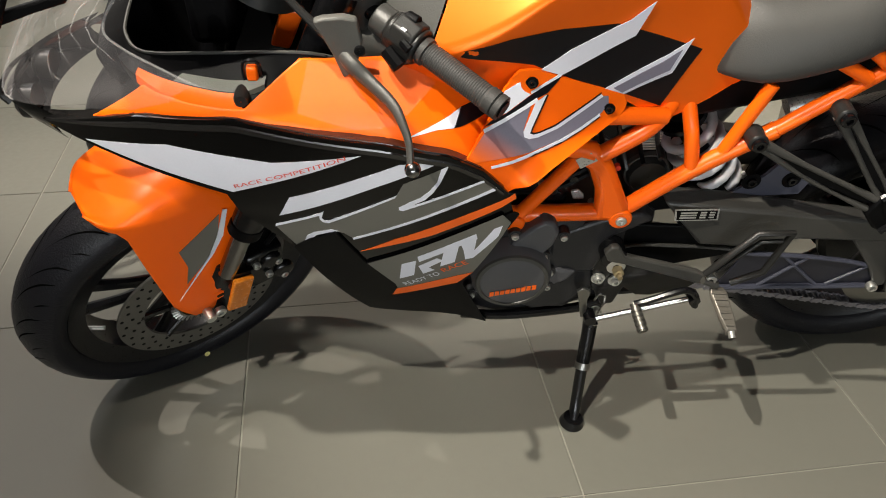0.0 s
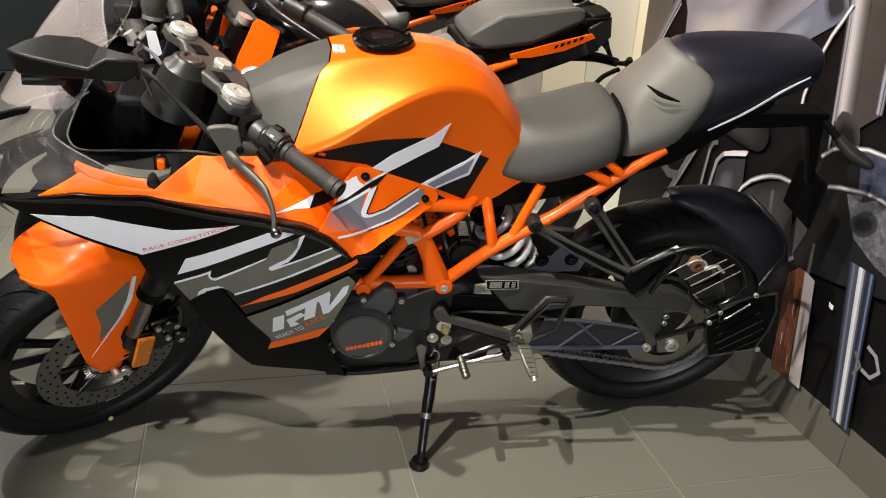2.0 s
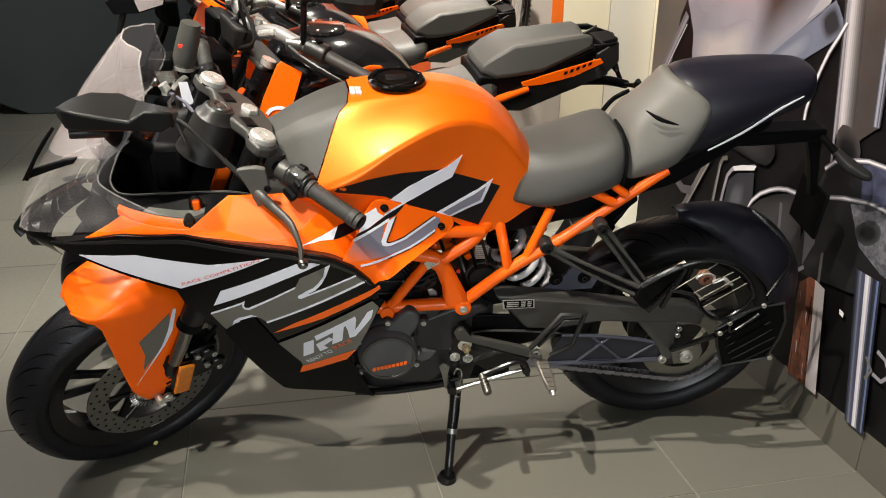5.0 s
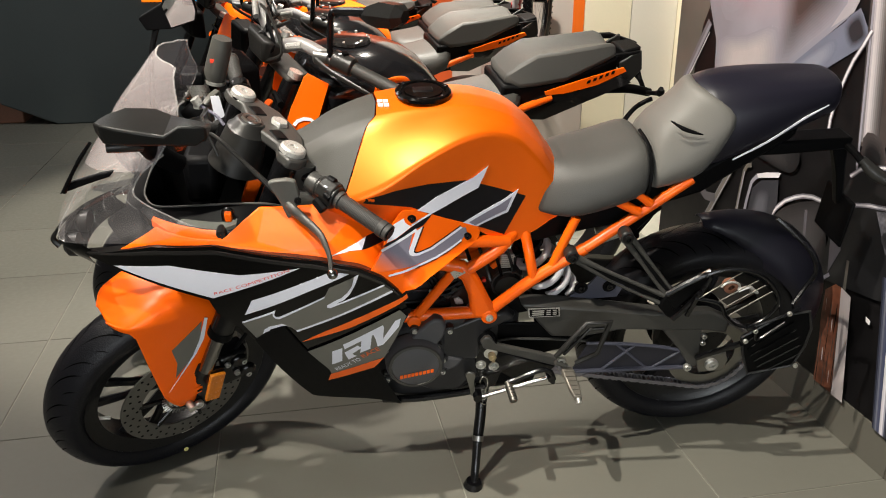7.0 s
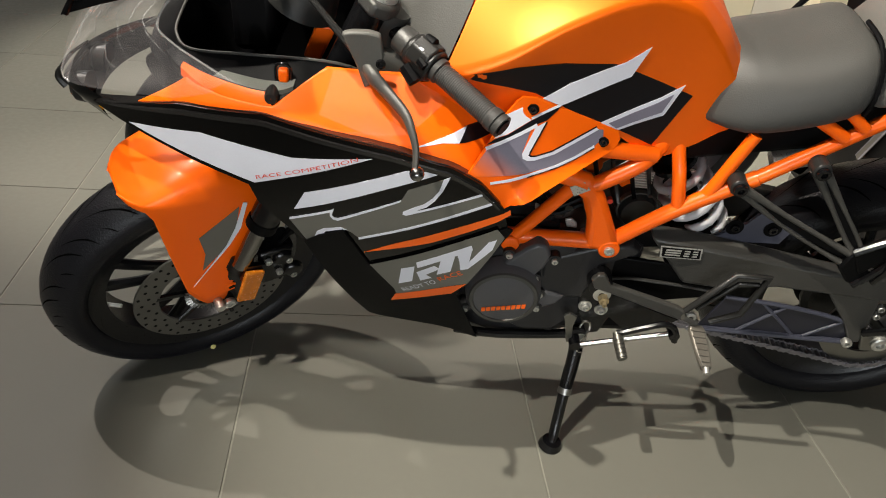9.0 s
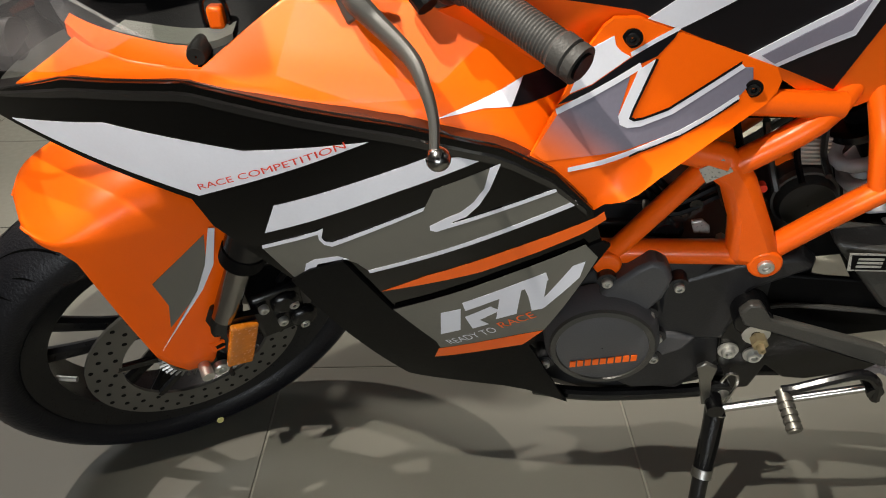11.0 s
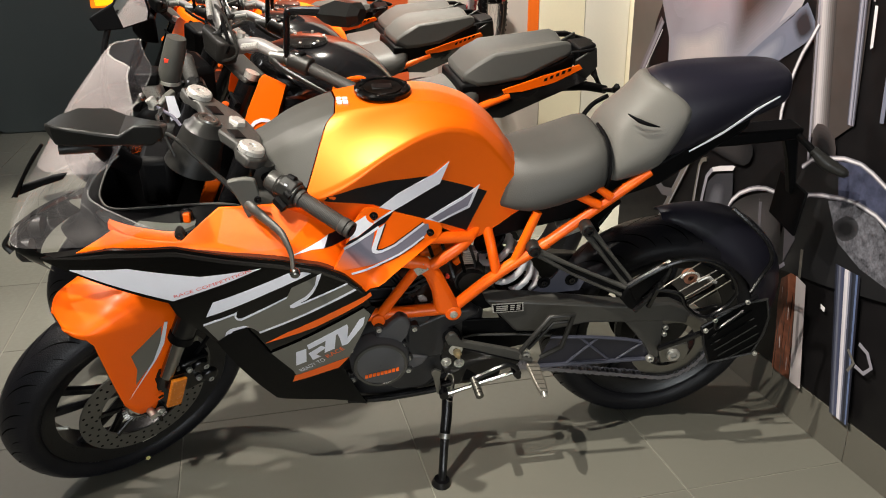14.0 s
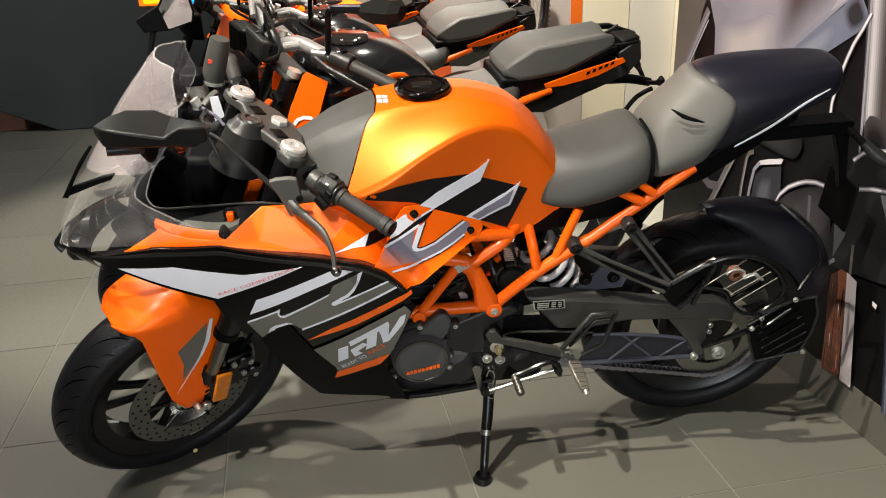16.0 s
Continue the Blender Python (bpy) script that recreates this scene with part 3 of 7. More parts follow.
decal("white_outline", stroke([(.736, .774), (.715, .7825), (.694, .790)], .004), f_cover, DECALWHITE, cover, .0066, both=False, step=.012)
decal("white_outline", stroke([(.799, .735), (.771, .7445), (.745, .755), (.726, .7635)], .0055), f_cover, DECALWHITE, cover, .0068, both=False, step=.012)
decal("white_outline", [(.728, .760), (.713, .767), (.731, .725), (.733, .718), (.728, .715), (.720, .715), (.697, .719), (.631, .748), (.627, .744), (.692, .715), (.722, .709), (.734, .710), (.741, .714), (.743, .722)], f_cover, DECALWHITE, cover, .0072, both=False, step=.012)
decal("black_outline", [(.713, .767), (.7105, .766), (.7285, .725), (.7305, .719), (.727, .7172), (.720, .717), (.697, .7215), (.631, .7505), (.631, .748), (.697, .719), (.720, .715), (.728, .715), (.733, .718), (.731, .725)], f_cover, DECALBLACK, cover, .0078, both=False, step=.012)
decal("white_outline", stroke([(.629, .7180), (.658, .705), (.685, .6955), (.725, .687), (.786, .6805)], .0045), f_cover, DECALWHITE, cover, .0068, both=False, step=.012)
decal("black_outline", stroke([(.629, .7150), (.658, .702), (.685, .6925), (.73, .6835)], .0022), f_cover, DECALBLACK, cover, .0068, both=False, step=.012)
for x, z in ((.736, .788), (.616, .723)):
    y = f_cover(x, z) + .004
    part("bolt_washer", lathe([(.004, 0), (.0085, 0), (.009, .0025), (.0065, .003), (.004, .002)], 20, False), MATTBLACK, cover,
         m=Matrix.Translation((x, y, z)))
    bolt("cover_bolt", (x, y + .0005, z), (0, 1, 0), .0062, .0042, BLACKSTEEL, cover)

# nose, cockpit and screen
def arcs(rows, n=14):
    """A shell across the bike: each row runs from its left edge round the middle to the right edge."""
    out = []
    for (lx, ly, lz), (cx, cz) in rows:
        out.append([(lx + (cx - lx) * (1 - abs(a) ** 2.2), ly * a, lz + (cz - lz) * (1 - a * a)) for a in (i / n * 2 - 1 for i in range(n + 1))][::-1])
    return out


part("nose_mask", loft(arcs([((1.37, .125, .675), (1.425, .668)), ((1.388, .122, .695), (1.465, .672)), ((1.394, .12, .710), (1.482, .692)), ((1.375, .132, .722), (1.462, .716))]), False, False), GLOSSBLACK, bike, "glossy black nose mask", smooth=60)
for s in (1, -1):
    part("headlight", lathe([(.001, 0), (.016, .008), (.024, .0), (.026, -.02), (.001, -.02)], 24, False), GREYPLASTIC, bike, "small dark headlight lens",
         m=Matrix.Translation((1.452, s * .045, .682)) @ Matrix.Rotation(radians(-90), 4, "Z"))
edge = spline([(1.205, .128, .928), (1.250, .138, .894), (1.269, .148, .860), (1.252, .155, .840), (1.214, .163, .818), (1.159, .176, .794), (1.100, .190, .785)], 5)
base = spline([(1.215, .118, .930), (1.305, .098, .897), (1.375, .074, .850), (1.422, .066, .790), (1.452, .085, .722), (1.33, .158, .752), (1.10, .204, .776)], 5)
rows = []
for k in range(9):
    v = k / 8
    rows.append([tuple(e.lerp(b, v) + Vector((.5, .5, .5)) * (.030 * math.sin(math.pi * v) * math.sin(math.pi * i / 30))) for i, (e, b) in enumerate(zip(edge, base))])
screen = part("windscreen", loft(rows, False, False), SMOKE, bike, "clear windscreen wrapped in protective film", smooth=180)
part("screen_side", loft([[(x, -y, z) for x, y, z in r] for r in rows], False, False), SMOKE, screen, smooth=180)
part("screen_front", loft([[(p.x + .012 * (1 - a * a), p.y * a, p.z + .012 * (1 - a * a)) for a in (i / 6 - 1 for i in range(13))] for p in base[1:22]], False, False), SMOKE, screen, smooth=180)
part("screen_edge", tube([tuple(p) for p in edge], .0018, 6, straight=True), FILMEDGE, screen)
part("screen_edge", tube([tuple(p) for p in base[:22]], .0013, 6, straight=True), FILMEDGE, screen)
part("screen_edge", tube([(p.x, -p.y, p.z) for p in edge], .0018, 6, straight=True), FILMEDGE, screen)
# Pale tubes paint the glints that run along the film's creases.
for k, i0, i1 in ((1, 3, 20), (2, 5, 17), (3, 9, 21), (4, 4, 14), (4, 16, 22), (5, 8, 19), (6, 5, 16), (7, 9, 18)):
    line = [Vector(rows[k][i]) + Vector((.001 + .0016 * math.sin(1.3 * i + 2 * k), .0018, .001 + .0012 * math.cos(.9 * i + k))) for i in range(i0, i1)]
    part("film_crease", tube([tuple(p) for p in line], [.0011 * math.sin(math.pi * (.04 + .92 * j / (len(line) - 1))) * (.7 + .3 * math.sin(2.3 * j + k)) for j in range(len(line))], 5, 2), FILMEDGE, screen)
part("screen_stud", lathe([(.001, .012), (.008, .012), (.010, .007), (.010, -.012), (.001, -.012)], 18, False), GREYPLASTIC, screen, m=Matrix.Translation((1.108, .190, .790)))
part("film_clip", tube([(1.402, .13, .855), (1.378, .132, .895), (1.354, .132, .930), (1.332, .13, .958)], [.005, .0035, .004, .003], 8, 3), MATTBLACK, bike, "black clip along the edge of the film")
part("film_clip", loft([[(1.412, y, .849), (1.396, y, .872), (1.330, y, .892), (1.302, y, .897), (1.312, y, .884), (1.35, y, .872)] for y in (.120, .130)]), MATTBLACK, bike, bevel=.003)
fold = part("film_fold", tube([(1.478, .030, .672), (1.488, .030, .688), (1.477, .030, .708), (1.456, .030, .733), (1.426, .030, .756)], [.008, .006, .0035, .003, .002], 8, 4), GREYPLASTIC, bike, "folded end of the protective film at the nose")
part("fold_tail", tube([(1.460, .034, .674), (1.458, .034, .702), (1.450, .034, .717), (1.428, .034, .743)], [.004, .003, .0025, .002], 8, 4), GREYPLASTIC, fold)
TRAYGREY = material("grey_green_plastic", (0.085, 0.088, 0.072), 0.45, 0.0, 0.12, 9, 500, 0.15)
inner = [(1.255, 0, .856), (1.270, .05, .822), (1.264, .09, .815), (1.235, .122, .811), (1.15, .142, .822), (1.035, .152, .828), (.985, .14, .81)]
ring = spline(inner, 4)
shell = []
for k in range(6):
    v = k / 5
    half = [Vector((p.x * (1 - v) + (1.13 + (p.x - 1.13) * .75) * v, p.y * (1 - .25 * v), p.z - .17 * math.sin(v * math.pi / 2))) for p in ring]
    shell.append([(p.x, -p.y, p.z) for p in half[:0:-1]] + [tuple(p) for p in half])
shell.append([(p[0] * .3 + 1.12 * .7, p[1] * .2, p[2] - .01) for p in shell[-1]])
part("cockpit_shell", loft(shell, False, False), MATTBLACK, bike, "black inner cockpit shell", smooth=60)
part("cockpit_rim", tube([(p.x, p.y, p.z + .001) for p in ring], .0022, 6, straight=True), TRIMGREY, bike)
band_in = spline([(1.255, 0, .856), (1.270, .05, .822), (1.264, .09, .815), (1.235, .122, .811), (1.15, .142, .821)], 5)
band_out = spline([(1.283, 0, .857), (1.308, .05, .808), (1.304, .094, .783), (1.25, .130, .779), (1.19, .150, .778)], 5)
for s in (1, -1):
    part("cockpit_surround", loft([[(p.x, s * p.y, p.z), (p.lerp(q, .5).x, s * p.lerp(q, .5).y, p.lerp(q, .5).z - .004), (q.x, s * q.y, q.z)] for p, q in zip(band_in, band_out)], False, False), MATTBLACK, bike, "black surround behind the windscreen", smooth=60)
inner_line = spline([(1.262, .095, .816), (1.235, .122, .811), (1.15, .142, .821), (1.10, .148, .825), (1.035, .152, .827), (1.00, .148, .822)], 5)
outer_line = spline([(1.272, .118, .803), (1.245, .150, .795), (1.195, .182, .782), (1.108, .204, .778), (1.05, .168, .800), (1.01, .150, .806)], 5)
for s in (1, -1):
    ledge = part("cockpit_ledge", loft([[(p.x, s * p.y, p.z), (p.lerp(q, .5).x, s * p.lerp(q, .5).y, p.lerp(q, .5).z - .005), (q.x, s * q.y, q.z), (q.x, s * (q.y - .004), q.z - .02)] for p, q in zip(inner_line, outer_line)], False, False), MATTBLACK, bike, "black ledge round the cockpit", smooth=40)
    part("cockpit_tray", loft([[(p.lerp(q, .45).x, s * p.lerp(q, .45).y, p.lerp(q, .45).z - .001), (p.lerp(q, .70).x, s * p.lerp(q, .70).y, p.lerp(q, .70).z + .003), (p.lerp(q, .72).x, s * p.lerp(q, .72).y, p.lerp(q, .72).z - .006)] for p, q in list(zip(inner_line, outer_line))[9:18]], False, False), TRAYGREY, ledge, "grey-green tray edge")
    part("fairing_lip", loft([[(p.lerp(q, v).x, s * p.lerp(q, v).y, p.lerp(q, v).z + h) for v, h in ((.70, -.002), (.72, .003), (1.0, .003), (1.06, -.008))] for p, q in list(zip(inner_line, outer_line))[5:16]], False, False), ORANGE, bike, "orange inner lip of the fairing", smooth=40)
part("dash", box(1.13, 1.20, -.085, .03, .76, .87), MATTBLACK, bike, "black instrument housing", bevel=.015)
part("tie_down", tube([(1.105, .170, .80), (1.104, .172, .825), (1.094, .173, .832), (1.084, .172, .825), (1.083, .170, .80)], .0022, 6), BLACKSTEEL, bike)
part("tie_down_tag", box(1.087, 1.101, .164, .176, .802, .822), ORANGE, bike, bevel=.003)
# upper bubble of the screen, in its film
film = arcs([((1.235, .135, .895), (1.390, .862)), ((1.195, .128, .950), (1.345, .928)), ((1.168, .116, 1.000), (1.300, .994)), ((1.170, .098, 1.035), (1.262, 1.038)), ((1.172, .086, 1.066), (1.236, 1.072)), ((1.168, .078, 1.080), (1.214, 1.090))], 18)
film = [[(x + .0018 * math.sin(7 * i + .9 * j), y, z + .0012 * math.sin(2.1 * j + i)) for j, (x, y, z) in enumerate(r)] for i, r in enumerate(film)]
wrap = part("upper_screen", loft(film, False, False), PINKFILM, bike, "upper windscreen in crumpled pinkish film", smooth=180)
wrap.modifiers.new("round", "SUBSURF").levels = 1
for e, r in ((film[-1], .0016), ([q[0] for q in film], .0018), ([q[-1] for q in film], .0014), ([q[6] for q in film[1:]], .0008), ([q[12] for q in film[2:]], .0007)):
    part("film_edge", tube([tuple(p) for p in e], r, 6, 2), FILMEDGE, wrap)
MIRRORGREY = material("mirror_housing_plastic", (0.0075, 0.0075, 0.007), 0.42, 0.0, 0.15, 9, 500, 0.12, spec=0.25)
# sections along x: front foot, front crease, back crease, back foot as (y, z)
MIR = [(1.302, ((.178, .997), (.186, 1.024), (.158, 1.014), (.155, .998))), (1.285, ((.205, .989), (.212, 1.029), (.140, 1.020), (.140, .988))),
       (1.255, ((.212, .988), (.218, 1.024), (.128, 1.027), (.128, .985))), (1.205, ((.212, .986), (.218, 1.013), (.122, 1.022), (.125, .982))),
       (1.178, ((.210, .985), (.216, 1.007), (.122, 1.008), (.125, .980))), (1.152, ((.206, .981), (.207, 1.022), (.124, 1.000), (.128, .978))),
       (1.128, ((.203, .979), (.206, 1.021), (.128, .996), (.130, .978))), (1.106, ((.198, .991), (.202, 1.017), (.140, .994), (.142, .986)))]
mirror = part("mirror", loft([[(x, y, z) for y, z in s] for x, s in MIR]), MIRRORGREY, bike, "dark grey angular mirror housing", smooth=20, bevel=.006)
part("mirror_stalk", tube([(1.190, .07, .875), (1.212, .095, .905), (1.228, .125, .945), (1.225, .150, .985)], [.020, .020, .022, .028], 12, flat=.6), MATTBLACK, mirror)
part("mirror_pivot", tube([(1.292, .172, .968), (1.262, .165, .966), (1.235, .150, .960)], [.011, .012, .012], 12), GREYPLASTIC, mirror)
MIRROR = material("mirror_glass", (0.85, 0.85, 0.84), 0.03, 1.0, 0.02, 5, 60, rvary=0.0)
R0 = [(1.310, 1.060), (1.257, 1.090), (1.224, 1.141), (1.199, 1.145), (1.186, 1.131), (1.179, 1.076), (1.184, 1.053), (1.241, 1.035), (1.296, 1.032)]
rm = part("mirror", loft([[(1.24 + (x - 1.24) * k, y, 1.075 + (z - 1.075) * k) for x, z in R0] for k, y in ((1, -.281), (.95, -.305), (.6, -.335))]), MATTBLACK, bike, "black mirror with its glass turned back", smooth=30, bevel=.003)
part("mirror_pane", slab([(1.222, 1.136), (1.253, 1.087), (1.240, 1.040), (1.188, 1.056), (1.183, 1.076), (1.190, 1.128), (1.200, 1.140)], -.281, -.279), MIRROR, rm)
part("mirror_stalk", tube([(1.25, -.13, .80), (1.285, -.19, .90), (1.290, -.26, .98), (1.275, -.30, 1.04)], [.016, .012, .010, .012], 10, flat=.6), MATTBLACK, rm)

# ---- wheels, fork and bars ----
def wheel(parent, x, z, radius, half, m, label, crown=.05):
    """Tyre, rim and spokes round the y axis at x, z."""
    t = Matrix.Translation((x, 0, z))
    if m is not None:
        t = m @ t
    bead = .218
    hub = part("wheel", lathe([(bead - .03, -half * .55), (bead - .012, -half * .62), (bead + .004, -half * .78), (bead + .008, -half * .72), (bead + .002, -half * .5), (bead - .008, 0),
               (bead + .002, half * .5), (bead + .008, half * .72), (bead + .004, half * .78), (bead - .012, half * .62), (bead - .03, half * .55), (bead - .026, 0)], 72), RIMBLACK, parent, label, m=t)
    prof = [(bead + .004, half * .72)]
    h = radius - bead
    for r, y in ((.10, .86), (.30, .985), (.48, 1.0), (.62, .93), (.76, .76), (.88, .52), (.965, .26), (1, 0)):
        prof.append((bead + h * r, half * y))
    prof = prof + [(r, -y) for r, y in prof[-2::-1]]
    tyre = part("tyre", lathe(prof, 96, False), RUBBER, hub, "new black rubber tyre", m=t, smooth=60)

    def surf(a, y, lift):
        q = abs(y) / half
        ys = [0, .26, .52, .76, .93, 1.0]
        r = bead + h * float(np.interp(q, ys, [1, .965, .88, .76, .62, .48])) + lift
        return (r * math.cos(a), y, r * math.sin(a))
    # Flat black strips on the rubber paint the shade of uncut tread grooves.
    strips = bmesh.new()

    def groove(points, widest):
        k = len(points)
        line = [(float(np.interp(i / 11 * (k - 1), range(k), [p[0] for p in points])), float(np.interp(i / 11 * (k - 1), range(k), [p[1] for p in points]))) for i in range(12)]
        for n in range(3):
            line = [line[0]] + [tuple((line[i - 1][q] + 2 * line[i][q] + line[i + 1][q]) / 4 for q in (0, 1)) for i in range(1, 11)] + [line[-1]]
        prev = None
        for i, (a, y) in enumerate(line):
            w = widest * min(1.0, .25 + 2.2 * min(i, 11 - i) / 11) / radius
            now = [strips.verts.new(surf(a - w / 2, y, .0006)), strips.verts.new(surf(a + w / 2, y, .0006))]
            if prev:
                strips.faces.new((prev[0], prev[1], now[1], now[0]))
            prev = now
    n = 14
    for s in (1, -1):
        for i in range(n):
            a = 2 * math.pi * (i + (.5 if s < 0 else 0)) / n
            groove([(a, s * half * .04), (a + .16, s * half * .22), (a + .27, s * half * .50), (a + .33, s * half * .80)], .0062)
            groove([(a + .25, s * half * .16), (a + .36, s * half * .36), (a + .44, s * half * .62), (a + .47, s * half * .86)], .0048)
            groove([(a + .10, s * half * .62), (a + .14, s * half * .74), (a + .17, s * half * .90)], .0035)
    tagged(part("tread_groove", strips, GROOVESHADE, tyre, m=t), kind="stuff")
    sp = []
    for i in range(5):
        a = 2 * math.pi * i / 5 + .35
        for d in (-.19, .19):
            b = a + d
            sp.append(tube([(.03 * math.cos(a + d * .8), .012, .03 * math.sin(a + d * .8)), (.12 * math.cos(b), .012, .12 * math.sin(b)), (.205 * math.cos(b), .004, .205 * math.sin(b))], [.015, .011, .014], 8, 4, flat=.75))
    for q in sp:
        part("spoke", q, RIMBLACK, hub, m=t)
    part("hub", lathe([(.001, -.07), (.03, -.07), (.035, -.05), (.042, -.02), (.042, .02), (.035, .05), (.03, .07), (.001, .07)], 28, False), RIMBLACK, hub, m=t)
    return hub, t


FX, FZ = 1.314, .284
fwheel, FT = wheel(bike, FX, FZ, .293, .056, SM, "black cast front wheel")
part("valve", rod((.19, .02, -.01), (.165, .035, -.01), .004), BOLT, fwheel, m=FT)
part("paint_dot", lathe([(.001, .001), (.006, .001), (.006, 0), (.001, 0)], 14, False), YELLOW, fwheel, "yellow paint dot on the tyre",
     m=FT @ Matrix.Translation((.02, .0575, -.252)) @ Matrix.Rotation(radians(18), 4, "X"))
part("balance_weight", box(-.02, .018, .026, .036, -.212, -.204), BOLT, fwheel, m=FT, bevel=.002)
disc = part("brake_disc", lathe([(.103, .066), (.150, .066), (.150, .071), (.103, .071)], 72), DISCSTEEL, fwheel, "drilled steel brake disc", m=FT)
# Black plugs stand in for the shade inside the drilled holes.
hole_plugs = []
for i in range(40):
    a = 2 * math.pi * i / 40
    for r in ((.113, .135) if i % 2 else (.124, .143)):
        hole_plugs.append(rod((r * math.cos(a), .0655, r * math.sin(a)), (r * math.cos(a), .0715, r * math.sin(a)), .0034, seg=8))
tagged(part("disc_hole", join(*hole_plugs), MATTBLACK, disc, m=FT), kind="stuff")
for i in range(6):
    a = 2 * math.pi * i / 6
    part("disc_arm", tube([(.05 * math.cos(a), .06, .05 * math.sin(a)), (.108 * math.cos(a + .25), .068, .108 * math.sin(a + .25))], .007, 8, 3, flat=.7), BLACKSTEEL, disc, m=FT)
teeth = [lathe([(.040, .072), (.044, .072), (.044, .076), (.040, .076)], 48)]
for i in range(36):
    a = 2 * math.pi * i / 36
    teeth.append(tube([(.044 * math.cos(a), .074, .044 * math.sin(a)), (.056 * math.cos(a), .074, .056 * math.sin(a))], .0022, 4, 1, straight=True))
part("sensor_ring", join(*teeth), STEEL, fwheel, m=FT)


def leg(z):
    return 1.433 - .4348 * z


for s in (1, -1):
    Y = s * .105
    fork = part("fork_leg", rod((leg(.50), Y, .50), (leg(.94), Y, .94), .0265, seg=24), BLACKSTEEL, bike, "black upside-down fork leg", m=SM)
    part("stanchion", rod((leg(.39), Y, .39), (leg(.505), Y, .505), .0165, seg=24), DARKCHROME, fork, "polished fork stanchion", m=SM)
    part("dust_seal", lathe([(.019, -.010), (.028, -.010), (.028, .010), (.019, .010)], 24), MATTBLACK, fork,
         m=SM @ Matrix.Translation((leg(.50), Y, .50)) @ Matrix.Rotation(radians(-RAKE), 4, "Y") @ Matrix.Rotation(radians(90), 4, "X"))
    part("fork_foot", loft([[(leg(.40) + dx, Y + s * dy, .405 + dx * .3) for dx, dy in ((.016, .004), (.016, -.03), (-.024, -.03), (-.024, .004))],
                            [(FX + dx, Y + s * dy, .295 + dx * .3) for dx, dy in ((-.012, -.020), (.02, -.036), (-.05, -.036), (-.05, .004))],
                            [(FX + .005 + dx, Y + s * dy, .255 + dx * .3) for dx, dy in ((.006, -.018), (.012, -.034), (-.03, -.034), (-.03, -.004))]]), BLACKSTEEL, fork, m=SM, bevel=.006)
    bolt("axle_bolt", (FX - .02, Y - s * .004, FZ - .012), (0, s, 0), .012, .010, BOLT, fork, m=SM)
    part("fork_cap", lathe([(.001, .010), (.007, .010), (.008, .013), (.022, .013), (.026, .009), (.0265, 0), (.001, 0)], 32, False), PALECAP, fork,
         m=SM @ Matrix.Translation((leg(.940), Y, .940)) @ Matrix.Rotation(radians(-RAKE), 4, "Y") @ Matrix.Rotation(radians(90), 4, "X"))
part("axle", rod((FX, -.12, FZ), (FX, .12, FZ), .009), BOLT, bike, m=SM)
part("caliper", join(box(FX - .155, FX - .085, .055, .108, FZ + .015, FZ + .115), rod((FX - .15, .10, FZ + .04), (FX - .15, .118, FZ + .04), .02), rod((FX - .13, .10, FZ + .09), (FX - .13, .118, FZ + .09), .02)), BLACKSTEEL, bike, "black brake caliper with bolts", m=SM, bevel=.008)
for dx, dz in ((-.148, .03), (-.10, .10), (-.12, .055), (-.14, .085)):
    bolt("caliper_bolt", (FX + dx, .112, FZ + dz), (0, 1, 0), .007, .008, BOLT, bike, m=SM)
part("brake_hose", tube([(FX - .13, .09, FZ + .11), (FX - .19, .09, FZ + .20), (FX - .22, .06, FZ + .33), (FX - .22, .03, FZ + .47)], .005, 8), MATTBLACK, bike, m=SM)
part("reflector", slab([(1.262, .392), (1.226, .381), (1.250, .296), (1.285, .307)], .122, .132), AMBER, bike, "amber side reflector", m=SM, bevel=.003)
part("reflector_bracket", slab([(1.258, .40), (1.222, .388), (1.232, .345), (1.27, .355)], .112, .121), BLACKSTEEL, bike, m=SM)

# front mudguard: a saddle over the tyre with a side plate on each side
def f_plate(x, z):
    return .0885 + .03 * max(0.0, .575 - z) - .25 * max(0.0, x - 1.385) - 1.5 * max(0.0, z - .585)


GUARD = ((1.213, .086, .588, .545), (1.24, .088, .618, .562), (1.27, .089, .634, .574), (1.305, .089, .634, .580), (1.345, .087, .625, .584), (1.378, .080, .610, .586), (1.401, .069, .600, .586), (1.417, .050, .593, .585), (1.427, .026, .588, .583))
GW, GC, GK = (smooth_table([(r[0], r[i]) for r in GUARD]) for i in (1, 2, 3))
LOWER = [(1.213, .500), (1.232, .452), (1.250, .402), (1.262, .368), (1.285, .318), (1.297, .286), (1.302, .280), (1.335, .283), (1.352, .308), (1.364, .335), (1.372, .40), (1.380, .47), (1.388, .555), (1.398, .575), (1.44, .58)]
secs = []
for i in range(45):
    x = 1.213 + .214 * i / 44
    w, zc, zk = (float(np.interp(x, *g)) for g in (GW, GC, GK))
    low = min(table(x, LOWER), zk - .004)
    dome_half = spline([(x, 0, zc), (x, w * .35, zc - .001), (x, w * .68, zc - .16 * (zc - zk)), (x, w * .9, zc - .5 * (zc - zk)), (x, w * .985, zk + .004)], 3)
    side_half = [Vector((x, w + .03 * max(0.0, .575 - z), z)) for z in (zk - .003 - (zk - .003 - low) * k / 12 for k in range(13))]
    line = dome_half + side_half
    secs.append([(p.x, -p.y, p.z) for p in line[:0:-1]] + [tuple(p) for p in line])
fender = part("front_mudguard", loft(secs, False, False), ORANGE, bike, "orange front mudguard", m=SM, smooth=180)
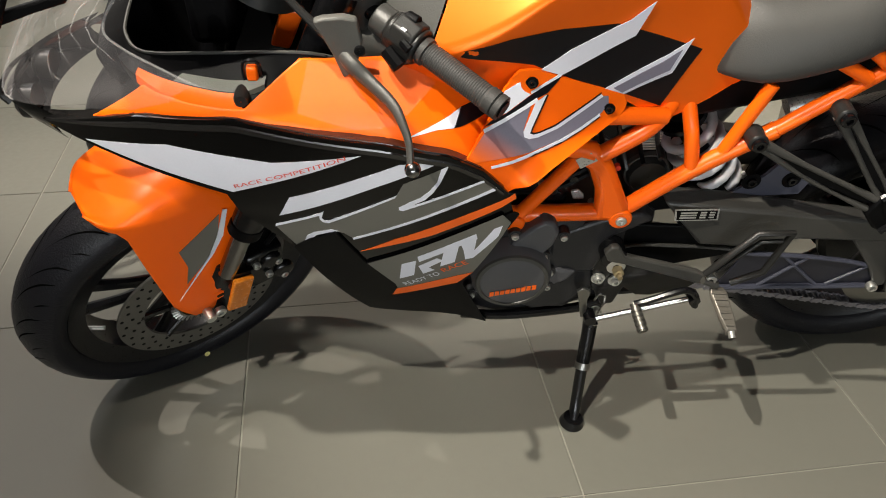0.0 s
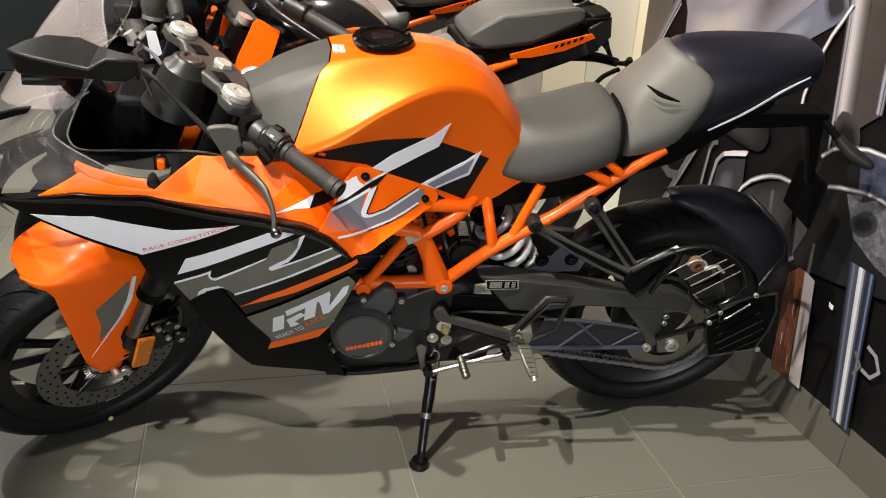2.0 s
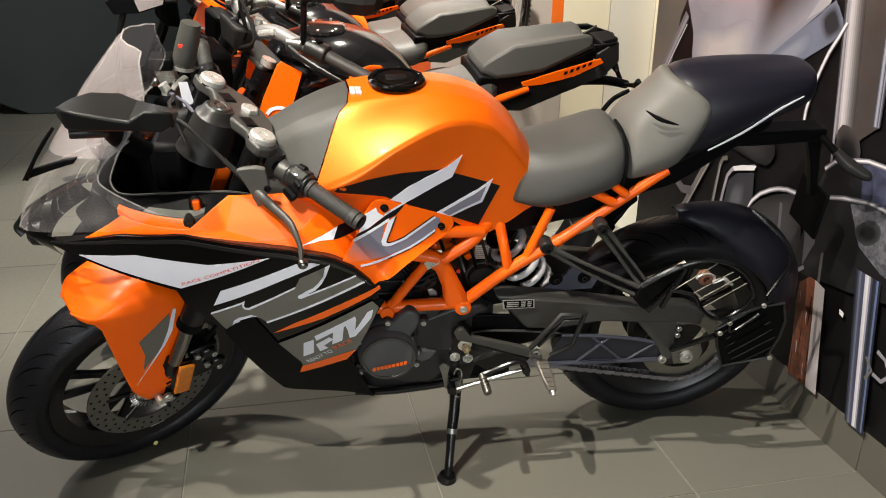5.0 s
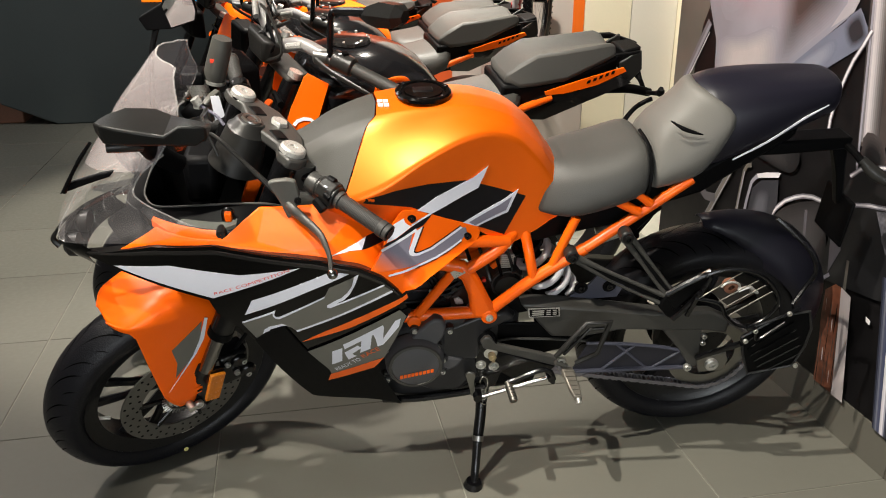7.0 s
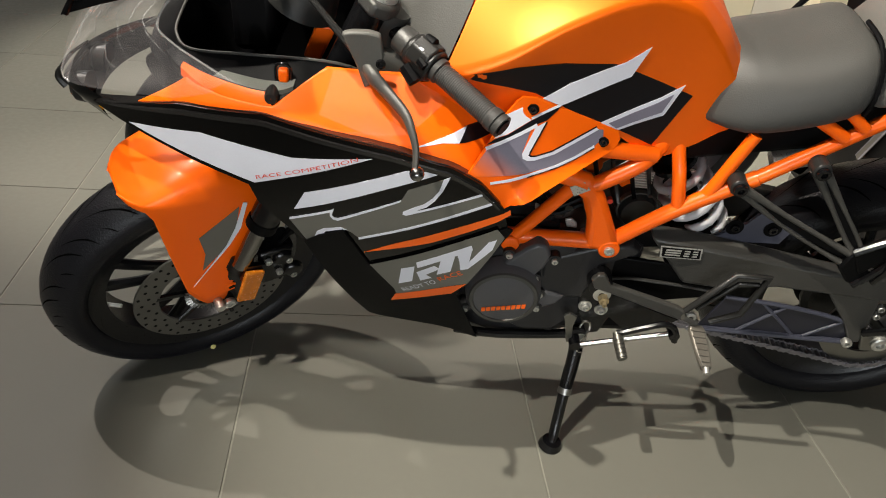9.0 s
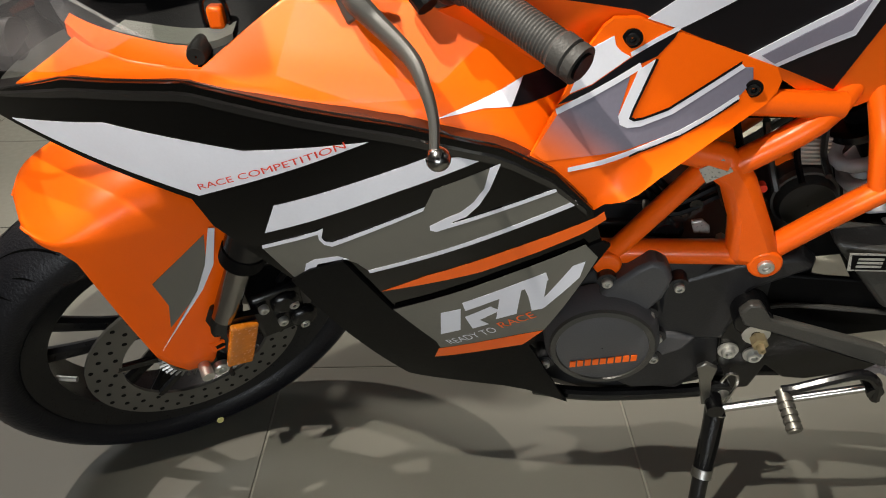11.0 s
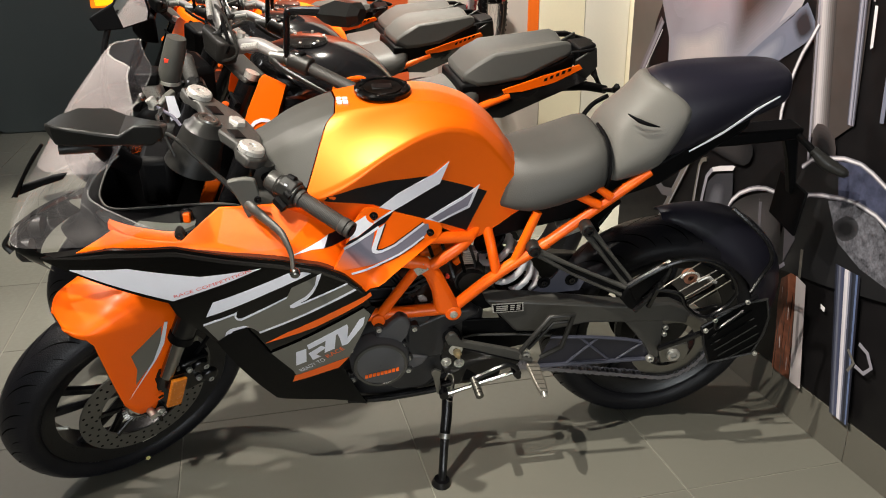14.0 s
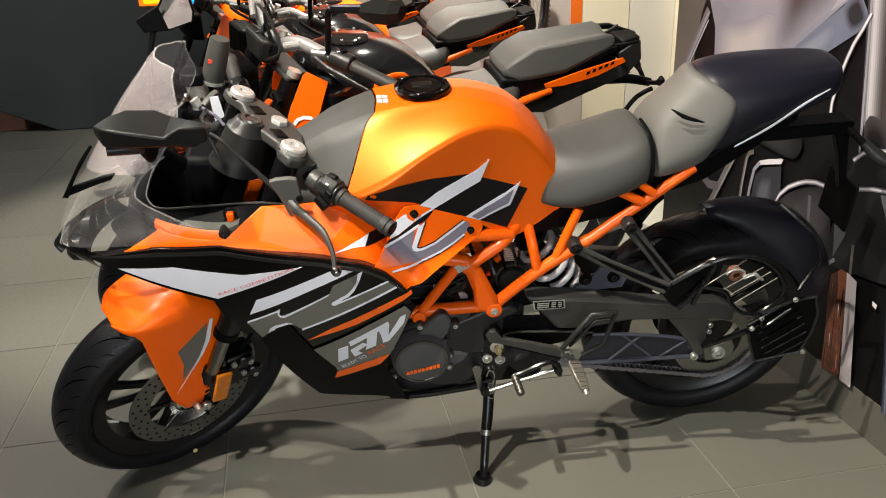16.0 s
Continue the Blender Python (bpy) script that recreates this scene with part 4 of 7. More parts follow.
fender.modifiers.new("wall", "SOLIDIFY").thickness = .003
for s in (1, -1):
    for x, z in ((1.259, .372), (1.283, .314)):
        y = f_plate(x, z)
        tab = part("mudguard_tab", slab([(x + .014, z + .014), (x - .012, z + .008), (x - .016, z - .002), (x - .008, z - .010), (x + .012, z - .012)], s * (y - .003), s * (y + .0012)), ORANGE, fender, m=SM, bevel=.001)
        # A black patch on the tab paints the shade of its slot.
        part("plate_slot", slab([(x - .008, z - .003), (x + .006, z - .005), (x + .007, z + .002), (x - .004, z + .004)], s * (y + .0010), s * (y + .0022)), MATTBLACK, fender, m=SM)
part("plate_decal", skin([(1.326, .49), (1.25, .542), (1.262, .48), (1.285, .44), (1.33, .395), (1.32, .44)], f_plate, .001, .0015), DECALGREY, fender, m=SM)
part("plate_decal", skin([(1.243, .552), (1.236, .548), (1.252, .487), (1.275, .448), (1.352, .356), (1.282, .448), (1.262, .49)], f_plate, .001, .003), DECALWHITE, fender, m=SM)

# triple clamp, ignition lock and bars
AX = Matrix.Translation((AXIS_FOOT, 0, 0)) @ Matrix.Rotation(radians(-RAKE), 4, "Y")   # z runs up the steering axis
SA = SM @ AX
top = bmesh.new()
outline = [(.045, .075), (.06, .105), (.055, .135), (.03, .142), (.005, .13), (-.01, .09), (-.03, .05), (-.035, 0), (-.03, -.05), (-.01, -.09), (.005, -.13), (.03, -.142), (.055, -.135), (.06, -.105), (.045, -.075), (.06, -.03), (.06, .03)]
f = top.faces.new([top.verts.new((x, y, .990)) for x, y in outline])
e = bmesh.ops.extrude_face_region(top, geom=[f])
bmesh.ops.translate(top, verts=[v for v in e["geom"] if isinstance(v, bmesh.types.BMVert)], vec=(0, 0, .022))
clamp = part("triple_clamp", top, ALUMSTAMP, bike, "grey alloy top fork clamp", m=SA, bevel=.005)
for s in (1, -1):
    # Black blocks on the solid clamp paint the shade of its cutouts.
    part("clamp_window", box(.012, .042, s * .045 - .018, s * .045 + .018, 1.007, 1.0145), MATTBLACK, clamp, m=SA, bevel=.004)
part("stem_nut", lathe([(.001, .014), (.016, .014), (.019, .010), (.019, 0), (.001, 0)], 6, False), PALECAP, clamp, m=SA @ Matrix.Translation((0, 0, 1.006)) @ Matrix.Rotation(radians(90), 4, "X"))
part("ignition_lock", lathe([(.001, .058), (.026, .058), (.030, .054), (.034, .044), (.042, .036), (.046, 0), (.056, -.05), (.001, -.05)], 32, False), GREYPLASTIC, bike, "black ignition lock housing", m=SA @ Matrix.Translation((.068, 0, .958)) @ Matrix.Rotation(radians(90), 4, "X"))
part("key_barrel", join(lathe([(.001, .003), (.008, .003), (.009, 0), (.001, 0)], 20, False), lathe([(.014, .004), (.019, .004), (.020, 0), (.013, 0)], 24)), STEEL, bike, m=SA @ Matrix.Translation((.068, 0, 1.0165)) @ Matrix.Rotation(radians(90), 4, "X"))

PERCHGREY = material("worn_grey_alloy", (0.085, 0.083, 0.074), 0.5, 0.1, 0.15, 14, 300, 0.2)
LEVERBLACK = material("satin_grey_lever", (0.055, 0.053, 0.048), 0.5, 0.2, 0.15, 12, 400, 0.1)
BAR0, BAR1 = Vector((.958, .100, .868)), Vector((.785, .240, .803))     # left bar, from the clamp to its end
for s in (1, -1):
    mm = SM @ (Matrix.Identity(4) if s == 1 else Matrix.Diagonal((1, -1, 1, 1))) @ SB
    d = (BAR1 - BAR0).normalized()
    ln = (BAR1 - BAR0).length

    def on(t, side=0.0, up=0.0):
        sd = d.cross(Vector((0, 0, 1))).normalized()
        return BAR0 + d * (ln * t) + sd * side + sd.cross(d) * up
    bar = part("clip_on_bar", rod(on(-.05), on(.5), .011), BLACKSTEEL, bike, "black clip-on handlebar", m=mm)
    part("bar_clamp", rod(BAR0 + Vector((.016, -.012, -.022)), BAR0 + Vector((-.004, -.012, .024)), .034, seg=24), ALUMSTAMP, bar, m=mm)
    line, rad = [], []
    for i in range(81):
        u = .45 + .55 * i / 80
        line.append(on(u))
        rad.append(.0185 if u < .485 else .0172 if .90 < u < .955 else .0150 if .955 <= u < .965 else .0170 if u >= .965 else .0161 if i % 2 else .0155)
    part("grip", tube(line, rad, 22, straight=True), GRIPRUBBER, bar, "ribbed rubber grip", m=mm, smooth=25)
    part("bar_end", rod(on(1.0), on(1.012), .012, seg=18), MATTBLACK, bar, m=mm)
    sw = part("switch_block", join(rod(on(.24), on(.445), .0245, seg=20), tube([on(.27, 0, .004), on(.42, 0, .004)], [.027, .026], 8, 1, straight=True)), GREYPLASTIC, bar, "dark grey switch block", m=mm, bevel=.003)
    part("switch_key", tube([on(.29, -.006, .024), on(.37, -.006, .026)], .009, 8, 1, straight=True), MATTBLACK, sw, m=mm, bevel=.002)
    part("switch_key", tube([on(.37, .022, .012), on(.43, .024, .010)], .006, 8, 1, straight=True), MATTBLACK, sw, m=mm)
    part("switch_print", tube([on(.33, .016, .0235), on(.36, .016, .0235)], .0022, 5, 1, straight=True), DECALWHITE, sw, m=mm)
    part("horn_rocker", tube([on(.30, .026, -.012), on(.41, .028, -.02)], .010, 8, 1, straight=True), MATTBLACK, sw, m=mm)
    perch = part("lever_perch", slab([(1.013, .884), (1.001, .888), (.977, .890), (.960, .886), (.954, .855), (.964, .814), (.980, .803), (.992, .838)], .160, .173), PERCHGREY, bar, "grey lever bracket", m=mm, bevel=.003)
    part("perch_clamp", rod(on(.13), on(.24), .0205, seg=20), ALUMSTAMP, perch, m=mm, bevel=.003)
    bolt("perch_bolt", (.958, .173, .845), (0, 1, 0), .007, .004, BLACKSTEEL, perch, m=mm)
    lev = part("clutch_lever" if s == 1 else "brake_lever", tube([(.985, .160, .838), (.968, .180, .828), (.950, .192, .815), (.920, .225, .802), (.908, .245, .788), (.900, .262, .768), (.899, .277, .745)],
                                  [.008, .012, .0105, .0085, .0068, .0056, .0050], 12, 6, flat=.8), LEVERBLACK, bar, "black lever with a ball end", m=mm)
    ball = bmesh.new()
    bmesh.ops.create_uvsphere(ball, u_segments=16, v_segments=12, radius=.0105)
    part("lever_ball", ball, DARKCHROME, lev, m=mm @ Matrix.Translation((.896, .279, .741)))
    part("lever_cable", tube([(.998, .166, .862), (1.020, .156, .880), (1.060, .135, .915), (1.100, .115, .950), (1.125, .085, .950), (1.14, .05, .92)], [.0065, .0055, .0042, .0038, .0035, .0035], 8), GREYPLASTIC, bar, m=mm)

part("paper_tag", loft([[(1.137, y, .967), (1.120, y - .004, .966), (1.112, y, .922), (1.133, y + .004, .914)] for y in (-.058, -.0565)]), DECALWHITE, bike, "white paper tag on the wiring", smooth=0)
part("tag_wire", tube([(1.166, -.06, .955), (1.150, -.055, .940), (1.130, -.055, .925), (1.115, -.05, .905)], .0035, 8), DECALBLUE, bike)
part("wire_plug", rod((1.170, -.06, .962), (1.162, -.06, .948), .010, seg=14), PALECAP, bike)
res = part("fluid_reservoir", rod((1.172, -.15, .935), (1.180, -.15, .962), .021, seg=20), PALECAP, bike, "brake fluid reservoir with a black lid")
part("reservoir_lid", box(1.158, 1.206, -.176, -.126, .962, .990), MATTBLACK, res, bevel=.005)
part("reservoir_nut", rod((1.182, -.14, .905), (1.178, -.145, .935), .010, seg=6), BOLT, res)
part("reservoir_mark", box(1.12, 1.14, -.152, -.128, 1.012, 1.020), RED, res, "small red mark")
part("throttle_housing", tube([(1.112, -.15, 1.058), (1.120, -.15, 1.03), (1.135, -.15, .985), (1.14, -.15, .960)], [.020, .023, .024, .021], 16), TRIMGREY, bike, "black throttle housing")
part("throttle_ring", rod((1.139, -.15, .968), (1.1405, -.15, .961), .0245, seg=20), BOLT, bike)

# ---- seat, tail and frame ----
def dome(stations, n=9, closed_bottom=True):
    """Half sections (y, z) from the middle of the top to the lower edge, mirrored, at stations along x."""
    secs = []
    for x, s in stations:
        line = spline([(0, y, z) for y, z in s], 3)
        half = [(x, p.y, p.z) for p in line]
        full = [(x, -y, z) for x, y, z in half[:0:-1]] + half
        secs.append(full)
    return loft(secs, closed_bottom, closed_bottom)


seat = part("rider_seat", dome([(.475, [(0, .80), (.035, .797), (.06, .775), (.075, .752), (.07, .745)]),
                   (.45, [(0, .85), (.05, .845), (.085, .81), (.105, .768), (.095, .750)]),
                   (.40, [(0, .858), (.06, .855), (.105, .825), (.125, .765), (.115, .738)]),
                   (.33, [(0, .862), (.07, .860), (.115, .836), (.130, .785), (.118, .756)]),
                   (.27, [(0, .885), (.075, .882), (.115, .855), (.128, .805), (.116, .776)]),
                   (.235, [(0, .897), (.07, .893), (.108, .865), (.120, .82), (.110, .79)]),
                   (.222, [(0, .885), (.065, .88), (.10, .855), (.112, .82), (.10, .795)])]), SEATVINYL, bike, "grey vinyl rider's seat", smooth=180, sub=1)
part("seat_seam", tube([(.226, .0, .893), (.226, .06, .889), (.226, .098, .862), (.228, .115, .825), (.230, .112, .795)], .004, 6), MATTBLACK, bike)
pad = (dome([(.222, [(0, .885), (.06, .88), (.092, .855), (.105, .825), (.098, .795)]),
                          (.20, [(0, .935), (.055, .925), (.088, .875), (.108, .83), (.10, .797)]),
                          (.165, [(0, .968), (.05, .960), (.085, .905), (.110, .845), (.10, .802)]),
                          (.12, [(0, 1.002), (.055, .992), (.095, .945), (.112, .86), (.10, .812)]),
                          (.09, [(0, 1.008), (.06, .998), (.100, .960), (.110, .875), (.096, .822)]),
                          (.065, [(0, 1.006), (.06, .996), (.098, .965), (.106, .90), (.09, .845)])]))
for v in pad.verts:
    t = (.222 - v.co.x) / (.222 - .065)
    v.co.x = .222 - t * (.222 - table(v.co.z, [(.80, .10), (.85, .088), (.96, .038), (.99, .075), (1.02, .15)]))
part("pillion_pad", pad, COWLGREY, bike, "pale grey padded seat hump", smooth=180, sub=1)
# A thin black tube paints the shade in the crease of the vinyl.
part("pad_crease", tube([(.197, .086, .953), (.172, .097, .940), (.150, .1015, .933), (.129, .104, .928)], [.001, .005, .004, .001], 6, flat=.6), MATTBLACK, bike)
part("tail_fairing", dome([(.13, [(0, 1.004), (.045, .992), (.078, .945), (.088, .88), (.07, .84)]), (.10, [(0, 1.016), (.056, 1.004), (.091, .952), (.101, .88), (.084, .835)]),
                           (.04, [(0, 1.026), (.066, 1.012), (.100, .965), (.104, .90), (.082, .858)]),
                           (-.04, [(0, 1.026), (.064, 1.016), (.092, .978), (.094, .920), (.066, .892)]),
                           (-.11, [(0, 1.026), (.056, 1.019), (.080, .990), (.080, .945), (.055, .918)]),
                           (-.168, [(0, 1.026), (.046, 1.020), (.066, .998), (.066, .962), (.045, .936)]),
                           (-.180, [(0, 1.022), (.042, 1.016), (.060, .995), (.060, .965), (.04, .942)]),
                           (-.184, [(0, 1.010), (.030, 1.006), (.045, .990), (.045, .970), (.03, .952)])]), TAILBLACK, bike, "satin black tail fairing", smooth=180, sub=1)
for s in (1, -1):
    part("tail_stripe", tube([(.05, s * .100, .866), (-.02, s * .097, .905), (-.09, s * .088, .950), (-.145, s * .078, .976)], [.002, .003, .003, .0015], 6, flat=.5), DECALWHITE, bike, "white stripe along the tail")
part("under_tail", loft([[(.30, y, z) for y, z in ((.07, .79), (-.07, .79), (-.07, .70), (.07, .70))], [(.08, y, z) for y, z in ((.06, .83), (-.06, .83), (-.055, .76), (.055, .76))],
                         [(-.12, y, z) for y, z in ((.04, .94), (-.04, .94), (-.035, .885), (.035, .885))]]), MATTBLACK, bike, bevel=.01)
part("seat_base", loft([[(.47, y, z) for y, z in ((.08, .745), (-.08, .745), (-.08, .66), (.08, .66))], [(.22, y, z) for y, z in ((.075, .80), (-.075, .80), (-.075, .71), (.075, .71))]]), MATTBLACK, bike, bevel=.01)
# number plate holder with its lamp and indicators
part("plate_holder", loft([[(x, y, z) for y, z in ((.03, a), (-.03, a), (-.03, b), (.03, b))] for x, a, b in ((-.02, .865, .835), (-.10, .868, .836), (-.20, .872, .842), (-.262, .874, .846))]), MATTBLACK, bike, "black number plate holder", bevel=.006)
part("plate_arm", loft([[(-.222, y, .862), (-.262, y, .872), (-.276, y, .80), (-.300, y, .70), (-.286, y, .69), (-.258, y, .78)] for y in (-.012, .012)]), MATTBLACK, bike, bevel=.004)
part("number_plate_base", box(-.300, -.292, -.06, .06, .60, .72), MATTBLACK, bike, bevel=.003)
for s in (1, -1):
    ind = part("indicator", tube([(-.245, s * .012, .86), (-.262, s * .05, .845), (-.275, s * .07, .83)], [.009, .008, .010], 10), MATTBLACK, bike, "rear indicator on a short stem")
    part("indicator_lens", tube([(-.270, s * .064, .838), (-.300, s * .085, .812), (-.335, s * .105, .796), (-.345, s * .108, .792)], [.010, .016, .012, .004], 12), GREYPLASTIC, ind)

def member(a, b, r=.0125, bend=None):
    for s in (1, -1):
        pts = [a] + ([bend] if bend else []) + [b]
        part("frame_tube", tube([(x, s * y, z) for x, y, z in pts], r, 14, 5), FRAMEPAINT, chassis, smooth=60)


chassis = part("trellis_frame", join(*[tube([(.975, s * .055, .80), (.88, s * .095, .74), (.76, s * .118, .67), (.66, s * .122, .645), (.62, s * .124, .636)], .016, 14, 6) for s in (1, -1)]), FRAMEPAINT, bike, "orange tubular trellis frame", smooth=60)
member((.775, .118, .503), (.552, .120, .508), .0145)
member((.722, .122, .505), (.630, .124, .640), .0115)
member((.552, .118, .510), (.35, .118, .668), .0135, (.46, .119, .592))
member((.35, .118, .668), (.128, .094, .820), .0118)
for s in (1, -1):
    part("frame_gusset", loft([[(.652, s * y, .628), (.612, s * y, .650), (.586, s * y, .612), (.562, s * y, .560), (.540, s * y, .512), (.556, s * y, .492), (.598, s * y, .500), (.606, s * y, .560), (.622, s * y, .602)] for y in (.108, .137)]), FRAMEPAINT, chassis, bevel=.012)
member((.609, .124, .630), (.497, .076, .706), .0135, (.54, .116, .676))
member((.620, .124, .702), (.520, .110, .690), .0135)
member((.484, .074, .712), (.459, .119, .592), .0115, (.474, .110, .66))
member((.378, .113, .745), (.424, .119, .615), .0105)
member((.330, .108, .80), (.240, .112, .752), .0105)
member((.255, .108, .80), (.215, .110, .770), .0095)
for s in (1, -1):
    part("frame_node", rod((.557, s * .105, .503), (.557, s * .138, .503), .019, seg=20), FRAMEPAINT, chassis, bevel=.003)
    part("frame_node", rod((.727, s * .11, .497), (.727, s * .137, .497), .016, seg=20), FRAMEPAINT, chassis, bevel=.003)
    bolt("frame_bolt", (.557, s * .138, .503), (0, s, 0), .009, .005, BOLT, chassis)
    part("frame_sticker", slab([(.650, .632), (.628, .645), (.616, .630), (.640, .615)], s * .137, s * .1385), PALECAP, chassis)

# engine
part("crankcase", loft([[(.86, y, z) for y, z in ((.09, .44), (-.09, .44), (-.09, .26), (.09, .26))], [(.70, y, z) for y, z in ((.115, .50), (-.115, .50), (-.115, .22), (.115, .22))],
                        [(.55, y, z) for y, z in ((.10, .50), (-.10, .50), (-.10, .26), (.10, .26))], [(.47, y, z) for y, z in ((.08, .47), (-.08, .47), (-.08, .30), (.08, .30))]]), ENGINE, bike, "dark cast engine block", bevel=.02)
part("cylinder", loft([[(.66, y, z) for y, z in ((.075, .50), (-.075, .50))] + [(.83, y, z) for y, z in ((-.075, .46), (.075, .46))], [(.70, y, z) for y, z in ((.075, .68), (-.075, .68))] + [(.86, y, z) for y, z in ((-.075, .66), (.075, .66))]]), ENGINE, bike, "dark engine cylinder", bevel=.01)
for i in range(5):
    part("cooling_fin", box(.665 + .008 * i, .835 + .008 * i, -.082, .082, .51 + .032 * i, .516 + .032 * i), ENGINE, bike, bevel=.002)
part("engine_casing", loft([[(.68, .14, .30), (.80, .12, .33), (.80, .12, .43), (.70, .135, .50), (.62, .13, .49), (.56, .12, .44), (.56, .12, .33), (.62, .135, .28)],
                            [(.70, .10, .28), (.82, .09, .32), (.82, .09, .45), (.70, .10, .52), (.61, .10, .51), (.54, .10, .46), (.54, .10, .31), (.62, .10, .26)]]), ENGINE, bike, "dark engine side casing", bevel=.01)
casing = part("clutch_cover", lathe([(.001, .019), (.052, .019), (.057, .0165), (.062, .016), (.067, .008), (.069, -.02), (.001, -.02)], 44, False), COVER, bike, "round grey clutch cover", m=Matrix.Translation((.726, .150, .395)))
part("cover_rim", lathe([(.0535, .0185), (.0545, .0205), (.0605, .0195), (.0625, .016), (.058, .015)], 48), SWINGGREY, casing, m=Matrix.Translation((.726, .150, .395)))
for k in range(9):
    x = .762 - .0088 * k
    z = .366 + .0018 * k
    part("print_bar", slab([(x, z - .005), (x - .0068, z - .0036), (x - .0068, z + .0064), (x, z + .005)], .1695, .1705), DECALORANGE, casing, "orange print" if k == 0 else "")
part("cover_arm", loft([[(.735, .150, .462), (.722, .152, .480), (.697, .152, .506), (.682, .152, .517), (.664, .152, .511), (.656, .152, .49), (.662, .151, .462), (.682, .150, .430)], [(.735, .12, .462), (.722, .12, .480), (.697, .12, .506), (.682, .12, .517), (.664, .12, .511), (.656, .12, .49), (.662, .12, .462), (.682, .12, .430)]]), COVER, bike, bevel=.006)
part("cover_arm", loft([[(.665, .146, .40), (.61, .14, .385), (.625, .14, .362), (.67, .146, .345)], [(.665, .12, .40), (.61, .12, .385), (.625, .12, .362), (.67, .12, .345)]]), COVER, bike, bevel=.006)
for x, z in ((.727, .482), (.647, .477), (.674, .430), (.660, .392), (.660, .356), (.792, .43), (.79, .34)):
    part("casing_boss", rod((x, .118, z), (x, .146, z), .011, seg=16), ENGINE, bike)
    bolt("casing_bolt", (x, .146, z), (0, 1, 0), .0062, .006, BOLT, bike)

part("sprocket_cover", loft([[(.662, .132, .463), (.581, .130, .495), (.515, .124, .503), (.495, .122, .485), (.560, .128, .455), (.572, .134, .41), (.579, .134, .378), (.637, .136, .375), (.662, .136, .41)],
                             [(.67, .10, .468), (.582, .10, .502), (.51, .10, .51), (.485, .10, .486), (.55, .10, .45), (.56, .10, .40), (.575, .10, .368), (.64, .10, .365), (.67, .10, .40)]]), ENGINE, bike, "dark grey sprocket cover", bevel=.006)
part("sump_pipe", tube([(.80, .11, .245), (.72, .125, .255), (.60, .12, .262), (.545, .115, .272)], .009, 10), BLACKSTEEL, bike, "black exhaust pipe under the engine")
part("silencer", loft([[(.70, y, z) for y, z in ((.03, .265), (-.08, .27), (-.09, .20), (.03, .20))], [(.60, y, z) for y, z in ((.045, .27), (-.11, .27), (-.11, .185), (.045, .185))], [(.40, y, z) for y, z in ((.04, .27), (-.11, .27), (-.11, .19), (.04, .19))]]), MATTBLACK, bike, "black under-engine silencer", bevel=.025)

part("exhaust_header", tube([(.86, .0, .58), (.93, .03, .48), (.90, .04, .34), (.80, .03, .27), (.62, .0, .24)], .024, 14), BLACKSTEEL, bike, "black exhaust header")
part("steering_head", loft([[(1.064, y, .835), (1.034, y, .828), (1.060, y, .770), (1.086, y, .776)] for y in (.035, .055)]), FRAMEPAINT, bike, "orange steering head bracket", bevel=.004)
# Added block keeps lamp light from leaking through the hollow fairing.
part("inner_fairing", box(.84, 1.04, -.10, .10, .40, .72), MATTBLACK, bike, "unseen black block inside the fairing", bevel=.02)
part("radiator", box(1.045, 1.08, -.12, .12, .46, .66), MATTBLACK, bike, bevel=.01)
for z in (.585, .60, .615):
    part("engine_wire", tube([(.70, .085, z), (.66, .10, z - .04), (.60, .09, z - .02), (.56, .085, z - .06)], .004, 6), MATTBLACK, bike)
part("red_connector", box(.583, .60, .09, .105, .575, .595), RED, bike, bevel=.002)

part("air_box", box(.53, .66, -.07, .07, .64, .72), MATTBLACK, bike, bevel=.02)

# shock absorber
A0, A1 = Vector((.455, .03, .622)), Vector((.357, .03, .474))
axis = (A1 - A0).normalized()
side = axis.cross(Vector((0, 1, 0))).normalized()
up2 = axis.cross(side)
coil = [A0 + (A1 - A0) * (i / 88) + (side * math.cos(i * 2 * math.pi / 16) + up2 * math.sin(i * 2 * math.pi / 16)) * (.0445 - .004 * abs(i / 44 - 1)) for i in range(89)]
shock = part("shock_absorber", rod(A0 - axis * .03, A1 + axis * .03, .018, seg=18), MATTBLACK, bike, "shock absorber with a white coil spring")
part("coil_spring", tube(coil, .0082, 10, straight=True), SPRING, shock, "white coil spring", smooth=60)
part("spring_seat", rod(A0 - axis * .012, A0 - axis * .002, .040, seg=24), BLACKSTEEL, shock)
part("spring_seat", rod(A1 + axis * .004, A1 + axis * .014, .040, seg=24), BLACKSTEEL, shock)

BLUEGREY = material("blue_grey_moulded_plastic", (0.06, 0.062, 0.085), 0.42, 0.0, 0.12, 9, 400, 0.1)
hf = part("inner_mudguard", skin([(.375, .50), (.315, .545), (.295, .575), (.225, .555), (.245, .505)], lambda x, z: .085, .006), BLUEGREY, bike, "blue-grey moulded inner mudguard", smooth=60)
for x, z in ((.335, .535), (.268, .537)):
    part("mudguard_recess", rod((x, .0845, z), (x, .0865, z), .016, seg=18), MATTBLACK, hf)
    bolt("mudguard_bolt", (x, .0865, z), (0, 1, 0), .008, .006, BLACKSTEEL, hf)
part("canister", rod((.300, .04, .650), (.235, .04, .675), .022, seg=20), PALECAP, bike, "pale metal canister")
part("bracket_arm", rod((.385, .06, .515), (.372, .07, .54), .004), BOLT, bike)
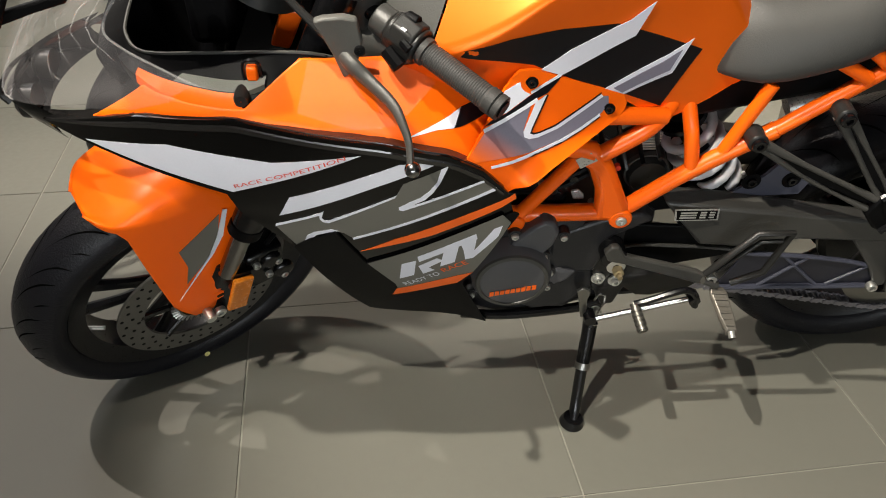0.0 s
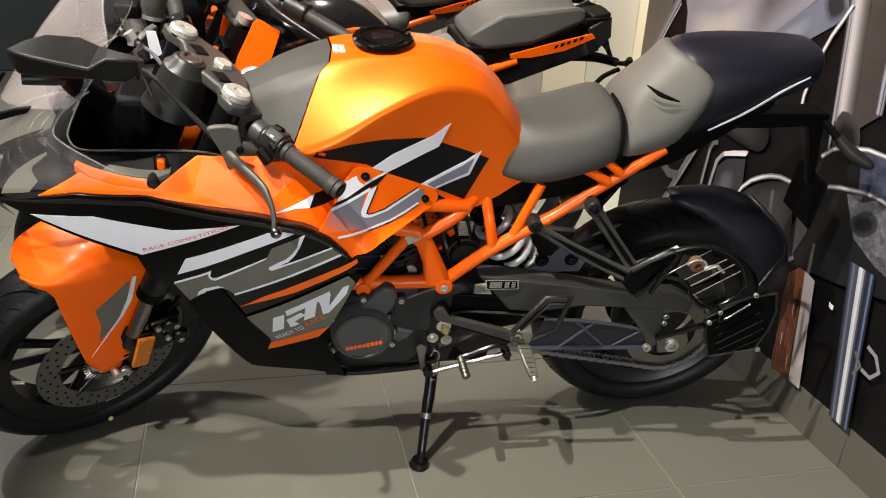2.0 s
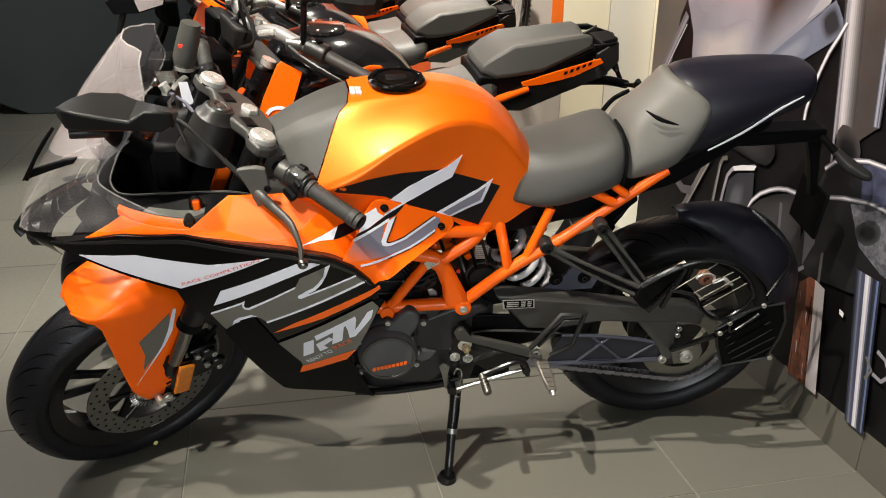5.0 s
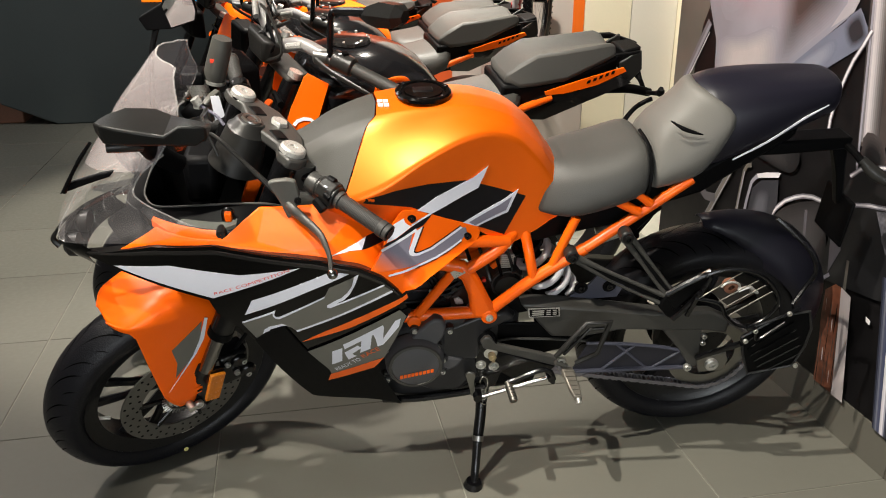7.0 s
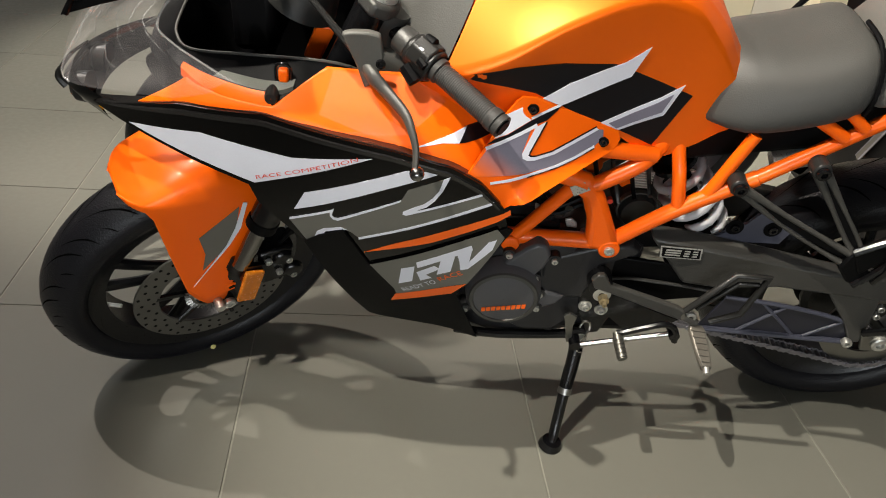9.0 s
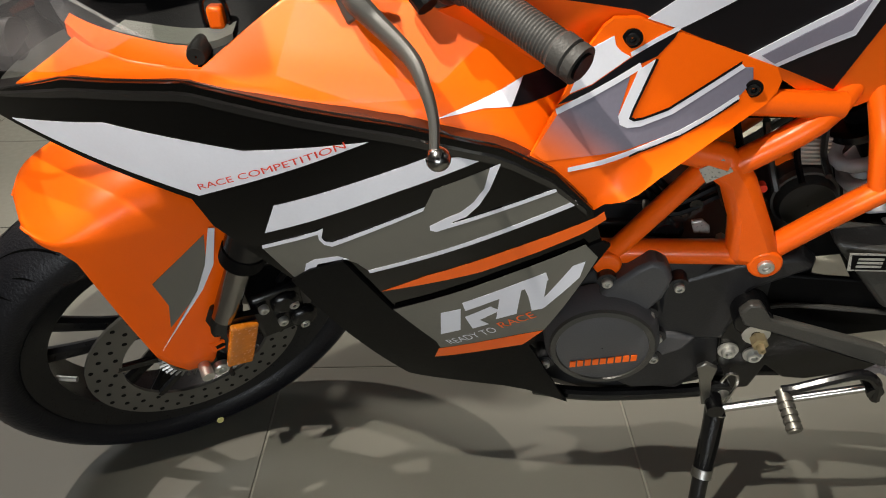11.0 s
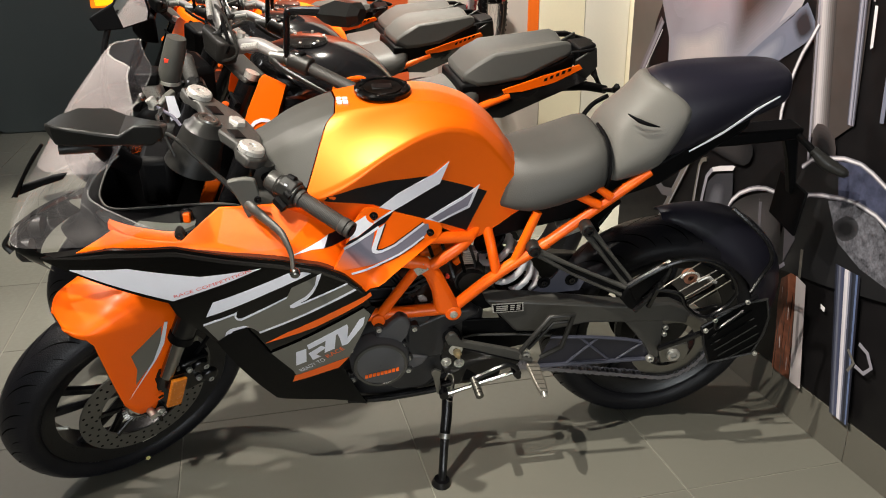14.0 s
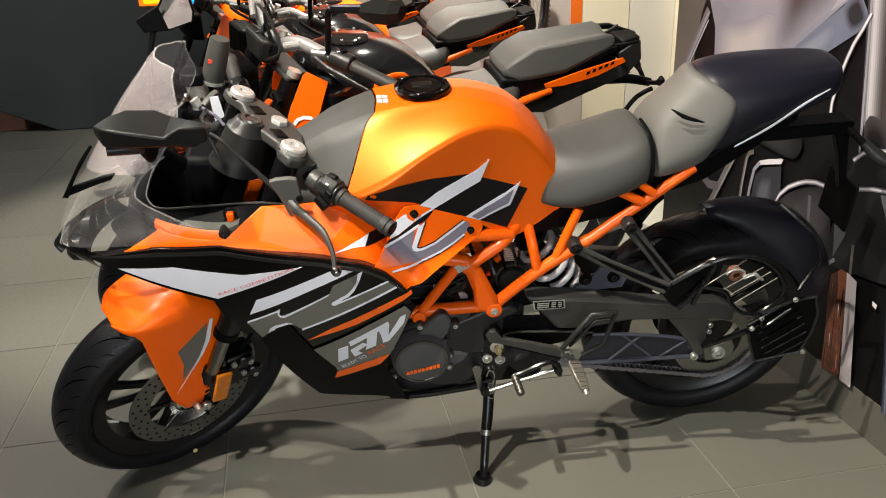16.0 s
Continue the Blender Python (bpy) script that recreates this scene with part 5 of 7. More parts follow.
part("bracket_arm", rod((.33, .06, .515), (.345, .07, .54), .004), BOLT, bike)
part("intake_boot", lathe([(.001, .03), (.030, .03), (.034, .022), (.036, 0), (.040, -.02), (.040, -.06), (.001, -.06)], 32, False), GREYPLASTIC, bike, "grey rubber intake boot", m=Matrix.Translation((.505, .045, .538)))
part("boot_band", lathe([(.0345, .018), (.0375, .018), (.0375, .008), (.0345, .008)], 32), SWINGGREY, bike, m=Matrix.Translation((.505, .045, .538)))
part("chain_shield", slab([(.507, .553), (.441, .510), (.428, .465), (.515, .452), (.503, .486), (.494, .523)], .060, .072), MATTBLACK, bike, bevel=.004)
part("orange_bracket", loft([[(.545, y, .572), (.520, y, .592), (.492, y, .575), (.500, y, .552), (.524, y, .548)] for y in (.02, .034)]), FRAMEPAINT, bike, bevel=.004)
fin = part("regulator", box(.494, .522, .03, .052, .578, .616), STEEL, bike, "finned alloy regulator", bevel=.002)
for k in range(7):
    part("regulator_fin", box(.492, .524, .052, .0545, .580 + .0053 * k, .5825 + .0053 * k), BOLT, fin)
for x, z, r in ((.66, .514, .020), (.648, .540, .012), (.634, .557, .010)):
    part("engine_plug", lathe([(.001, .012), (r * .7, .012), (r, .006), (r, -.02), (.001, -.02)], 24, False), BLACKSTEEL, bike, m=Matrix.Translation((x, .088, z)))
part("horn_plate", loft([[(.634, y, .527), (.622, y, .530), (.612, y, .520), (.610, y, .510), (.628, y, .510)] for y in (.088, .094)]), PALECAP, bike, bevel=.002)
part("wire_clip", rod((.597, .09, .504), (.597, .102, .504), .006, seg=6), BOLT, bike)
part("connector", box(.560, .574, .070, .082, .678, .690), PALECAP, bike, "pale wiring connector", bevel=.002)
part("connector", box(.586, .596, .070, .080, .674, .684), YELLOW, bike, bevel=.002)
part("red_cap", rod((.566, .085, .575), (.566, .094, .575), .005), RED, bike)
for k in range(5):
    part("engine_wire", tube([(.64 - .03 * k, .09, .66), (.62 - .03 * k, .10 - .01 * k, .60), (.60 - .025 * k, .09, .55 + .01 * k)], .004, 6), MATTBLACK if k % 2 else GREYPLASTIC, bike)
part("hose_clip", box(.665, .69, .085, .10, .545, .553), BOLT, bike, bevel=.002)
# swingarm and rear wheel
REARSHIFT = Matrix.Translation((-.02, -.05, -.011))
rwheel, RT = wheel(bike, 0, .306, .306, .076, REARSHIFT, "black cast rear wheel")
for s in (1, -1):
    arm = part("swingarm", loft([[(x, s * y, z) for x, y, z in ((.485, .075, .524), (.481, .114, .516), (.400, .116, .419), (.404, .075, .412))],
                     [(x, s * y, z) for x, y, z in ((.37, .08, .514), (.37, .122, .508), (.33, .122, .417), (.33, .08, .410))],
                     [(x, s * y, z) for x, y, z in ((.25, .085, .496), (.25, .122, .491), (.23, .122, .432), (.23, .085, .426))],
                     [(x, s * y, z) for x, y, z in ((.14, .09, .480), (.14, .122, .475), (.14, .122, .425), (.14, .09, .420))],
                     [(x, s * y, z) for x, y, z in ((.02, .095, .475), (.02, .120, .472), (.02, .120, .415), (.02, .095, .41))],
                     [(x, s * y, z) for x, y, z in ((-.035, .095, .445), (-.035, .118, .440), (-.035, .118, .40), (-.035, .095, .40))]]), SWINGGREY, bike, "dark grey cast swingarm", bevel=.006)
    part("swingarm_web", slab([(.150, .44), (.03, .425), (.022, .351), (.02, .30), (.04, .298), (.071, .350), (.128, .420)], s * .100, s * .118), SWINGGREY, arm, bevel=.004)
    bolt("axle_nut", (-.012, s * .122, .312), (0, s, 0), .017, .012, BOLT, arm)
    part("chain_adjuster", slab([(.03, .335), (-.045, .345), (-.055, .32), (-.05, .285), (.015, .285)], s * .114, s * .124), STEEL, arm, bevel=.003)
    bolt("adjuster_bolt", (.045, s * .114, .30), (0, s, 0), .010, .012, BOLT, arm)
    for z in (.375, .395):
        bolt("arm_bolt", (.02, s * .11, z), (0, s, 0), .007, .012, BOLT, arm)
part("arm_bridge", box(.36, .44, -.10, .10, .44, .51), MATTBLACK, bike, bevel=.012)
lbl = part("spec_label", slab([(.466, .512), (.392, .511), (.389, .486), (.462, .486)], .1235, .1245), PALECAP, bike, "pale specification label with unreadable print")
part("label_field", slab([(.463, .5095), (.395, .5085), (.392, .4885), (.459, .4885)], .1245, .125), MATTBLACK, lbl)
for i, (a, b) in enumerate(((.455, .428), (.422, .412), (.407, .398))):
    for z in (.492, .4975, .503):
        part("print_bar", box(b, a, .125, .1255, z, z + .003), PALECAP, lbl)

# chain and guard
part("rear_hub_plate", lathe([(.02, .045), (.092, .040), (.104, .030), (.104, .02), (.02, .02)], 40, False), RIMBLACK, rwheel, m=RT)
part("rear_hub_plate", lathe([(.02, -.045), (.092, -.040), (.104, -.030), (.104, -.02), (.02, -.02)], 40, False), RIMBLACK, rwheel, m=RT)
sprocket = part("rear_sprocket", lathe([(.07, .079), (.104, .079), (.104, .084), (.07, .084)], 45), STEEL, rwheel, m=Matrix.Translation((-.02, 0, .309)))
links = []
low = [(.53 - .053 * i, .3165 - .0111 * i) for i in range(10)]
arc = [(-.02 + .106 * math.cos(a), .309 + .106 * math.sin(a)) for a in (radians(-79 - 8.0 * i) for i in range(23))]
line = low + arc
dist, pts = 0.0, []
step = .0127
P = [Vector((x, 0, z)) for x, z in line]
seglen = [(b - a).length for a, b in zip(P, P[1:])]
total = sum(seglen)
k = 0
while k * step < total:
    d, i = k * step, 0
    while d > seglen[i]:
        d -= seglen[i]
        i += 1
    pts.append(P[i].lerp(P[i + 1], d / seglen[i]))
    k += 1
for i, (a, b) in enumerate(zip(pts, pts[1:])):
    w = .0105 if i % 2 else .0085
    for s in (1, -1):
        links.append(tube([a + Vector((0, .0815 + s * w, 0)), (a + b) / 2 + Vector((0, .0815 + s * w, 0)), b + Vector((0, .0815 + s * w, 0))], [.0078, .0055, .0078], 6, 1, flat=.22, straight=True))
    links.append(rod(a + Vector((0, .07, 0)), a + Vector((0, .093, 0)), .0045, seg=6))
part("drive_chain", join(*links), CHAIN, bike, "steel drive chain")
part("swingarm_shield", slab([(.54, .45), (.30, .435), (.26, .41), (.34, .365), (.50, .33)], .086, .094), MATTBLACK, bike, "black shield behind the footrest", bevel=.003)
part("upper_chain", tube([(.53, .08, .412), (.511, .08, .415), (.477, .08, .432), (.439, .08, .420)], [.006, .0075, .0075, .006], 6, 3), CHAIN, bike)
GUARDBLUE = material("blue_black_guard_plastic", (0.017, 0.017, 0.025), 0.35, 0.0, 0.12, 9, 400, 0.1)
guard = part("chain_guard", slab([(.335, .304), (.306, .386), (.213, .378), (.12, .362), (.067, .348), (.034, .300), (.04, .288), (.33, .290)], .103, .108), GUARDBLUE, bike, "blue-black plastic chain guard", bevel=.002)
GUARDRIBS = (([(.335, .300), (.03, .293)], .006), ([(.31, .388), (.213, .379), (.12, .363), (.067, .348)], .0045), ([(.235, .380), (.15, .300)], .0035), ([(.262, .30), (.19, .372)], .0035), ([(.13, .30), (.07, .345)], .003))
part("guard_rim", tube([(.551, .10, .388), (.535, .10, .398), (.50, .10, .406), (.44, .10, .402), (.383, .10, .397), (.306, .104, .389)], .0035, 8, 4), SWINGGREY, guard)
for pts, r in GUARDRIBS:
    part("guard_rib", tube([(x, .110, z) for x, z in pts], r, 8, 4), BLUEGREY, guard)

# rear mudguard, pillion hangers, wire guard
rows = []
for i in range(15):
    a = radians(84 + 100 * i / 14)
    r = .340 + .029 * math.sin(math.pi * i / 14)
    drop = .30 * min(1.0, .12 + i / 5)
    w = .100 * min(1.0, .30 + .10 * i) * (1 if i < 9 else 1 - .07 * (i - 8))
    rows.append([(-.02 + r * math.cos(a) * (1 - drop * abs(k / 6) ** 3), -.05 + w * k / 6, .295 + r * math.sin(a) * (1 - drop * abs(k / 6) ** 3)) for k in range(-6, 7)])
hug = part("rear_mudguard", loft(rows, False, False), TAILBLACK, bike, "black rear wheel mudguard", smooth=60)
hug.modifiers.new("wall", "SOLIDIFY").thickness = .004
part("guard_hoop", tube([(-.09, .10, .715), (-.128, .12, .685), (-.169, .14, .646), (-.189, .15, .602), (-.173, .155, .561), (-.144, .17, .524)], .0055, 8), BLACKSTEEL, bike, "black steel guard hoop")
for s in (1, -1):
    hg = part("pillion_hanger", join(tube([(.388, s * .140, .668), (.30, s * .146, .622), (.225, s * .152, .586), (.150, s * .160, .552)], [.009, .0045, .0045, .008], 10, 4, flat=.8),
                                     tube([(.380, s * .140, .655), (.30, s * .146, .602), (.225, s * .152, .562), (.150, s * .160, .528)], [.007, .0035, .0035, .007], 10, 4, flat=.8),
                                     tube([(.278, s * .140, .708), (.225, s * .148, .640), (.180, s * .155, .582), (.148, s * .160, .548)], [.009, .0045, .0045, .008], 10, 4, flat=.8),
                                     tube([(.262, s * .140, .710), (.205, s * .148, .640), (.160, s * .155, .585), (.132, s * .162, .545)], [.008, .004, .004, .007], 10, 4, flat=.8)), SWINGGREY, bike, "dark cast pillion footrest hanger", smooth=60)
    part("hanger_web", loft([[(.385, s * y, .662), (.20, s * (y + .012), .573), (.150, s * (y + .018), .540), (.20, s * (y + .012), .556), (.30, s * (y + .006), .605)] for y in (.132, .140)]), MATTBLACK, hg)
    part("hanger_web", loft([[(.270, s * y, .708), (.190, s * (y + .014), .600), (.140, s * (y + .02), .545), (.175, s * (y + .014), .600)] for y in (.132, .140)]), MATTBLACK, hg)
    for x, z in ((.386, .666), (.270, .710)):
        part("hanger_lug", rod((x, s * .118, z), (x, s * .150, z), .015, seg=18), GREYPLASTIC, hg, bevel=.003)
    part("hanger_foot", slab([(.165, .566), (.135, .552), (.115, .520), (.130, .490), (.150, .500), (.175, .530)], s * .146, s * .166), MATTBLACK, hg, bevel=.005)
    part("hanger_rail", tube([(.163, s * .165, .566), (.126, s * .168, .594), (.088, s * .17, .617), (.072, s * .17, .612), (.085, s * .17, .575), (.115, s * .168, .525), (.137, s * .166, .495)], .0068, 8), BLACKSTEEL, hg)
    part("pillion_peg", slab([(.163, .564), (.126, .592), (.088, .615), (.073, .610), (.068, .597), (.100, .566), (.139, .520)], s * .150, s * .170), MATTBLACK, hg, bevel=.004)
    part("peg_tip", rod((.082, s * .160, .610), (.068, s * .160, .619), .008, seg=12), BOLT, hg)
    bolt("hanger_bolt", (.386, s * .150, .666), (0, s, 0), .011, .008, BLACKSTEEL, hg)
    bolt("hanger_bolt", (.270, s * .150, .710), (0, s, 0), .011, .008, BLACKSTEEL, hg)
wg = part("wire_guard", tube([(.108, .19, .571), (.05, .195, .556), (.028, .195, .521), (-.005, .195, .491), (-.037, .195, .486), (-.072, .195, .508), (-.091, .195, .544), (-.079, .195, .581), (-.043, .195, .621), (.002, .195, .643), (.052, .195, .649), (.093, .193, .637)], .0048, 8, 6), BLACKSTEEL, bike, "black steel wire guard beside the rear wheel")
for a, b in (((.099, .572), (.014, .638)), ((.052, .560), (-.029, .614)), ((.036, .541), (-.05, .60)), ((.018, .519), (-.070, .582))):
    part("guard_wire", rod((a[0], .193, a[1]), (b[0], .193, b[1]), .0015, seg=8), PEGALLOY, wg)
part("guard_rail", tube([(-.035, .197, .487), (-.052, .20, .478), (-.064, .20, .449), (-.119, .20, .496)], .0045, 8), BLACKSTEEL, wg)
part("guard_rail", tube([(-.05, .198, .488), (-.114, .20, .518), (-.15, .19, .528)], .0045, 8), BLACKSTEEL, wg)
fl = part("spray_flap", skin([(-.029, .45), (-.052, .468), (-.114, .510), (-.178, .517), (-.196, .465), (-.195, .413), (-.179, .354), (-.071, .335), (-.045, .397)], lambda x, z: .19, .004), MATTBLACK, bike, "black ribbed plastic spray guard")
part("flap_border", tube([(x, .191, z) for x, z in ((-.029, .45), (-.114, .510), (-.178, .517), (-.196, .465), (-.195, .413), (-.179, .354), (-.071, .335), (-.045, .397), (-.029, .45))], .0035, 6, straight=True), GREYPLASTIC, fl)
for u in range(6):
    x0, z0, x1, z1 = -.040 - .013 * u, .430 - .019 * u, -.135 - .012 * u, .512 - .024 * u
    part("flap_rib", rod((x0, .1915, z0), (x1, .1915, z1), .0024, seg=6), MATTBLACK, fl)
for x, z in ((-.052, .476), (-.122, .522), (-.035, .447), (-.180, .362)):
    bolt("guard_bolt", (x, .200, z), (0, 1, 0), .0058, .006, BOLT, wg)
TAGBROWN = material("brown_plastic_band", (0.20, 0.085, 0.05), 0.4, 0.0, 0.25, 30, 200, 0.2)
tag = part("hose_clip", lathe([(.008, -.011), (.016, -.010), (.017, .008), (.008, .010)], 20), TAGBROWN, bike, "brown clip with a pale rim beside the rear tyre", m=Matrix.Translation((-.006, .125, .552)) @ Matrix.Rotation(radians(50), 4, "Y"))
part("clip_rim", tube([(.022 * math.cos(a) - .004, .133, .552 + .015 * math.sin(a)) for a in (radians(200 - 24 * i) for i in range(9))], .0028, 6), PALECAP, tag)
part("clip_tail", tube([(-.022, .137, .545), (-.045, .14, .556), (-.058, .14, .546), (-.070, .14, .538)], [.005, .004, .005, .003], 6), PALECAP, tag)
part("guard_stay", rod((.03, .125, .335), (-.03, .195, .435), .007), BLACKSTEEL, wg)
part("guard_stay", rod((.10, .16, .50), (.10, .192, .585), .006), BLACKSTEEL, wg)

# footrest plate, shift lever and side stand
part("footrest_plate", slab([(.587, .412), (.569, .437), (.538, .420), (.516, .389), (.429, .354), (.385, .336), (.40, .322), (.465, .304), (.492, .306), (.517, .328), (.529, .285), (.55, .28), (.577, .335)], .118, .130), BLACKSTEEL, bike, "black footrest plate", bevel=.003)
for x, z in ((.568, .357), (.537, .351)):
    part("plate_washer", lathe([(.003, 0), (.0125, 0), (.0125, .003), (.003, .003)], 18, False), BOLT, bike, m=Matrix.Translation((x, .1305, z)))
    bolt("plate_bolt", (x, .132, z), (0, 1, 0), .0085, .008, BOLT, bike)
part("plate_nut", lathe([(.001, .022), (.0045, .022), (.005, .013), (.0095, .012), (.010, 0), (.001, 0)], 6, False), BRASS, bike, m=Matrix.Translation((.549, .158, .409)))
part("pivot_washer", lathe([(.006, 0), (.016, 0), (.016, .003), (.006, .004)], 24, False), BOLT, bike, m=Matrix.Translation((.552, .155, .414)))
part("pivot_boss", rod((.558, .12, .432), (.558, .158, .432), .022, seg=24), BLACKSTEEL, bike, bevel=.003)
hgr = part("footrest_hanger", loft([[(.578, y, .449), (.568, y, .463), (.556, y, .463), (.541, y, .441), (.407, y, .397), (.378, y, .376), (.376, y, .361), (.398, y, .366), (.538, y, .420), (.570, y, .430)] for y in (.148, .160)]), SWINGGREY, bike, "cast alloy rider's footrest hanger", bevel=.003)
part("heel_guard", tube([(.400, .168, .402), (.339, .172, .501), (.285, .174, .503), (.304, .173, .410), (.351, .170, .380)], .0062, 8, straight=True), GREYPLASTIC, hgr, smooth=60)
part("heel_rail", tube([(.382, .168, .408), (.330, .172, .482), (.296, .173, .484)], .0042, 8, straight=True), GREYPLASTIC, hgr, smooth=60)
bolt("hanger_pin", (.385, .162, .385), (0, 1, 0), .010, .008, BOLT, hgr)
part("peg_fork", rod((.398, .166, .384), (.372, .168, .372), .007, seg=12), SWINGGREY, hgr)
part("footrest_peg", loft([[(x + dx * w, y, z + dz) for dx, dz in ((1, .002), (.8, .008), (-.8, .006), (-1, 0), (-.7, -.008), (.7, -.008))] for x, y, z, w in ((.370, .168, .362, .013), (.368, .176, .358, .017), (.361, .215, .342, .015), (.356, .238, .331, .010))]), PEGALLOY, hgr, "worn alloy footrest peg", bevel=.0015)
for i in range(6):
    t = i / 5
    part("peg_rib", rod((.381 - .015 * t, .180 + .052 * t, .3655 - .0225 * t), (.356 - .004 * t, .180 + .052 * t, .3640 - .0225 * t), .0018, seg=6), PEGALLOY, hgr)
part("peg_tip", rod((.356, .236, .332), (.355, .246, .326), .006, seg=12), BOLT, hgr)
TOESTEEL = material("dark_ribbed_steel", (0.13, 0.125, 0.11), 0.4, 0.8, 0.15, 30, 400, 0.2)
shift = part("shift_lever", tube([(.402, .178, .330), (.408, .178, .358), (.428, .178, .373), (.461, .18, .364), (.496, .18, .347), (.512, .18, .342)], .0062, 8), BLACKSTEEL, bike, "black shift lever with a ribbed toe peg")
part("shift_rod", rod((.566, .165, .286), (.412, .172, .343), .0052), CHROME, shift, "bright shift rod")
toe = [rod((.511, .178, .340), (.503, .226, .324), .008, seg=14)]
for i in range(5):
    toe.append(rod((.5093 - .0013 * i, .188 + .0078 * i, .3367 - .0026 * i), (.5086 - .0013 * i, .1925 + .0078 * i, .3352 - .0026 * i), .0098, seg=14))
part("toe_peg", join(*toe), TOESTEEL, shift)
part("shift_arm", slab([(.608, .350), (.598, .358), (.583, .349), (.586, .325), (.581, .281), (.591, .279), (.600, .322)], .150, .156), STEEL, shift, bevel=.0012)
part("rod_joint", rod((.577, .148, .286), (.577, .172, .286), .011), BLACKSTEEL, shift)
part("rod_joint", rod((.408, .160, .346), (.406, .182, .344), .010), BLACKSTEEL, shift)
stand = part("side_stand", tube([(.555, .105, .270), (.562, .135, .22), (.572, .175, .15), (.580, .21, .09), (.586, .233, .064)], [.017, .013, .011, .0105, .010], 12), BLACKSTEEL, bike, "black side stand, folded out")
part("stand_sleeve", tube([(.559, .128, .232), (.565, .150, .190), (.571, .170, .157)], [.0125, .0135, .0125], 14, 4), MATTBLACK, stand)
part("stand_clamp", rod((.5705, .169, .160), (.5725, .176, .150), .0138, seg=18), STEEL, stand)
part("stand_foot", rod((.586, .233, .070), (.588, .2345, .0555), .019, .024, seg=20), BLACKSTEEL, stand)
part("stand_spring", tube([(.572, .150, .318), (.567, .152, .336), (.557, .152, .334), (.553, .150, .312), (.558, .146, .275), (.560, .140, .245)], .0022, 6), CHROME, stand)
part("stand_coil", tube([(.558 + .007 * math.cos(a * .9), .139 + .007 * math.sin(a * .9), .262 - .0022 * a) for a in range(16)], .0019, 6, 2), CHROME, stand)
bolt("stand_pivot", (.556, .125, .262), (0, 1, 0), .010, .012, BOLT, stand)

# ---- floor tiles and skirting ----
tile_mesh = None
for i in range(-9, 2):
    for j in range(-6, 14):
        if tile_mesh is None:
            b = box(.0016, .5984, .0016, .5984, -.012, 0)
            bmesh.ops.bevel(b, geom=[e for e in b.edges if all(v.co.z > -.001 for v in e.verts)], offset=.0012, segments=1, affect="EDGES")
            t = part("floor_tile", b, TILE, floor, smooth=0)
            tile_mesh = t.data
        else:
            t = new("floor_tile", tile_mesh)
            t.parent = floor
        t.location = (.6 * i, .6 * j, 0)
skirting = tagged(new("skirting"), kind="structure")
for j in range(-3, 5):
    b = box(1.038, 1.05, .6 * j + .001, min(2.53, .6 * j + .599), .0, .115)
    part("skirting_tile", b, SKIRT, skirting, bevel=.0015)

# ---- printed wall poster of a dark machine, flat on the wall ----
P_DARK = material("poster_print_black", (0.006, 0.0055, 0.006), 0.36, 0.0, 0.5, 3.0, 20, spec=0.3)
P_LAV = material("poster_print_lavender", (0.25, 0.24, 0.28), 0.35, 0.0, 0.22, 3.5, 9, coat=0.15)
P_PINK = material("poster_print_pale_pink", (0.46, 0.41, 0.41), 0.35, 0.0, 0.15, 4.0, 9, coat=0.15)
P_BROWN = material("poster_print_brown_grey", (0.055, 0.045, 0.042), 0.35, 0.0, 0.5, 4.0, 12, coat=0.15)
P_BLUE = material("poster_print_blue_grey", (0.13, 0.14, 0.19), 0.35, 0.0, 0.25, 4.0, 12, coat=0.15)
P_WHITE = material("poster_print_white", (0.62, 0.60, 0.62), 0.35, 0.0, 0.15, 6.0, 20, coat=0.15)
P_OLIVE = material("poster_print_olive_grey", (0.12, 0.11, 0.095), 0.35, 0.0, 0.3, 2.5, 10, coat=0.15)
P_RUST = material("poster_print_rust", (0.16, 0.055, 0.03), 0.35, 0.0, 1.0, 18, 45, coat=0.15)
P_NAVY = material("poster_print_navy", (0.045, 0.05, 0.085), 0.35, 0.0, 0.8, 30, 90, coat=0.15)


def yz_slab(outline, x0, x1):
    bm = slab([(y, z) for y, z in outline], 0, x1 - x0)
    bm.transform(Matrix(((0, 1, 0, x0), (1, 0, 0, 0), (0, 0, 1, 0), (0, 0, 0, 1))))
    return bm


poster = tagged(part("wall_poster", box(1.040, 1.050, -1.6, 2.53, .117, 2.62), P_DARK, None, "large printed poster of a dark machine on the wall"), category="poster")
level = [1.0396]


def ink(outline, mat, name="printed_shape", rounded=0):
    if rounded:
        outline = [(p.x, p.z) for p in spline([(y, 0, z) for y, z in outline], rounded, True)]
    level[0] -= .00012
    part(name, yz_slab(outline, level[0], level[0] + .0006), mat, poster, smooth=0)


def tint(a, b, u):
    c = tuple(round(p + (q - p) * u, 4) for p, q in zip(a, b))
    return material("poster_tint_%d_%d_%d" % tuple(int(v * 1000) for v in c), c, 0.35, 0.0, 0.1, 4.0, 30, coat=0.1)


def soft_ink(outline, a, b, n=7, big=1.18, small=0.72):
    """A printed shape that shades from colour a at its edge to colour b within."""
    cy, cz = (sum(p[i] for p in outline) / len(outline) for i in (0, 1))
    for k in range(n):
        s = big + (small - big) * k / (n - 1)
        ink([(cy + (y - cy) * s, cz + (z - cz) * s) for y, z in outline], tint(a, b, k / (n - 1)), rounded=3)


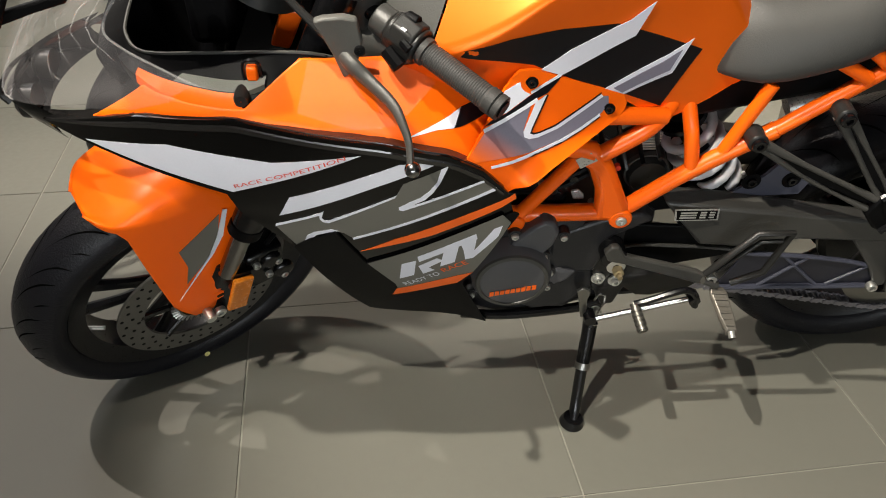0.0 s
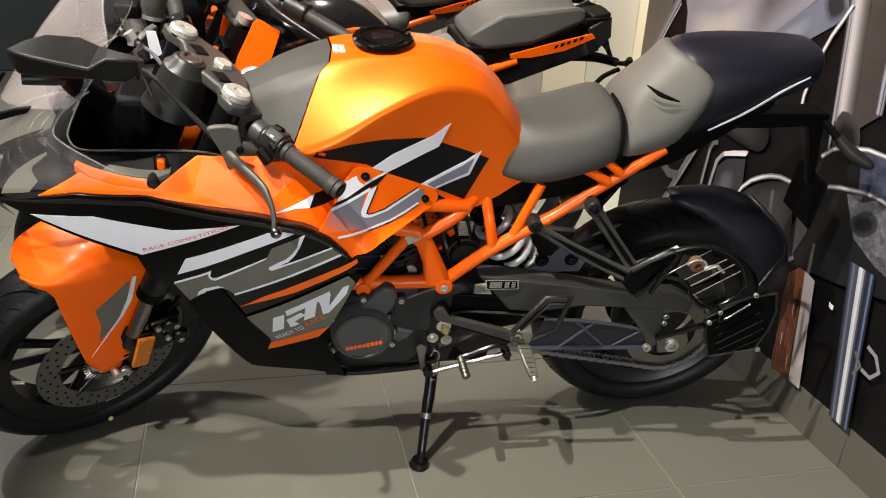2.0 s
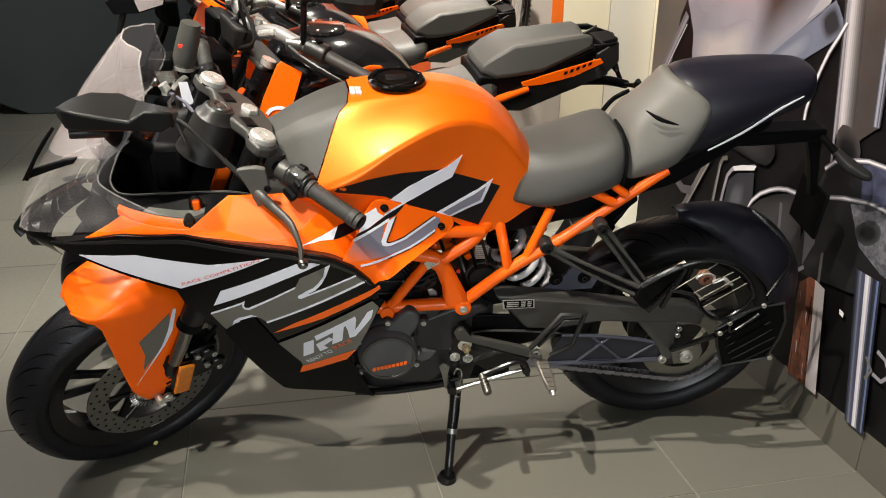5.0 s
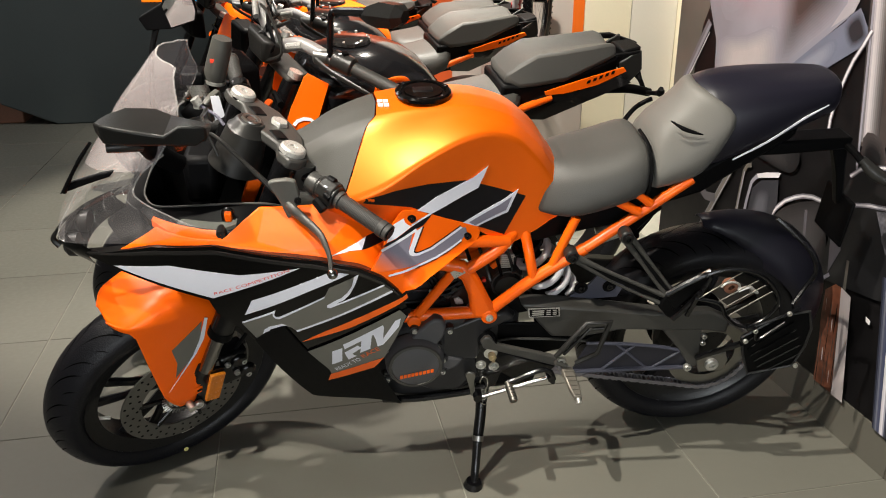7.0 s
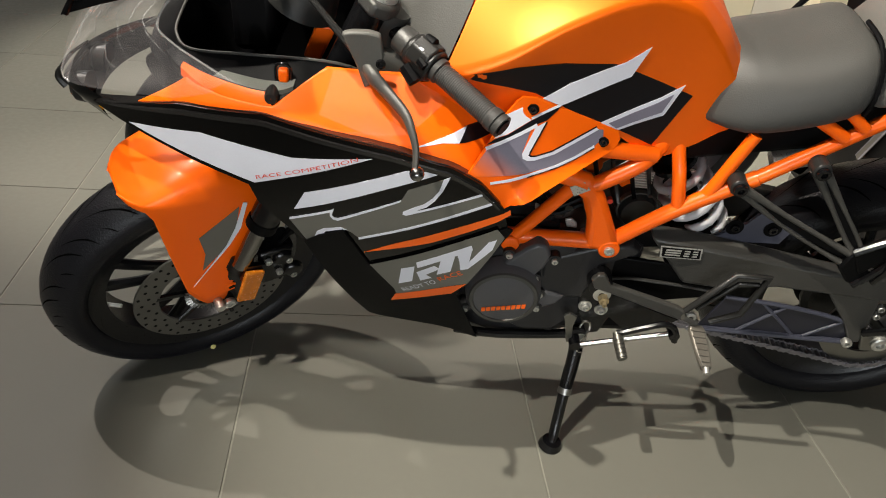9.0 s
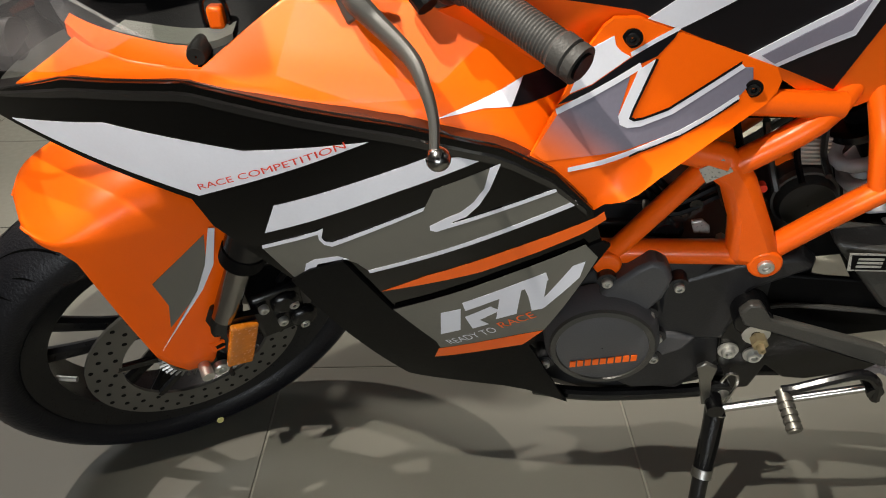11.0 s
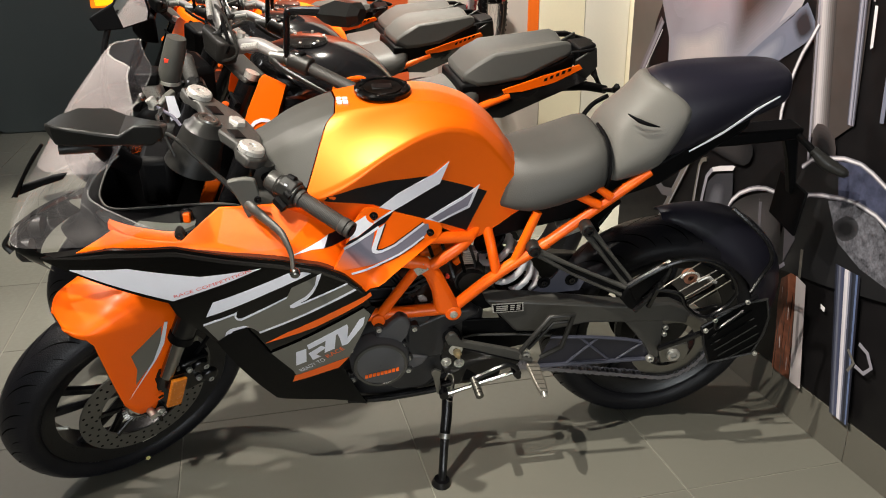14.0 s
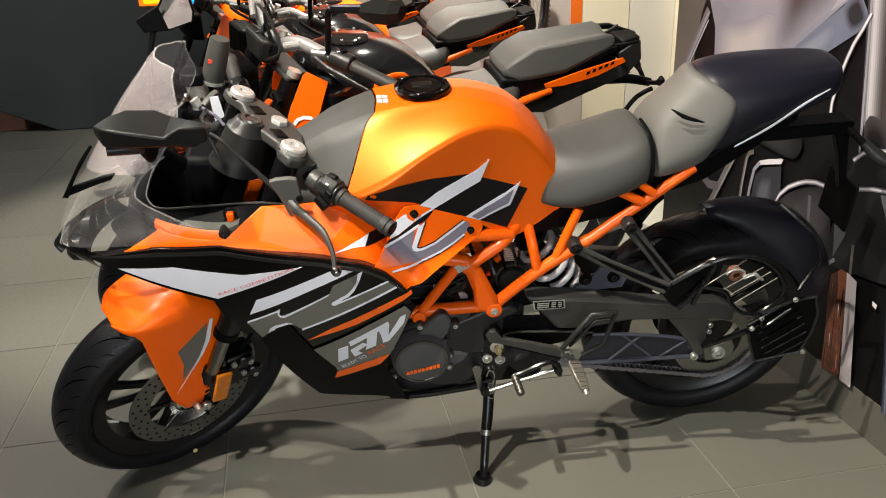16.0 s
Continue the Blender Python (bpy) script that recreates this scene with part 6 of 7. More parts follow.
def round_ink(top, foot, shades):
    """A printed round post: strips of changing shade side by side; top and foot give y of both edges and z."""
    n = len(shades)
    for k, c in enumerate(shades):
        y0, y1, zt = top[0] + (top[1] - top[0]) * k / n, top[0] + (top[1] - top[0]) * (k + 1) / n, top[2]
        f0, f1, zf = foot[0] + (foot[1] - foot[0]) * k / n, foot[0] + (foot[1] - foot[0]) * (k + 1) / n, foot[2]
        ink([(y0, zt), (y1, zt), (f1, zf), (f0, zf)], tint(c, c, 0))


LAVENDER, ROSE, UMBER, SLATE = (.25, .24, .28), (.44, .40, .40), (.045, .038, .038), (.15, .16, .21)
P_SPECK = material("poster_print_speckle", (0.10, 0.10, 0.115), 0.35, 0.0, 1.0, 60, 160, coat=0.15)
# blurred pale forms above the seat
ink([(2.53, 2.62), (2.53, .70), (2.40, .76), (2.36, .99), (2.30, 1.104), (2.20, 1.8), (2.26, 2.62)], P_OLIVE)
ink([(2.46, 1.6), (2.383, 1.167), (2.316, 1.04), (2.263, .951), (2.235, .76), (1.84, .80), (1.86, 1.007), (1.875, 1.18), (1.80, 1.6)], P_LAV)
soft_ink([(2.40, 1.40), (2.30, 1.14), (2.22, 1.02), (2.12, 1.06), (2.14, 1.20), (2.24, 1.45)], LAVENDER, (.30, .29, .33), 6, 1.0, .4)
soft_ink([(2.24, .95), (2.08, .985), (1.93, 1.02), (1.90, .86), (2.05, .80), (2.22, .80)], LAVENDER, ROSE, 9, 1.02, .45)
ink(stroke([(2.36, 1.135), (2.24, 1.150), (2.10, 1.168)], .016), tint(LAVENDER, UMBER, .7))
soft_ink([(1.99, 1.6), (1.955, 1.2), (1.93, 1.05), (1.90, .90), (1.779, .975), (1.691, 1.037), (1.63, 1.10), (1.63, 1.185), (1.62, 1.6)], LAVENDER, UMBER, 14, .98, .42)
ink([(1.68, 1.6), (1.662, 1.185), (1.655, 1.10), (1.70, 1.045), (1.79, .983), (1.89, .915), (1.86, .90), (1.722, 1.010), (1.627, 1.076), (1.598, 1.132), (1.605, 1.19), (1.60, 1.6)], tint(LAVENDER, SLATE, .3))
ink([(1.663, 1.6), (1.645, 1.185), (1.640, 1.11), (1.69, 1.045), (1.61, 1.09), (1.585, 1.14), (1.59, 1.19), (1.60, 1.6)], tint(LAVENDER, ROSE, .35))
ink([(1.87, .905), (1.722, 1.010), (1.626, 1.072), (1.588, 1.103), (1.546, 1.055), (1.54, 1.024), (1.671, .948), (1.80, .86)], P_BLUE)
soft_ink([(1.84, .915), (1.72, .995), (1.66, 1.02), (1.66, .975), (1.76, .90)], (.13, .14, .19), (.21, .22, .27), 6, 1.0, .4)
soft_ink([(1.64, 1.055), (1.588, 1.098), (1.55, 1.055), (1.545, 1.03), (1.60, 1.00)], (.13, .14, .19), (.02, .02, .025), 6, 1.0, .55)
ink(stroke([(2.46, .77), (2.305, 1.005)], .030), tint(LAVENDER, UMBER, .55))
ink(stroke([(2.452, .775), (2.302, .998)], .012), P_LAV)
ink(stroke([(2.43, .785), (2.30, .972)], .004), P_WHITE)
# bright post, its dark neighbour and the thin bars beside it
ink([(1.55, 1.6), (1.40, 1.6), (1.355, .84), (1.43, .78), (1.50, .78)], P_BROWN)
round_ink((1.622, 1.552, 1.6), (1.504, 1.435, .79), [(.022, .02, .02), (.16, .15, .155), (.34, .31, .33), (.46, .42, .43), (.40, .37, .38), (.30, .28, .29), (.20, .185, .19), (.13, .12, .12), (.085, .075, .075), (.055, .048, .048)])
ink([(1.62, 1.6), (1.606, 1.6), (1.488, .72), (1.497, .72)], tint(UMBER, UMBER, 0))
ink(stroke([(1.600, 1.6), (1.492, .72)], .007), tint(LAVENDER, LAVENDER, 0))
soft_ink([(1.49, .80), (1.44, .815), (1.40, .77), (1.40, .66), (1.46, .64)], UMBER, (.008, .008, .009), 5, 1.0, .6)
round_ink((1.452, 1.420, 1.6), (1.377, 1.353, .836), [(.05, .05, .065), (.17, .17, .22), (.33, .32, .37), (.20, .20, .25), (.06, .06, .08), (.22, .22, .27), (.07, .07, .09)])
ink(stroke([(1.37, 1.6), (1.349, 1.18), (1.357, 1.119)], .006), P_LAV)
ink([(1.352, 1.11), (1.343, 1.11), (1.337, 1.02), (1.345, 1.015)], P_WHITE)
ink(stroke([(1.30, 1.6), (1.285, 1.1), (1.27, .86)], .012), P_BLUE)
# curved bright edges
ink(stroke([(1.527, 1.055), (1.548, 1.018), (1.573, .979), (1.590, .940), (1.604, .901), (1.615, .860), (1.622, .822), (1.621, .770)], .013), tint(UMBER, LAVENDER, .5))
ink(stroke([(1.527, 1.055), (1.548, 1.018), (1.573, .979), (1.590, .940), (1.604, .901), (1.615, .860), (1.622, .822), (1.621, .770)], .007), P_WHITE)
soft_ink([(1.82, .42), (1.785, .51), (1.71, .562), (1.64, .590), (1.58, .59), (1.55, .42), (1.66, .33)], (.022, .020, .021), (.05, .046, .048), 6, 1.0, .5)
ink(stroke([(1.846, .44), (1.820, .482), (1.789, .525), (1.755, .556), (1.714, .579), (1.678, .594), (1.639, .603), (1.577, .605)], .014), tint(UMBER, LAVENDER, .6))
ink(stroke([(1.846, .44), (1.820, .482), (1.789, .525), (1.755, .556), (1.714, .579), (1.678, .594), (1.639, .603), (1.577, .605)], .006), P_WHITE)
ink(stroke([(1.655, .56), (1.640, .44)], .012), tint(UMBER, LAVENDER, .35))
ink([(1.940, .42), (1.925, .545), (1.885, .580), (1.80, .605), (1.79, .54), (1.83, .44)], tint((.02, .02, .024), (.04, .04, .048), .5))
soft_ink([(1.92, .43), (1.905, .53), (1.87, .560), (1.83, .55), (1.84, .45)], (.03, .03, .037), (.085, .085, .10), 6, 1.0, .4)
ink(stroke([(1.955, .42), (1.945, .50), (1.933, .560), (1.912, .584), (1.885, .596), (1.80, .623)], .013), P_LAV)
ink([(1.90, .584), (1.80, .612), (1.792, .628), (1.86, .612), (1.91, .594)], P_WHITE)
ink(stroke([(1.997, .42), (1.990, .50), (1.980, .583), (1.968, .604), (1.945, .612)], .014), P_OLIVE)
ink(stroke([(1.994, .42), (1.987, .50), (1.977, .583)], .005), P_LAV)
ink(stroke([(2.212, .31), (2.035, .602)], .026), P_OLIVE)
ink(stroke([(2.203, .31), (2.028, .598)], .005), P_LAV)
ink(stroke([(2.222, .315), (2.046, .602)], .004), tint(UMBER, LAVENDER, .5))
ink(stroke([(2.26, .47), (2.19, .44), (2.13, .45)], .030), tint(UMBER, LAVENDER, .2))
soft_ink([(2.06, .66), (1.95, .70), (1.82, .74), (1.72, .70), (1.75, .64), (1.90, .645)], (.010, .010, .011), (.028, .026, .027), 5, 1.0, .5)
# round housings
HOUSING = [(1.560, .40), (1.534, .57), (1.520, .645), (1.495, .713), (1.436, .738), (1.36, .755), (1.303, .755), (1.265, .744), (1.17, .70), (1.12, .60), (1.14, .47), (1.34, .43)]
ink(HOUSING, tint((.012, .012, .013), UMBER, 0))
ink([(1.377, .746), (1.312, .753), (1.265, .742), (1.17, .70), (1.15, .62), (1.235, .652), (1.30, .662), (1.358, .658)], P_NAVY)
ink([(1.39, .642), (1.34, .655), (1.299, .655), (1.229, .646), (1.15, .60), (1.16, .50), (1.25, .515), (1.335, .552)], P_SPECK)
soft_ink([(1.36, .585), (1.32, .625), (1.28, .618), (1.28, .585), (1.32, .56)], (.04, .04, .045), (.010, .010, .011), 5, 1.0, .5)
for line in ([(1.502, .700), (1.470, .727), (1.436, .740), (1.36, .757), (1.303, .757), (1.265, .746), (1.17, .705)], [(1.545, .545), (1.534, .575), (1.498, .620), (1.46, .637), (1.417, .649), (1.339, .662), (1.285, .663), (1.23, .654), (1.15, .622)]):
    ink(stroke(line, .012), tint(UMBER, LAVENDER, .7))
    ink(stroke(line, .005), P_WHITE)
ink([(1.543, .588), (1.504, .590), (1.487, .505), (1.520, .43), (1.530, .50)], tint(UMBER, LAVENDER, .32))
ink(stroke([(1.558, .386), (1.512, .427)], .010), P_LAV)
ink(stroke([(1.452, .49), (1.446, .41)], .010), P_OLIVE)
ink([(1.352, .378), (1.335, .374), (1.336, .362), (1.350, .366)], P_WHITE)
# rusty and pale legs
ink([(1.514, .383), (1.480, .412), (1.458, .412), (1.441, .32), (1.423, .118), (1.497, .118), (1.503, .223), (1.514, .313)], P_RUST)
for k in range(16):
    y, z, h, w = 1.503 - .0045 * k, .365 - .047 * ((k * 7) % 5), .035 + .022 * ((k * 3) % 4), .0012 + .0010 * ((k * 5) % 3)
    y -= .06 * (.30 - z + h) * (k / 16)
    ink([(y, z), (y - w, z - .3 * h), (y - w - .002, z - h), (y - .004, z - 1.06 * h), (y - .001, z - .55 * h), (y + .001, z - .2 * h)], (P_PINK, P_BROWN, P_DARK, P_BROWN)[k % 4])
ink([(1.455, .414), (1.415, .404), (1.405, .336), (1.372, .118), (1.416, .118), (1.438, .30)], P_PINK)
soft_ink([(1.434, .36), (1.420, .35), (1.402, .22), (1.410, .18), (1.424, .25)], (.46, .41, .41), (.20, .175, .18), 5, .9, .4)
round_ink((1.322, 1.236, .500), (1.254, 1.186, .118), [(.02, .022, .035), (.05, .055, .085), (.13, .135, .17), (.06, .065, .11), (.05, .06, .11), (.52, .50, .53), (.60, .57, .60), (.30, .30, .36), (.05, .055, .085), (.02, .022, .03), (.03, .034, .05), (.11, .15, .28), (.02, .02, .03)])
ink(stroke([(1.10, 1.6), (1.06, .9), (1.04, .2)], .02), P_BLUE)
ink(stroke([(1.20, .34), (1.17, .33), (1.15, .30), (1.17, .275), (1.20, .28)], .010), P_LAV)
ink(stroke([(1.23, .31), (1.205, .285), (1.22, .255)], .008), P_OLIVE)

# ---- back wall, counter and signs ----
tagged(part("wall_showroom", box(-.545, 3.9, 4.75, 4.95, 0, 3.2), PLASTER), kind="structure")
tagged(part("wall_panel_red", box(-.545, .665, 4.735, 4.748, .10, 3.0), WALLRED, None, "orange-red wall panel"), category="panel", kind="structure")
tagged(part("wall_stripe_orange", box(1.439, 1.509, 4.738, 4.748, 0, 3.0), WALLORANGE), kind="structure")
tagged(part("wall_panel_cream", box(1.513, 1.82, 4.735, 4.748, 0, 3.0), CREAM), kind="structure")
tagged(part("wall_panel_white", box(1.826, 2.13, 4.735, 4.748, 0, 3.0), WHITEWALL), kind="structure")
tagged(part("wall_pillar_cream", box(2.135, 2.30, 4.60, 4.75, 0, 3.2), CREAM), kind="structure")
counter = thing("reception_counter", "dark green-grey reception counter with a slanting end", "counter")
part("front_panel", slab([(-.60, 0), (-2.0, 0), (-2.62, .27), (-3.6, .27), (-3.6, 1.06), (-.60, 1.06)], 6.0, 6.35), DESK, counter, bevel=.01)
part("worktop", box(-3.62, -.55, 5.98, 6.5, 1.062, 1.10), WHITEWALL, counter, bevel=.006)
plinth = tagged(part("wood_plinth", box(-3.8, -2.25, 6.1, 6.9, 0, .16), WOOD, None, "low brown wooden plinth beside the counter", bevel=.01), category="plinth")
SIGNY = material("lit_yellow_sign_face", (1.0, 0.52, 0.0), 0.4, 0.0, 0.08, 8, 40, emit=1.4)
SIGNO = material("lit_orange_sign_rim", (1.0, 0.22, 0.0), 0.4, 0.0, 0.05, 8, 40, emit=0.9)
SIGNB = material("lit_blue_sign_face", (0.0, 0.32, 0.95), 0.4, 0.0, 0.08, 8, 40, emit=1.3)
SIGNW = material("lit_white_sign_shape", (0.75, 0.9, 1.0), 0.4, 0.0, 0.05, 8, 40, emit=1.2)
s1 = thing("yellow_lit_sign", "small lit yellow sign with a dark logo bar", "sign")
part("sign_rim", box(-1.310, -1.070, 5.975, 5.996, .845, 1.082), SIGNO, s1, bevel=.006)
part("sign_face", slab([(-1.30, 1.075), (-1.08, 1.075), (-1.085, .862), (-1.275, .862)], 5.968, 5.974), SIGNY, s1)
part("logo_bar", slab([(-1.26, .985), (-1.245, 1.02), (-1.11, 1.02), (-1.115, .985)], 5.964, 5.967), WALLRED, s1)
s2 = thing("blue_lit_sign", "small lit blue sign with white shapes", "sign")
part("sign_box", box(-1.055, -.805, 5.975, 5.996, .848, 1.078), SIGNB, s2, bevel=.006)
part("sign_shape", slab([(-.97, 1.04), (-.91, 1.045), (-.905, .985), (-.95, .975)], 5.968, 5.974), SIGNW, s2)
part("sign_shape", slab([(-.93, .955), (-.84, .96), (-.84, .925), (-.93, .92)], 5.968, 5.974), SIGNW, s2)

# ---- street motorcycles in the row behind ----
DUKETANK = material("gloss_black_tank_paint", (0.006, 0.006, 0.0068), 0.13, 0.0, 0.2, 5, 300, 0.01, coat=0.1, spec=0.4)


BARSILVER = material("matt_silver_bar", (0.27, 0.26, 0.255), 0.42, 0.35, 0.1, 20, 300, 0.05)
PALEGUARD = material("pale_guard_plastic", (0.40, 0.33, 0.26), 0.45, 0.0, 0.08, 10, 200, 0.05)


def street_bike(rear, front, label, steer=28.0, body=None):
    """An upright motorcycle with a wide bar, in the frame of bike_pose()."""
    body = body or DUKETANK
    b = thing("street_motorcycle", label, "motorcycle", "street motorcycles in the row", m=bike_pose(Vector(rear), Vector(front), 12.5))
    S = Matrix.Translation((-.08, 0, 0)) @ steering(1.40, 24, steer)
    wheel(b, 0, .306, .306, .076, None, "black rear wheel")
    wheel(b, 1.32, .293, .293, .056, S, "black front wheel")
    part("fuel_tank", dome([(.42, [(0, .86), (.05, .855), (.085, .83), (.10, .78), (.08, .74)]), (.50, [(0, .962), (.08, .950), (.125, .90), (.13, .82), (.09, .76)]),
                            (.60, [(0, 1.008), (.09, .996), (.15, .95), (.16, .86), (.11, .78)]), (.70, [(0, 1.018), (.09, 1.008), (.165, .96), (.18, .88), (.13, .79)]),
                            (.80, [(0, .998), (.08, .988), (.15, .95), (.18, .88), (.14, .80)]), (.88, [(0, .97), (.06, .96), (.10, .92), (.12, .87), (.10, .82)])]), body, b, "fuel tank", smooth=180, sub=1)
    c = part("filler_cap", lathe([(.001, .012), (.050, .012), (.058, .008), (.061, 0), (.001, 0)], 32, False), GLOSSLIP, b, m=Matrix.Translation((.708, 0, 1.010)) @ Matrix.Rotation(radians(3), 4, "Y") @ Matrix.Rotation(radians(90), 4, "X"))
    for i in range(6):
        a = i * math.pi / 3
        bolt("cap_bolt", (.708 + .050 * math.cos(a), .050 * math.sin(a), 1.020 - .003 * math.cos(a)), (0, 0, 1), .004, .003, BOLT, c)
    for s in (1, -1):
        part("tank_shroud", skin([(.925, .80), (.916, .845), (.904, .882), (.862, .966), (.850, .976), (.795, .946), (.818, .885), (.836, .835), (.845, .76), (.89, .70)], lambda x, z: .20 - .5 * (x - .85) ** 2 - .25 * abs(z - .82), .006, side=s), ORANGE, b, "orange tank shroud", smooth=60)
        part("shroud_decal", skin(stroke([(.897, .842), (.888, .853), (.870, .859), (.850, .856), (.842, .846)], .009), lambda x, z: .20 - .5 * (x - .85) ** 2 - .25 * abs(z - .82), .002, .003, side=s), DECALWHITE, b)
        part("tank_trim", tube([(.665, s * .170, .915), (.655, s * .170, .932), (.638, s * .170, .942), (.607, s * .168, .951), (.580, s * .163, .948), (.560, s * .155, .930)], [.006, .010, .011, .010, .009, .005], 10, flat=.6), ORANGE, b)
        part("knee_panel", skin([(.62, .80), (.48, .84), (.40, .79), (.42, .70), (.60, .68)], lambda x, z: .135, .006, side=s), MATTBLACK, b, smooth=60)
        part("frame_tube", tube([(.95, s * .07, .80), (.80, s * .13, .66), (.60, s * .13, .58), (.45, s * .12, .47)], .0145, 12), FRAMEPAINT, b)
        part("frame_tube", tube([(.60, s * .13, .58), (.55, s * .13, .74), (.40, s * .12, .76)], .0115, 10), FRAMEPAINT, b)
        part("frame_tube", tube([(.52, s * .11, .66), (.30, s * .11, .775), (.10, s * .10, .845)], .0125, 12), FRAMEPAINT, b)
        part("frame_tube", tube([(.62, s * .12, .80), (.40, s * .12, .775), (.22, s * .105, .83)], .0125, 12), FRAMEPAINT, b)
        part("tail_panel", skin([(.125, .866), (0, .902), (-.132, .931), (-.144, .918), (-.05, .880), (.06, .858), (.12, .855)], lambda x, z: .108 - .06 * max(0, -x), .006, side=s), ORANGE, b, "orange tail panel", smooth=60)
        for k in range(5):
            part("print_bar", skin([(-.010 - .02 * k, .886 + .0062 * k), (-.021 - .02 * k, .889 + .0062 * k), (-.023 - .02 * k, .899 + .0062 * k), (-.012 - .02 * k, .896 + .0062 * k)], lambda x, z: .108 - .06 * max(0, -x), .001, .0008, side=s), MATTBLACK, b)
        part("tail_lower", skin([(.21, .82), (.112, .856), (-.05, .880), (-.126, .906), (-.168, .880), (-.02, .825), (.112, .768), (.19, .775)], lambda x, z: .106 - .05 * max(0, -x) - .15 * max(0, .84 - z), .008, side=s), GLOSSLIP, b, "glossy black tail underside", smooth=60)
        part("tail_fin", slab([(-.125, .940), (-.193, .978), (-.206, .916), (-.168, .872), (-.135, .893)], s * .074, s * .084), GREYPLASTIC, b, bevel=.003)
        rail = part("grab_rail", slab([(.02, .957), (-.005, .974), (-.17, .975), (-.271, .942), (-.255, .930), (-.18, .958), (-.06, .962)], s * .086, s * .106) if s < 0 else tube([(-.11, .07, .962), (-.15, .082, .968), (-.19, .078, .972)], [.004, .006, .005], 8), MATTBLACK, b, bevel=.003)
        fork = part("fork_leg", rod((1.433 - .445 * .48, s * .105, .48), (1.433 - .445 * .955, s * .105, .955), .027, seg=18), BLACKSTEEL, b, m=S)
        part("stanchion", rod((1.433 - .445 * .28, s * .105, .28), (1.433 - .445 * .48, s * .105, .48), .022, seg=18), CHROME, fork, m=S)
        part("fork_cap", rod((1.433 - .445 * .965, s * .105, .965), (1.433 - .445 * .983, s * .105, .983), .02, seg=18), PALECAP, fork, m=S)
        bar = [(1.0, s * .05, 1.035), (.99, s * .13, 1.075), (.965, s * .22, 1.08), (.86, s * .40, 1.055)]
        hb = part("handlebar", tube(bar, [.0195, .019, .0165, .0115], 14), BARSILVER, b, "silver handlebar", m=S)
        e0, e1 = Vector((.925, s * .29, 1.072)), Vector((.86, s * .41, 1.054))
        part("grip", tube([e0.lerp(e1, i / 30) for i in range(31)], [.0175 if i % 2 else .0165 for i in range(31)], 14, straight=True), GRIPRUBBER, hb, "black rubber grip", m=S)
        part("bar_end", tube([e1, e1 + (e1 - e0).normalized() * .02], .016, 14, 1, straight=True), BLACKSTEEL, hb, m=S)
        sw = part("switch_block", tube([(.955, s * .235, 1.08), (.926, s * .288, 1.074)], .026, 12, 1, straight=True), GREYPLASTIC, hb, "switch block", m=S, bevel=.004)
        part("switch_key", box(.93, .945, s * .262 - .008, s * .262 + .008, 1.096, 1.108), MATTBLACK, sw, m=S)
        part("switch_print", box(.945, .953, s * .255 - .003, s * .255 + .003, 1.100, 1.1035), DECALWHITE, sw, m=S)
        part("lever", tube([(.995, s * .21, 1.072), (.985, s * .26, 1.065), (.955, s * .33, 1.055), (.92, s * .39, 1.04), (.91, s * .41, 1.03)], [.010, .009, .007, .006, .008], 8, flat=.6), GREYPLASTIC, hb, m=S)
        part("lever_bracket", rod((.985, s * .195, 1.072), (.965, s * .235, 1.082), .019, seg=12), STEEL, hb, m=S)
        part("bar_weight", tube([(.992, s * .10, 1.06), (.985, s * .15, 1.078)], .0165, 12, 1, straight=True), MATTBLACK, hb, m=S)
        mr = part("mirror_stalk", tube([(.966, s * .232, 1.085), (.967, s * .233, 1.15), (.968, s * .234, 1.195), (.966, s * .238, 1.212), (.955, s * .255, 1.222), (.93, s * .36, 1.262)], [.0085, .0085, .0085, .010, .0105, .013], 10), BLACKSTEEL, b, m=S)
        part("mirror", loft([[(x + dx * k, s * y, z + dz * k) for dx, dz in ((.02, .0), (.010, .024), (-.012, .022), (-.02, 0), (-.010, -.022), (.012, -.022))] for k, x, y, z in ((.5, .935, .325, 1.246), (1.0, .930, .36, 1.258), (1.4, .922, .395, 1.272), (1.3, .912, .445, 1.288), (.65, .906, .465, 1.296))]), MIRRORGREY, mr, "black mirror housing", m=S, smooth=20)
        ind = part("indicator", tube([(1.06, s * .10, .93), (1.07, s * .15, .932), (1.075, s * .17, .932)], [.005, .008, .010], 10), MATTBLACK, b, m=S)
        part("rear_indicator", tube([(-.285, s * .012, .805), (-.290, s * .06, .822), (-.288, s * .085, .835), (-.275, s * .105, .856)], [.007, .008, .014, .008], 10), MATTBLACK, b)
        part("swingarm", tube([(.48, s * .10, .49), (.30, s * .115, .455), (.05, s * .115, .40), (-.02, s * .115, .32)], [.035, .032, .028, .022], 10, flat=.5), SWINGGREY, b)
    part("rider_seat", dome([(.44, [(0, .85), (.05, .845), (.085, .815), (.09, .78), (.08, .765)]), (.36, [(0, .845), (.08, .84), (.12, .81), (.13, .77), (.12, .75)]),
                             (.26, [(0, .86), (.085, .855), (.125, .825), (.135, .785), (.12, .765)]), (.18, [(0, .89), (.08, .885), (.115, .86), (.12, .83), (.11, .81)])]), SEATVINYL, b, "grey rider's seat", smooth=180, sub=1)
